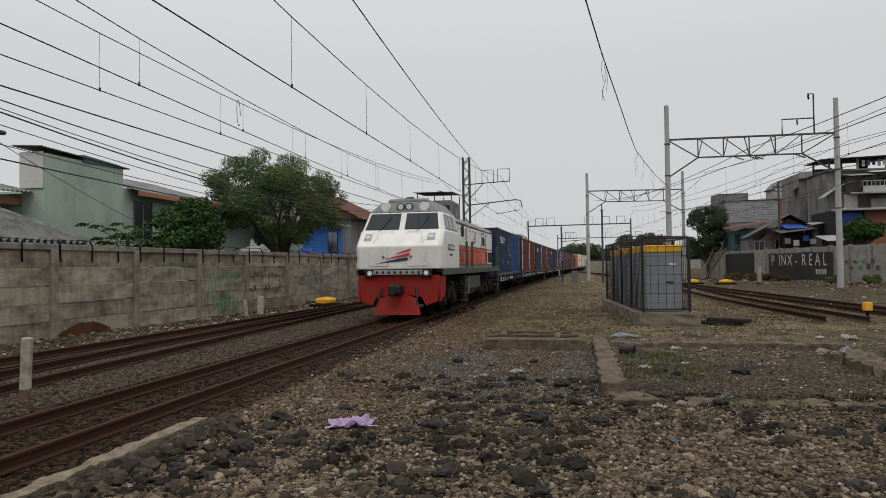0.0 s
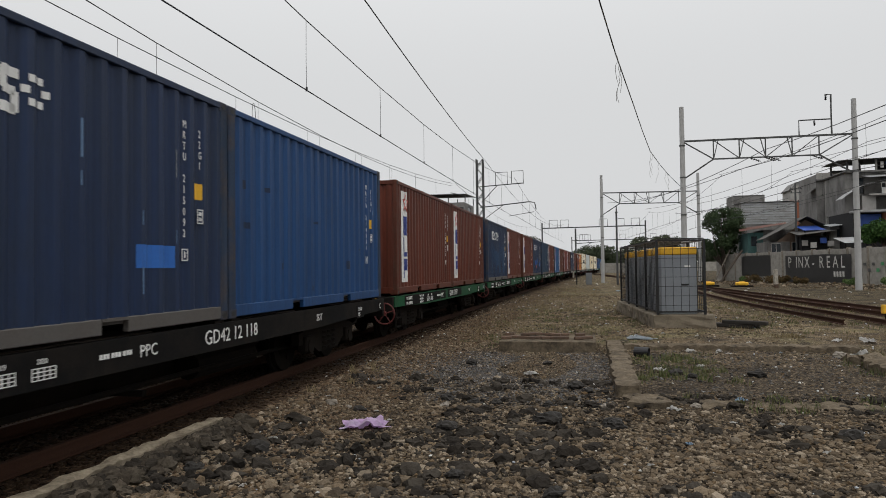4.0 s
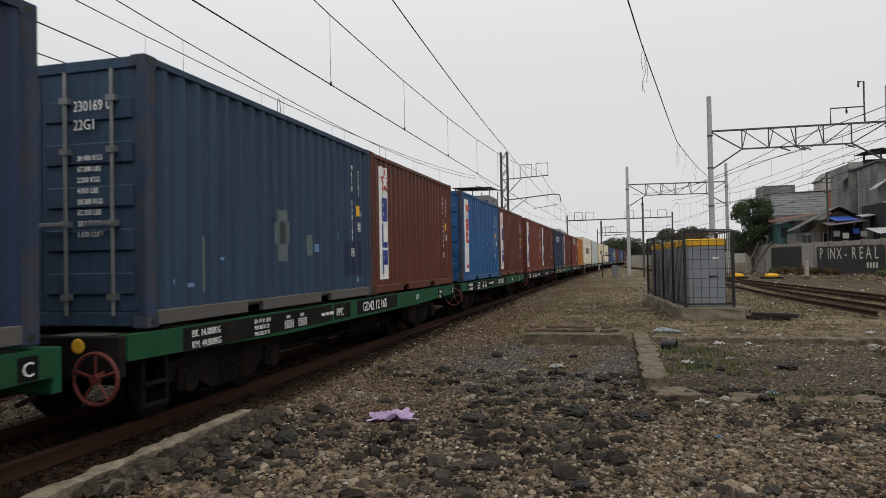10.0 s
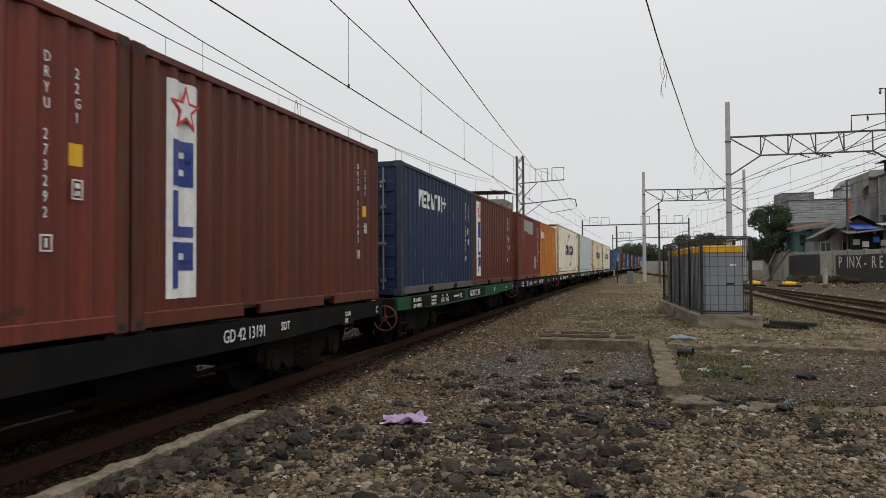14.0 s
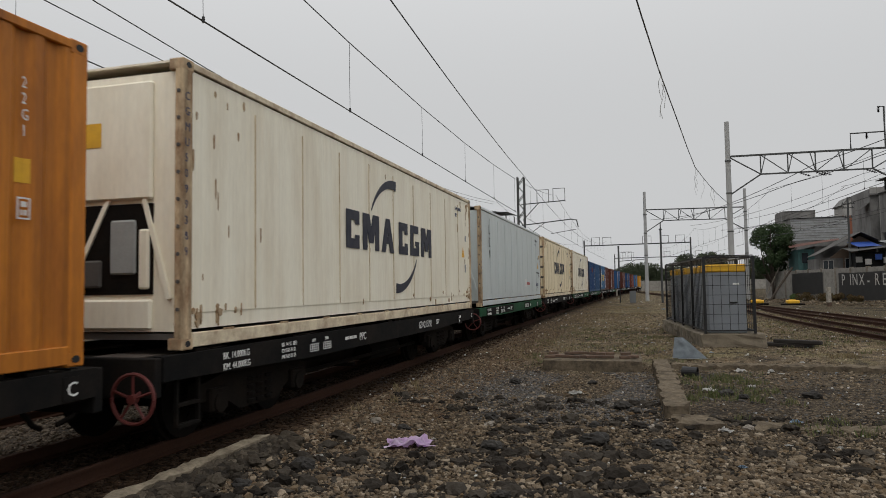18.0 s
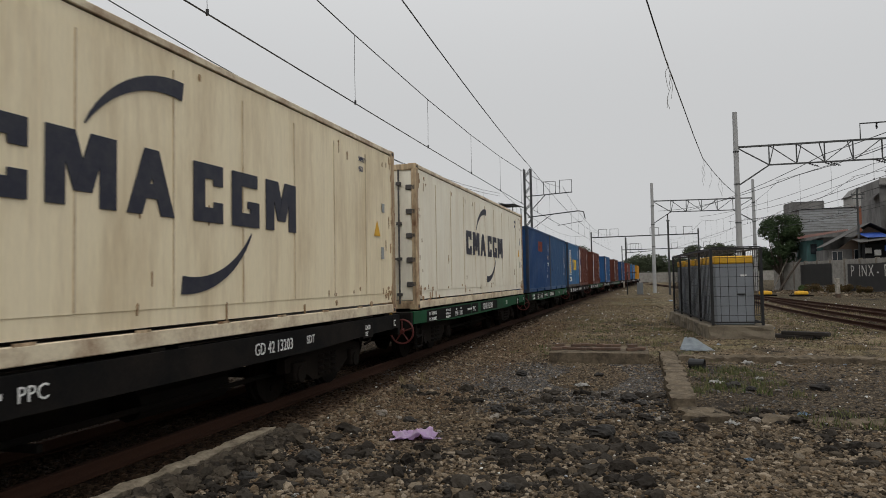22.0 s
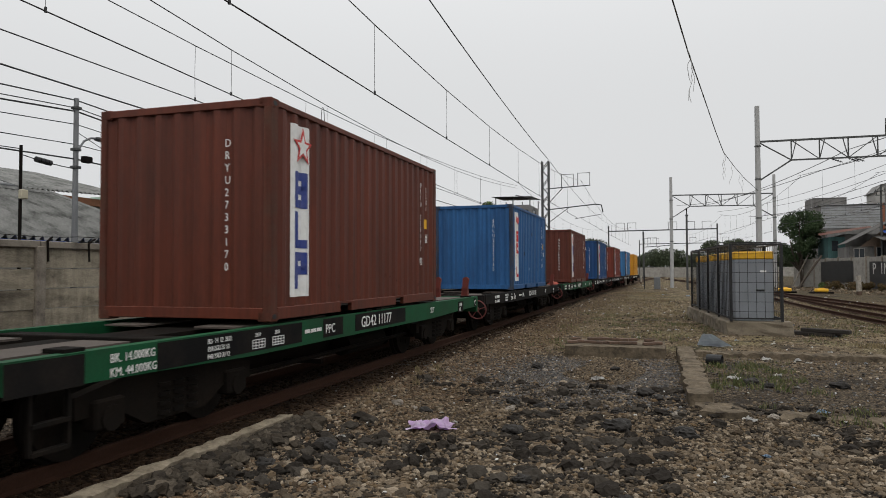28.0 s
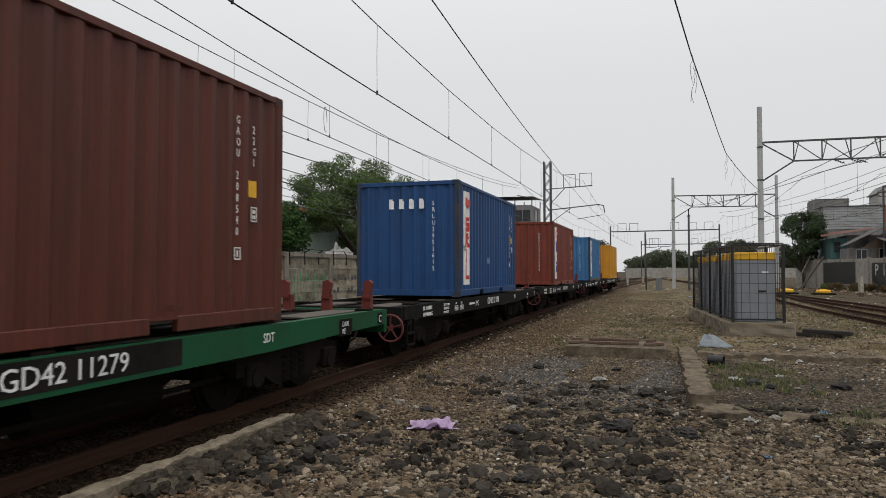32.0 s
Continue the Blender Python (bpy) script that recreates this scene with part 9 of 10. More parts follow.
house_box(h, 0.2, 0, 0, 1.7, 2.5, 8.6, GREYP)
sheet_roof(h, (-0.1, -0.5, 8.7), (2.2, -0.5, 9.2), (2.2, 2.8, 9.3), (-0.1, 2.8, 8.8), DARKTIN)
for x in (0.3, 1.0, 1.7):
    bm = bm_new()
    bar(bm, (x, -0.4, 8.0), (x, -0.4, 8.95), 0.07, 0.07)
    part("post", bm, M["galv"], h)
# rusted roof over teal boards
h = thing("house", pose(15.0, 75.0, 0), "teal board shack with a long rusted tin roof", "house", "houses")
house_box(h, 0.9, 0.6, 0, 2.4, 5, 4.7, TEALP)
for i in range(8):
    bm = bm_new()
    box(bm, 0.95 + i * 0.17, 0.56, 2.2, 1.10 + i * 0.17, 0.6, 4.72, 0.004)
    part("board", bm, TEALP, h)
house_box(h, 2.41, 0.8, 0, 5.4, 5, 5.0, GREYP)
window_part(h, "y", 0.56, 1.3, 1.75, 3.4, 4.3, DARK_FILL, 0)
sheet_roof(h, (0.0, -0.2, 4.85), (4.5, -0.2, 5.55), (5.6, 4.5, 5.95), (0.8, 4.5, 5.35), RUSTTIN)
# shack with a steep roof and gable
h = thing("house", pose(16.0, 70.0, 0), "dark board shack with a steep tin gable roof", "house", "houses")
house_box(h, 0.5, 0.3, 0, 5.3, 4.5, 3.6, GREYP)
bm = bm_new()
prism(bm, [(1.4, 3.6), (5.2, 3.6), (5.2, 4.9), (3.9, 5.6)], "y", 0.3, 0.42)
part("gable", bm, mat_cached("weathered_brown_boards", (0.14, 0.10, 0.075), 0.9), h)
for i in range(14):
    bm = bm_new()
    x = 2.5 + i * 0.19
    box(bm, x, 0.27, 2.3, x + 0.17, 0.3, 3.9 + 0.1 * (i % 3), 0.004)
    part("board", bm, mat_cached("weathered_brown_boards", (0.14, 0.10, 0.075), 0.9), h)
sheet_roof(h, (0.0, -0.5, 3.85), (0.6, 5.0, 3.9), (4.3, 5.0, 6.0), (3.85, -0.5, 5.9), DARKTIN)
sheet_roof(h, (5.7, -0.5, 4.9), (5.7, 5.0, 4.9), (4.3, 5.0, 6.0), (3.85, -0.5, 5.9), DARKTIN)
window_part(h, "y", 0.27, 2.7, 3.5, 2.7, 3.5, PALEP, 0)
window_part(h, "y", 0.3, 0.9, 1.7, 2.6, 3.4, PALEP, 1)
# lower shop front with awning, the shade inside painted on as near black
h = thing("house", pose(18.6, 67.6, 0), "low shack with its unlit front painted black, flat tin awning and small windows", "house", "houses")
house_box(h, 0.3, 0.4, 0, 2.6, 2.2, 4.0, DARK_FILL)
house_box(h, 2.61, 0.2, 0, 4.8, 2.2, 4.8, GREYP)
sheet_roof(h, (-0.3, -0.7, 4.05), (2.8, -0.7, 4.4), (2.9, 2.3, 4.75), (-0.3, 2.3, 4.5), DARKTIN)
sheet_roof(h, (2.4, -0.6, 4.75), (3.9, -0.6, 4.95), (3.9, 1.4, 5.15), (2.4, 1.4, 5.0), SILVER)
window_part(h, "y", 0.2, 3.2, 3.8, 3.9, 4.5, M["black_paint"], 1)
for i, (x, z, mm) in enumerate(((0.2, 3.1, PALEP), (0.9, 2.9, LITTER), (1.7, 3.3, TARP), (2.3, 3.0, PALEP))):
    bm = bm_new()
    box(bm, x, -0.1 - 0.05 * i, z, x + 0.5, 0.0, z + 0.5, 0.02)
    part("hanging_board", bm, mm, h)
# the stained concrete block
h = thing("house", pose(21.8, 73.0, 0), "stained three-storey concrete block with pale pilaster", "house", "houses")
house_box(h, 0, 0.25, 0, 3.4, 6, 10.2, GREYP)
bm = bm_new()
box(bm, 0.75, 0.0, 3.0, 1.7, 0.25, 9.55, 0.02)
part("pilaster", bm, PALEP, h, "pale streaked pilaster")
bm = bm_new()
box(bm, -0.08, 0.0, 9.56, 3.5, 0.3, 9.72, 0.02)
part("cornice", bm, GREYP, h)
bm = bm_new()
box(bm, 0.0, 0.05, 9.72, 3.4, 0.27, 10.3, 0.02)
part("parapet", bm, PALEP, h)
bm = bm_new()
box(bm, 1.3, -0.4, 10.31, 3.7, 3.0, 10.42, 0.02)
part("roof_slab", bm, DARK_FILL, h)
sheet_roof(h, (-0.9, 0.3, 8.2), (-0.05, 0.3, 8.9), (-0.05, 2.0, 8.95), (-0.9, 2.0, 8.25), DARKTIN, name="side_awning")
window_part(h, "y", 0.25, 2.1, 2.7, 6.0, 7.2, M["black_paint"], 1)
# the tall dwelling: brick and blue ground floor, white balcony, roof terrace
h = thing("house", pose(22.0, 62.5, 0), "crowded dwelling with white balcony, awnings and roof terrace", "house", "houses")
# solid lower storey, its unlit rooms put in as a near-black colour
house_box(h, 0.0, 2.0, 0, 8.5, 8, 5.85, DARK_FILL)
house_box(h, 2.2, 1.6, 0, 5.2, 2.0, 5.7, BRICKP, "brick_wall")
bm = bm_new()
box(bm, 0.1, 1.8, 4.5, 2.1, 1.95, 5.6, 0.03)
part("tarpaulin", bm, TARP, h, "dark blue tarpaulin curtain")
house_box(h, 0.1, 4.0, 5.86, 8.5, 9, 9.4, GREYP, "upper_wall")
bm = bm_new()
box(bm, -0.2, 0.9, 5.72, 5.0, 2.2, 5.9, 0.02)
part("canopy", bm, SILVER, h, "pale tin canopy")
house_box(h, 1.2, 3.3, 5.9, 2.3, 4.0, 7.3, PALEP, "bay_wall")
house_box(h, 3.4, 3.35, 5.9, 7.8, 4.0, 6.9, GREYP, "bay_wall")
bm = bm_new()
box(bm, 1.6, 2.8, 7.28, 8.0, 4.0, 7.42, 0.02)
part("balcony_slab", bm, PALEP, h)
bm = bm_new()
box(bm, 2.6, 2.84, 7.42, 8.0, 2.92, 7.95, 0.01)
part("balcony_wall", bm, mat_cached("whitewashed_balcony", (0.50, 0.50, 0.48), 0.9), h, "whitewashed balcony wall")
for i in range(16):
    bm = bm_new()
    bar(bm, (2.6 + i * 0.34, 2.88, 7.95), (2.6 + i * 0.34, 2.88, 8.35), 0.05, 0.05)
    part("baluster", bm, mat_cached("whitewashed_balcony", (0.50, 0.50, 0.48), 0.9), h)
bm = bm_new()
bar(bm, (2.5, 2.88, 8.38), (8.0, 2.88, 8.38), 0.09, 0.07)
part("balcony_rail", bm, mat_cached("whitewashed_balcony", (0.50, 0.50, 0.48), 0.9), h)
for i, x in enumerate((0.8, 3.0, 4.4, 6.2)):
    window_part(h, "y", 4.0, x, x + 0.75, 7.6, 8.9, M["black_paint"], 1)
n, prev = 7, None
for i in range(n):
    u0, u1 = i / n, (i + 1) / n
    za, zb = 7.0 + 1.35 * math.sin(u0 * 1.5), 7.0 + 1.35 * math.sin(u1 * 1.5)
    bm = bm_new()
    prism(bm, [(-0.6 + 2.6 * u0, za), (-0.6 + 2.6 * u1, zb), (-0.6 + 2.6 * u1, zb + 0.05), (-0.6 + 2.6 * u0, za + 0.05)], "y", 2.6, 4.2)
    part("curved_awning", bm, SILVER, h)
for x0, x1, z, mm in ((1.4, 3.4, 8.95, SILVER), (3.2, 5.0, 9.2, mat_cached("white_plastic_sheet", (0.60, 0.60, 0.58), 0.6)), (5.2, 7.6, 9.0, SILVER)):
    sheet_roof(h, (x0, 2.2, z - 0.15), (x1, 2.2, z - 0.1), (x1, 4.2, z + 0.25), (x0, 4.2, z + 0.2), mm, name="awning")
bm = bm_new()
box(bm, -0.1, 3.6, 9.4, 8.6, 9, 9.55, 0.02)
part("terrace_floor", bm, GREYP, h)
for x in (0.3, 2.6, 4.9, 7.4):
    for y in (3.9, 8.0):
        bm = bm_new()
        bar(bm, (x, y, 9.55), (x, y, 10.6), 0.14, 0.14)
        part("terrace_post", bm, PALEP if x > 2 else M["gantry"], h)
sheet_roof(h, (-0.6, 3.2, 10.45), (8.8, 3.2, 10.7), (8.8, 8.6, 10.85), (-0.4, 8.6, 10.6), DARKTIN, name="terrace_roof")
for x, y, q in ((1.3, 4.6, 0.42), (3.5, 5.2, 0.5), (6.0, 4.8, 0.45)):
    bm = bm_new()
    cyl(bm, (x, y, 9.55), (x, y, 9.55 + q * 1.7), q * 0.8, q * 0.7, 14)
    part("water_tank", bm, DARK_FILL, h)
for i in range(7):
    bm = bm_new()
    box(bm, 2.9 + i * 0.42, 3.75, 9.75 + 0.05 * (i % 3), 3.15 + i * 0.42, 3.8, 10.3, 0.01)
    part("laundry", bm, (LITTER, TARP, DARK_FILL, PALEP)[i % 4], h)
shack("house", 27.2, 52.0, 10, 6.0, 5, 6.2, GREYP, SILVER, "grey dwelling with deep dark openings", 0.7, ((0.1, 0.6), (0.5, 0.6)), 2)
tree(22.9, 60.6, 0.2, 2.0, blob_cloud(19, 12, 1.5, 0.7, 0.9, 3.7, 0.45, 0.8), 4200, 0.12, LEAF2, "green bush against the crowded houses", 19, 0.1)
# utility pole with cross-arms
p = thing("utility_pole", pose(18.76, 69.0, 0.4), "dark utility pole with two cross-arms", "pole")
bm = bm_new()
cyl(bm, (0, 0, 0), (0, 0, 8.6), 0.11, 0.08, 10)
part("shaft", bm, M["gantry"], p)
for z, w in ((8.0, 0.55), (7.65, 0.45), (6.8, 0.3)):
    bm = bm_new()
    bar(bm, (-w, -0.1, z), (w, -0.1, z), 0.07, 0.08)
    arm = part("cross_arm", bm, M["gantry"], p)
    for e in (-0.8, 0.8):
        bm = bm_new()
        cyl(bm, (w * e, -0.1, z + 0.04), (w * e, -0.1, z + 0.18), 0.04, 0.03, 8)
        part("insulator", bm, M["gantry"], arm)
# awnings and tarpaulins between the shacks
for k, (x, y, w, z, mm) in enumerate(((18.9, 69.2, 2.0, 4.85, TARP), (20.4, 63.6, 1.9, 3.5, SILVER), (25.2, 60.6, 3.0, 4.2, TARP))):
    a = thing("awning", pose(x, y, z, 0, 0, 10), "patched lean-to awning between the shacks", "awning", "awnings")
    sheet_roof(a, (0, -1.3, -0.35), (w, -1.3, -0.3), (w, 0.6, 0.2), (0, 0.6, 0.15), mm)
    for e in (0.1, w - 0.1):
        bm = bm_new()
        bar(bm, (e, -1.2, -z), (e, -1.2, -0.34), 0.06, 0.06)
        part("prop", bm, M["steel_dark"], a)


# ---- graffiti on the walls ----
def on_wall_right(s, z):
    """Pose of a patch on the yard face of the graffiti wall, s metres along it."""
    p = WR_A + WR_D * s
    return pose(p.x, p.y, z, 0, 0, WR_ANG)


SCRAWL_W = mat("white_graffiti_paint", (0.50, 0.49, 0.46), 0.9, 0, 0.1, 6, 0, 40, (0.3, 0.29, 0.27), 0.5)
DARKP = mat("dark_grey_wall_paint", (0.075, 0.073, 0.072), 0.9, 0, 0.15, 2, 0.05, 30, (0.10, 0.095, 0.09), 0.4)
GREENP = mat("green_spray_paint", (0.06, 0.26, 0.11), 0.9, 0, 0.1, 5, 0, 40, (0.2, 0.24, 0.18), 0.5)
g = thing("wall_painting", pose(0, 0, 0), "dark painted wall panel with white lettering", "graffiti")
FACE_YARD = Matrix(((0, 0, -1, 0), (-1, 0, 0, 0), (0, 1, 0, 0), (0, 0, 0, 1)))
for s0, s1, z0, z1 in ((19.5, 29.4, -0.1, 2.2), (32.2, 38.4, 0.35, 2.32)):
    n = 12
    for i in range(1):
        bm = bm_new()
        v = []
        for j in range(n + 1):
            u = s0 + (s1 - s0) * j / n
            v.append((bm.verts.new((-0.145, u, z0 + 0.05 * bump(u, 1.0, 1.3))), bm.verts.new((-0.145, u, z1 + 0.07 * bump(u, 5.0, 1.1)))))
        for a, b in zip(v, v[1:]):
            bm.faces.new((a[0], a[1], b[1], b[0]))
        bmesh.ops.solidify(bm, geom=bm.faces[:], thickness=0.006)
        o = part("dark_panel", bm, DARKP, g)
        o.matrix_basis = on_wall_right(0, 0)
for ch, s0 in zip("PINX-REAL", (28.9, 27.6, 27.2, 26.15, 24.95, 23.9, 22.85, 21.95, 20.85)):
    o = shared("letter", letters(ch, 1.35, SCRAWL_W), g, on_wall_right(0, 0) @ Matrix.Translation((-0.156, s0, 1.15)) @ FACE_YARD @ Matrix.Diagonal((0.85, 1, 1, 1)))
for i in range(4):
    bm = bm_new()
    box(bm, -0.158, 21.6 - i * 0.4, 0.45, -0.15, 21.85 - i * 0.4, 0.85)
    part("scrawl_bar", bm, SCRAWL_W, g).matrix_basis = on_wall_right(0, 0)
g = thing("wall_scrawl", pose(0, 0, 0), "green and black sprayed scrawl on the grey wall", "graffiti")
rr = random.Random(44)
for i in range(9):
    bm = bm_new()
    s0 = 14.2 + i * 0.5
    z0 = 1.3 if i % 2 else 0.85
    box(bm, -0.15, s0, z0, -0.141, s0 + 0.32, z0 + rr.uniform(0.2, 0.45))
    part("scrawl_bar", bm, GREENP if i in (3, 4, 8) else DARKP, g).matrix_basis = on_wall_right(0, 0)
g = thing("wall_scrawl", pose(0, 0, 0), "green sprayed scrawl with drips on the precast wall", "graffiti")
for i in range(13):
    y = 22.4 + i * 0.21
    z1 = 1.55 - (0.1 if i % 3 else 0.0)
    z0 = z1 - rr.uniform(0.25, 0.95)
    bm = bm_new()
    box(bm, 0.036, 0, z0, 0.044, 0.05, z1)
    part("paint_drip", bm, GREENP, g).matrix_basis = pose(wall_x(y), y, -0.1)
for i in range(7):
    y = 23.0 + i * 0.28
    bm = bm_new()
    box(bm, 0.036, 0, 0.12, 0.044, 0.07, 0.12 + rr.uniform(0.25, 0.55))
    box(bm, 0.036, 0, 0.3, 0.0445, 0.22, 0.36)
    part("scrawl_bar", bm, GREENP, g).matrix_basis = pose(wall_x(y), y, -0.1)
g = thing("wall_scrawl", pose(0, 0, 0), "thin black sprayed scrawl on the precast wall", "graffiti")
for i in range(20):
    y = 25.7 + (i % 10) * 0.33
    bm = bm_new()
    box(bm, 0.036, 0, 1.22 - (i // 10) * 0.5, 0.044, 0.04 + 0.2 * rr.random(), 1.26 - (i // 10) * 0.5 + 0.2 * rr.random())
    part("scrawl_bar", bm, DARKP, g).matrix_basis = pose(wall_x(y), y, -0.1)

# rust-coloured soil splashed on the foot of the wall
g = thing("wall_stain", pose(0, 0, 0), "orange rust stain on the foot of the precast wall", "stain")
bm = bm_new()
v = []
for i in range(15):
    y = 15.5 + i * 0.14
    hgt = 0.30 * math.sin(math.pi * (i + 0.7) / 15.5) + 0.06 * bump(y, 2.0, 3.0)
    x = wall_x(y) + 0.066
    v.append((bm.verts.new((x, y, -0.25)), bm.verts.new((x, y, -0.16 + max(0.02, hgt)))))
for a, b in zip(v, v[1:]):
    bm.faces.new((a[0], b[0], b[1], a[1]))
bmesh.ops.solidify(bm, geom=bm.faces[:], thickness=0.012)
part("rust_patch", bm, mat("orange_rust_soil", (0.19, 0.075, 0.025), 0.95, 0, 0.25, 4, 0.3, 30, (0.08, 0.045, 0.025), 0.8), g)

# dry shrub, leaning trunks and poles in front of the graffiti wall
BROWN_LEAF = island("dry_brown_leaves", [(0.10, 0.06, 0.03), (0.07, 0.06, 0.025), (0.14, 0.085, 0.045), (0.05, 0.05, 0.02)], 0.9, 0.0, 9.0, 0.1)
for k, (s0, off, w, mm, lab) in enumerate(((30.4, 1.1, 0.75, BROWN_LEAF, "dry brown shrub against the graffiti wall"), (27.6, 1.3, 0.7, BROWN_LEAF, "dry brown shrub against the graffiti wall"), (36.2, 1.0, 0.6, LEAF, "green weeds against the dark wall panel"), (33.0, 1.4, 0.8, BROWN_LEAF, "dry brown shrub against the graffiti wall"), (24.6, 1.2, 0.6, BROWN_LEAF, "dry brown shrub against the graffiti wall"), (17.5, 1.2, 0.5, LEAF, "green weeds at the foot of the graffiti wall"), (13.0, 1.3, 0.55, LEAF, "green weeds at the foot of the graffiti wall"))):
    p = WR_A + WR_D * s0
    sh = thing("shrub", pose(p.x - off, p.y, ground_z(p.x - off, p.y)), lab, "shrub", "shrubs by the wall")
    rr = random.Random(90 + k)
    blobs = [(rr.uniform(-0.7, 0.7) * w, rr.uniform(-1.3, 1.3) * w, rr.uniform(0.2, 0.75) * w, rr.uniform(0.3, 0.55) * w) for _ in range(9)]
    crown_leaves("leaves", blobs, 1500, 0.06, mm, sh, 60 + k)
    for b in blobs:
        bm = bm_new()
        cyl(bm, (0, 0, -0.05), b[:3], 0.02, 0.008, 5)
        part("stem", bm, BARK, sh)
for s0, dx, dz, r, lab in ((38.0, -2.2, 2.9, 0.11, "bare trunk leaning on the graffiti wall"), (41.0, -1.6, 3.0, 0.06, "pale pole leaning on the graffiti wall")):
    p = WR_A + WR_D * s0
    lp = thing("leaning_pole", pose(p.x - 0.3, p.y - 0.4, 0), lab, "pole", "poles leaning on the wall")
    bm = bm_new()
    tube(bm, [(dx, -0.3, -0.35), (dx * 0.5, -0.1, dz * 0.45), (0.05, 0.25, dz)], r, 8)
    part("pole", bm, BARK if r > 0.1 else M["wall_post"], lp)


# ---- cables, lamp posts and the far end of the line ----
def lamp_post(x, y, h):
    p = thing("street_lamp", pose(x, y, -0.2), "grey steel street lamp behind the precast wall", "lamp")
    bm = bm_new()
    cyl(bm, (0, 0, 0), (0, 0, h), 0.085, 0.06, 12)
    part("pole", bm, M["galv"], p)
    bm = bm_new()
    tube(bm, [(0, 0.03, h - 1.35), (0.06, 0.2, h - 1.05), (0.12, 0.36, h - 0.95), (0.16, 0.5, h - 0.94)], 0.028, 8)
    part("arm", bm, M["galv"], p)
    bm = bm_new()
    box(bm, 0.08, 0.46, h - 1.0, 0.26, 0.92, h - 0.90, 0.035)
    part("lamp_head", bm, M["gantry"], p)
    for z in (h - 0.25, h - 1.3, h - 1.75):
        bm = bm_new()
        box(bm, -0.095, -0.09, z - 0.035, 0.095, 0.09, z + 0.035, 0.01)
        part("cable_clamp", bm, M["gantry"], p)
    bm = bm_new()
    box(bm, 0.08, 0.06, h - 1.62, 0.26, 0.3, h - 1.46, 0.02)
    part("floodlight", bm, M["steel_dark"], p)


lamp_post(-14.0, 13.72, 6.09)
p = thing("cable_pole", pose(-14.0, 12.16, -0.2), "black steel cable pole with a splice box", "pole")
bm = bm_new()
cyl(bm, (0, 0, 0), (0, 0, 4.63), 0.04, 0.035, 10)
part("shaft", bm, M["steel_dark"], p)
bm = bm_new()
box(bm, 0.03, -0.09, 3.38, 0.15, 0.09, 3.60, 0.02)
part("splice_box", bm, mat_cached("cream_box_paint", (0.42, 0.38, 0.28)), p)
for z, sag, r, x1 in ((5.84, 0.7, 0.018, -13.6), (5.65, 0.9, 0.013, -13.8), (5.56, 1.0, 0.022, -13.6), (5.23, 0.85, 0.012, -13.7), (4.72, 0.55, 0.012, -13.9), (4.35, 0.45, 0.02, -14.0)):
    wire(sagging((-14.0, 13.72, z), (x1, 54, z + 0.5), sag, 12), r, "black telephone cable slung along the wall", "cable")
    wire(sagging((-14.0, 13.72, z), (-14.2, -24, z + 0.2), sag * 0.9, 12), r, "black telephone cable slung along the wall", "cable")
wire(sagging((-14.0, 13.72, 5.05), (-19.0, 27.5, 3.6), 0.1, 6), 0.01, "service cable slung to the mint house", "cable")
sp = wire(sagging((-14.0, 12.16, 4.22), (-14.0, 13.72, 4.10), 0.03, 4), 0.012, "black cable with a splice drum between two poles", "cable")
bm = bm_new()
for i in range(4):
    cyl(bm, (-14.0, 12.56 + i * 0.11, 4.17 - i * 0.009), (-14.0, 12.65 + i * 0.11, 4.162 - i * 0.009), 0.07, 0.07, 10)
part("splice_drum", bm, M["black_paint"], sp)
wire(sagging((-14.0, 12.16, 4.35), (-15.5, -20, 5.2), 0.6, 8), 0.012, "black cable slung from the cable pole", "cable")
# loop of slack wire and shreds on the overhead line
bm = bm_new()
n = 16
tube(bm, [(0, 0.35 * math.cos(i * 0.36), 0.35 * math.sin(i * 0.36)) for i in range(n)], 0.008, 5)
ob = part("wire_loop", bm, M["wire"], None)
ob.matrix_basis = pose(third_x(17.3), 17.3, 5.75, 0, 0, 20)
tagged(ob, "loop of slack wire hanging on the overhead line", "wire")


def shreds(pts, seed, host):
    rr = random.Random(seed)
    for p in pts:
        bm = bm_new()
        q = [Vector(p)]
        for i in range(6):
            q.append(q[-1] + Vector((rr.uniform(-0.07, 0.07), rr.uniform(-0.07, 0.07), -rr.uniform(0.1, 0.26))))
        tube(bm, q, 0.007, 4)
        part("plastic_shred", bm, mat_cached("grey_plastic_shred", (0.30, 0.30, 0.29)), host, "shred of plastic string")


def on_feeder(i, u):
    return Vector(FEEDER[i]).lerp(Vector(FEEDER[i + 1]), u)


shreds([on_feeder(i, u) for i, u in ((1, 0.3), (1, 0.45), (2, 0.2), (2, 0.8), (3, 0.1), (5, 0.8), (5, 0.9), (6, 0.1))], 5, FEED_WIRE)

# right-hand cables
for x0, z0, x1, z1, r in ((9.0, 7.6, 2.0, 8.4, 0.02), (10.5, 8.8, 4.0, 8.2, 0.022), (13.0, 8.0, 6.0, 7.6, 0.014), (15.2, 7.2, 9.0, 7.0, 0.02), (16.4, 9.0, 11.3, 8.0, 0.016), (17.5, 6.6, 11.6, 6.2, 0.014)):
    wire(sagging((x0 + 0.6, 47.0, z0), (x1, 77.0, z1), 0.5, 8), r, "cable slung between the yard gantries")
    wire(sagging((x0 + 0.6, 47.0, z0), (x0 + 5.5, -3.0, z0 + 0.6), 0.9, 10), r, "cable slung between the yard gantries")

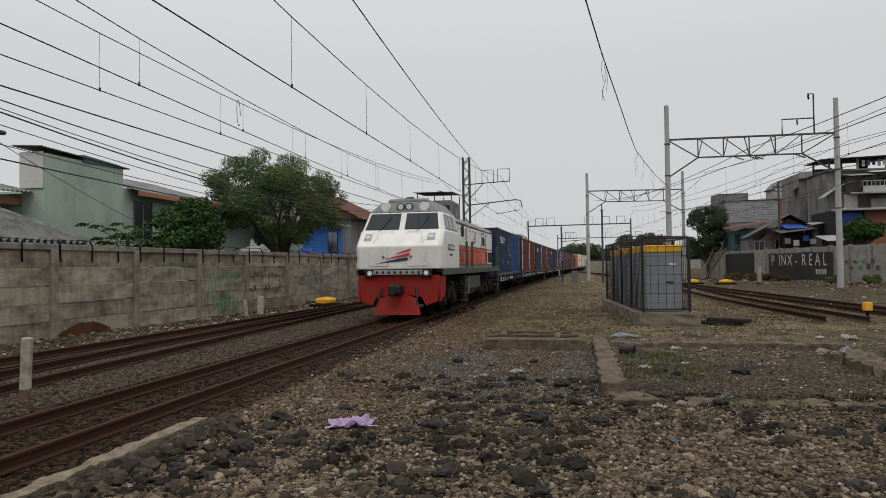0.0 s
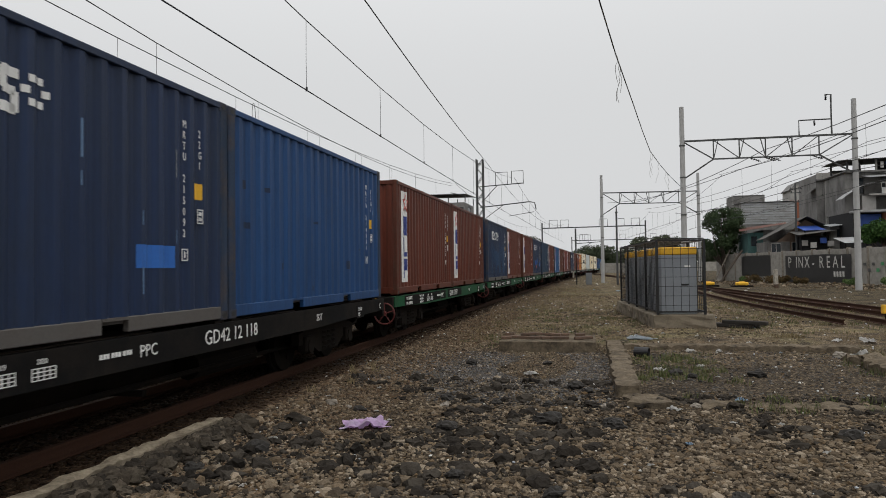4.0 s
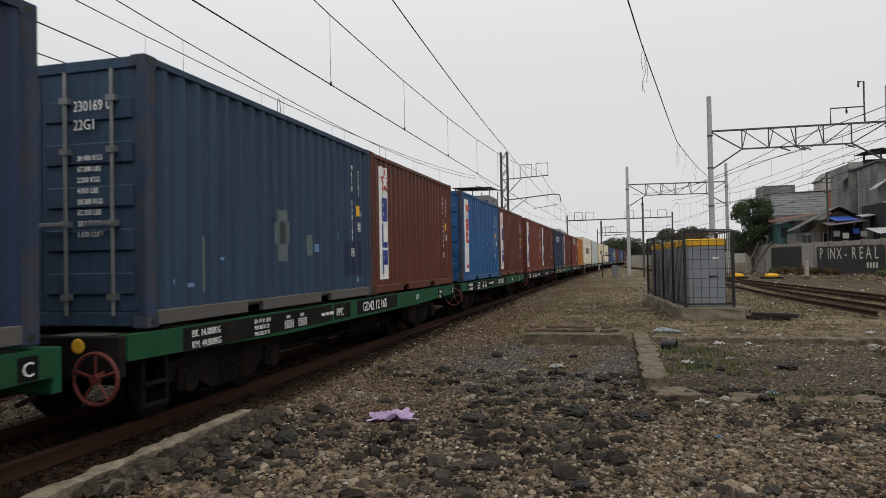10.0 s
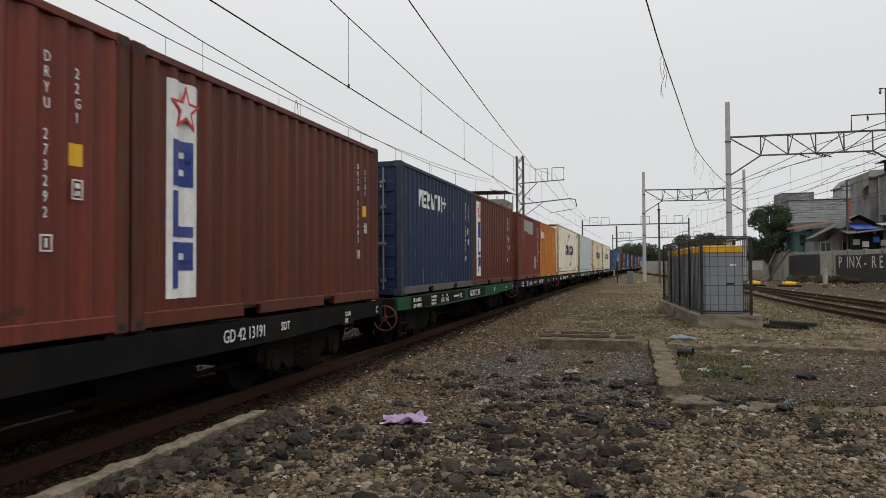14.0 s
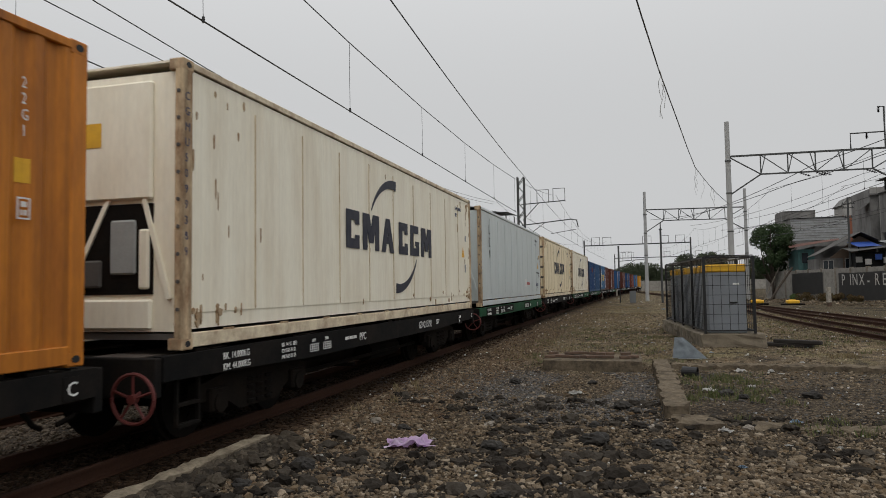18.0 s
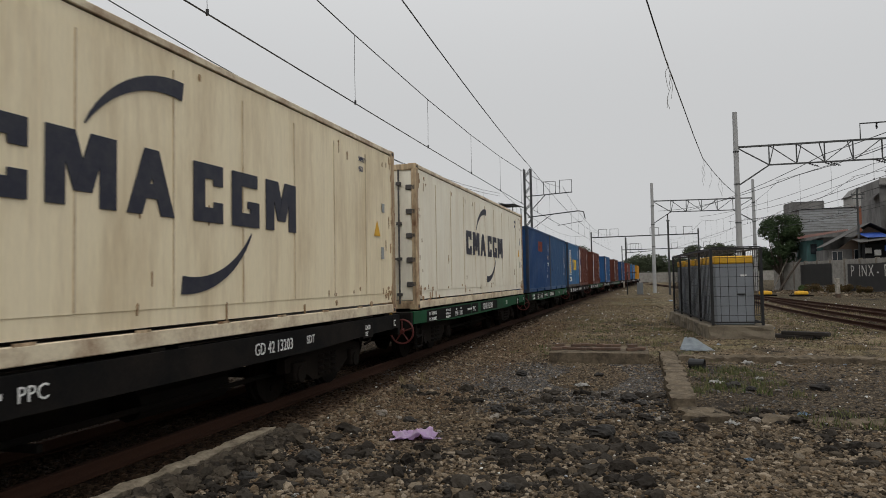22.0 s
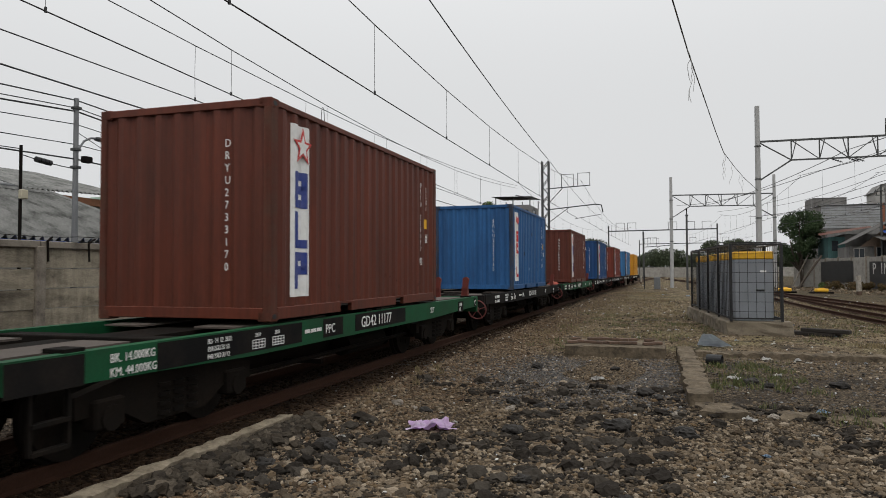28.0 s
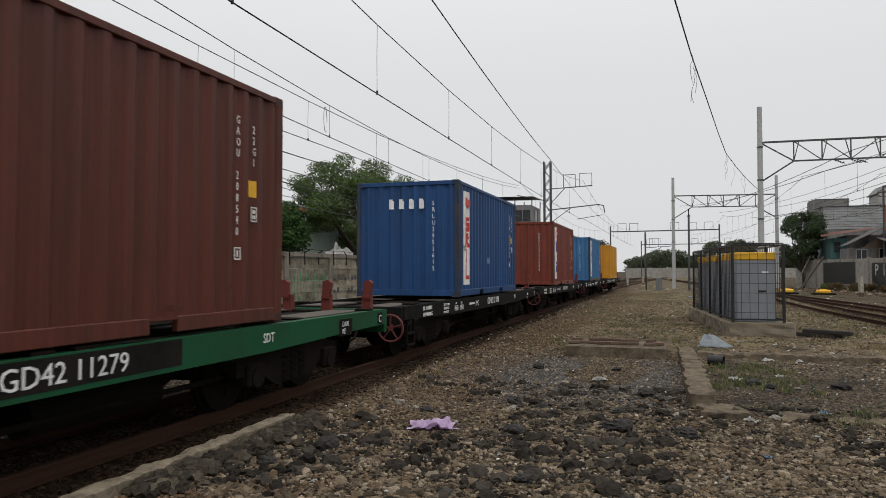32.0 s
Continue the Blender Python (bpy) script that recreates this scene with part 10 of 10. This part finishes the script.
# frames and fittings on the near gantry
f2 = thing("gantry_frame", pose(14.4, 47.38, 9.66), "upright wire frame on the gantry beam", "gantry frame")
bm = bm_new()
tube(bm, [(0.7, 0, 0), (0.7, 0, 2.5), (0.35, 0, 2.5)], 0.055, 6)
part("upright", bm, M["gantry"], f2)
bm = bm_new()
tube(bm, [(-1.2, 0, 0), (-1.2, 0, 0.95), (0.7, 0, 0.95)], 0.045, 6)
part("bracket", bm, M["gantry"], f2)
insulator(f2, (-0.3, 0, 0.95), 0.4)
insulator(f2, (0.4, 0, 2.5), 0.35)
for x, y, z in ((10.2, 47.28, 8.34), (11.1, 47.3, 8.34), (11.4, 47.3, 8.34), (13.9, 47.35, 8.34)):
    fit = thing("hanging_insulator", pose(0, 0, 0), "dark insulator string under the gantry beam", "insulator", "insulators")
    insulator(fit, (x, y, z), 0.7, False)
# steel post by the far pole and small cabinets
p = thing("steel_post", pose(2.6, 68.0, -0.3), "thin grey steel signal post", "post")
bm = bm_new()
cyl(bm, (0, 0, 0), (0, 0, 7.0), 0.11, 0.09, 10)
part("shaft", bm, M["gantry"], p)
bm = bm_new()
cyl(bm, (0, 0, 7.0), (0, 0, 7.6), 0.05, 0.05, 8)
box(bm, -0.15, -0.05, 6.9, 0.15, 0.05, 7.0)
part("cap", bm, M["steel_dark"], p)
p = thing("relay_cabinet", pose(-0.1, 70.5, -0.35), "grey relay cabinet beside a black frame", "cabinet")
bm = bm_new()
box(bm, -0.3, -0.25, 0, 0.3, 0.25, 1.2, 0.03)
part("body", bm, mat_cached("dull_relay_cabinet_grey", (0.13, 0.135, 0.14)), p)
bm = bm_new()
tube(bm, [(-1.2, 0, 0), (-1.2, 0, 2.2), (-0.3, 0, 2.2)], 0.06, 6)
part("frame", bm, M["black_paint"], p)


def far_portal(y, xl, xr, z, label):
    g = thing("far_gantry", pose(0, y, 0), label, "gantry", "catenary gantries")
    for x in (xl, xr):
        bm = bm_new()
        bar(bm, (x, 0, -0.4), (x, 0, z + 0.9), 0.22, 0.22)
        part("mast", bm, M["gantry"], g)
    bm = bm_new()
    bar(bm, (xl, 0, z), (xr, 0, z + 0.1), 0.16, 0.17)
    part("beam", bm, M["gantry"], g)
    for x in (xl + 1.2, xl + 3.0, (xl + xr) / 2 + 1, xr - 4.6, xr - 2.2):
        bm = bm_new()
        tube(bm, [(x, 0, z), (x, 0, z + 1.3), (x + 1.3, 0, z + 1.3), (x + 1.3, 0, z)], 0.05, 5)
        part("wire_frame", bm, M["gantry"], g)
    return g


far_portal(115, -7.6, 8.9, 7.9, "long flat gantry across all the tracks")
far_portal(165, -4.0, 16.0, 7.6, "long flat gantry far down the line")
p = thing("far_mast", pose(-2.6, 138, -0.4), "steel mast with a single bracket arm", "mast")
bm = bm_new()
bar(bm, (0, 0, 0), (0, 0, 9.4), 0.32, 0.32)
part("post", bm, M["gantry"], p)
bm = bm_new()
bar(bm, (0, 0, 6.4), (4.8, 0, 6.7), 0.12, 0.12)
bar(bm, (0.1, 0, 4.8), (3.0, 0, 6.55), 0.1, 0.1)
tube(bm, [(0.8, 0, 6.5), (0.8, 0, 8.2), (2.4, 0, 8.2), (2.4, 0, 6.6)], 0.05, 5)
part("arm", bm, M["gantry"], p)
wall = thing("wall_far", pose(0, 0, 0), "pale scrawled wall along the outside of the bend", "wall", kind="structure")
for i in range(14):
    bm = bm_new()
    box(bm, -2.6, -0.12, 0, 2.58, 0.12, 2.6, 0.02)
    part("panel", bm, M["concrete"], wall).matrix_basis = pose(-6 + 5.1 * i, 188 + 0.06 * (i - 3) ** 2, -0.3, 0, 0, 6 - i)

# the plastic sheet that the wind lifts
SHEET = mat("thin_translucent_plastic", (0.30, 0.34, 0.37), 0.4, 0, 0.15, 5, 0.1, 30, (0.16, 0.18, 0.20), 0.6)
PLASTIC = thing("plastic_sheet", pose(1.25, 17.6, ground_z(1.25, 17.6) + 0.015, 0, 0, -12), "thin bluish plastic sheet flapping on the ground", "plastic sheet")


def sheet_piece(name, w, d, seed, h):
    bm = bm_new()
    n = 10
    g = [[bm.verts.new(((i / n - 0.5) * w * (1 - 0.75 * j / n) - 0.3 * w * j / n, j / n * d, h * (0.5 + noise.noise((i * 0.5 + seed, j * 0.45, seed))) * (0.3 + j / n))) for i in range(n + 1)] for j in range(n + 1)]
    for j in range(n):
        for i in range(n):
            bm.faces.new((g[j][i], g[j][i + 1], g[j + 1][i + 1], g[j + 1][i]))
    bmesh.ops.solidify(bm, geom=bm.faces[:], thickness=0.003)
    return part(name, bm, SHEET, PLASTIC, smooth=True)


sheet_piece("ground_flap", 0.6, 0.2, 2.0, 0.03)
FLAP = sheet_piece("loose_flap", 0.8, 0.5, 5.0, 0.05)


# ---- movement ----
# seconds and the place, along the line, of the first box's leading edge
RUN = [(0.0, 36.3), (1.0, 27.4), (2.0, 18.6), (3.0, 9.9), (4.0, 1.46), (5.0, -6.77), (6.0, -14.95), (8.0, -31.35), (10.0, -48.02), (12.0, -64.69), (14.0, -81.33), (16.0, -98.11), (18.0, -114.76),
       (20.0, -131.37), (22.0, -147.84), (24.0, -164.28), (26.0, -180.68), (28.0, -197.03), (30.0, -213.35), (32.0, -229.67)]


def run_at(t):
    """Where the first box's leading edge is, smooth between the rows."""
    for i in range(len(RUN) - 1):
        if t <= RUN[i + 1][0]:
            break
    (t0, y0), (t1, y1) = RUN[i], RUN[i + 1]
    ta, ya = RUN[max(0, i - 1)]
    tb, yb = RUN[min(len(RUN) - 1, i + 2)]
    d0 = (y1 - ya) / (t1 - ta)
    d1 = (yb - y0) / (tb - t0)
    h, u = t1 - t0, (t - t0) / (t1 - t0)
    return y0 * (1 + 2 * u) * (1 - u) ** 2 + d0 * h * u * (1 - u) ** 2 + y1 * u * u * (3 - 2 * u) + d1 * h * u * u * (u - 1)


def on_line(y, length):
    """Pose of a vehicle whose leading edge is y along the line."""
    a, b = main_x(y), main_x(y + length)
    return pose(a, y, RAIL_Z, 0, 0, -math.degrees(math.atan2(b - a, length)))


def motions():
    times = [0.5 * i for i in range(65)]
    for ob, behind, z in ROLLING:
        walk(ob, [(t, pose(0, 0, z) @ on_line(run_at(t) + behind, 10.0)) for t in times])
    # the wind lifts the sheet's loose flap, then lets it sink
    walk(FLAP, [(t, pose(-0.02, 0.05, 0.01, a, 0, b)) for t, a, b in ((0, 1, 0), (8, 1, 1), (16, 1, 0), (17.3, 3, 0), (17.7, 45, 4), (18.1, 82, 8), (18.6, 72, -6), (19.2, 66, 3), (20.0, 52, 0), (20.6, 40, 2), (21.2, 32, 0), (24, 30, 1), (28, 27, 0), (32, 28, 0))])
    # wheels turn while they are near
    for ob, host, y in WHEELS:
        behind = [b for o, b, z in ROLLING if o is host][0] + y
        base = ob.matrix_basis.copy()
        r = base.translation.z
        rows, t, last = [(0.0, base)], 0.0, 0.0
        spin = 0.0
        prev = run_at(0.0) + behind
        for i in range(1, 32 * 15 + 1):
            t = i / 15
            at = run_at(t) + behind
            if -9.0 < at < 34.0:
                spin += (prev - at) / r
                rows.append((t, base @ Matrix.Rotation(spin, 4, "X")))
            prev = at
        if rows[-1][0] < 32.0:
            rows.append((32.0, base @ Matrix.Rotation(spin, 4, "X")))
        walk(ob, rows)


motions()
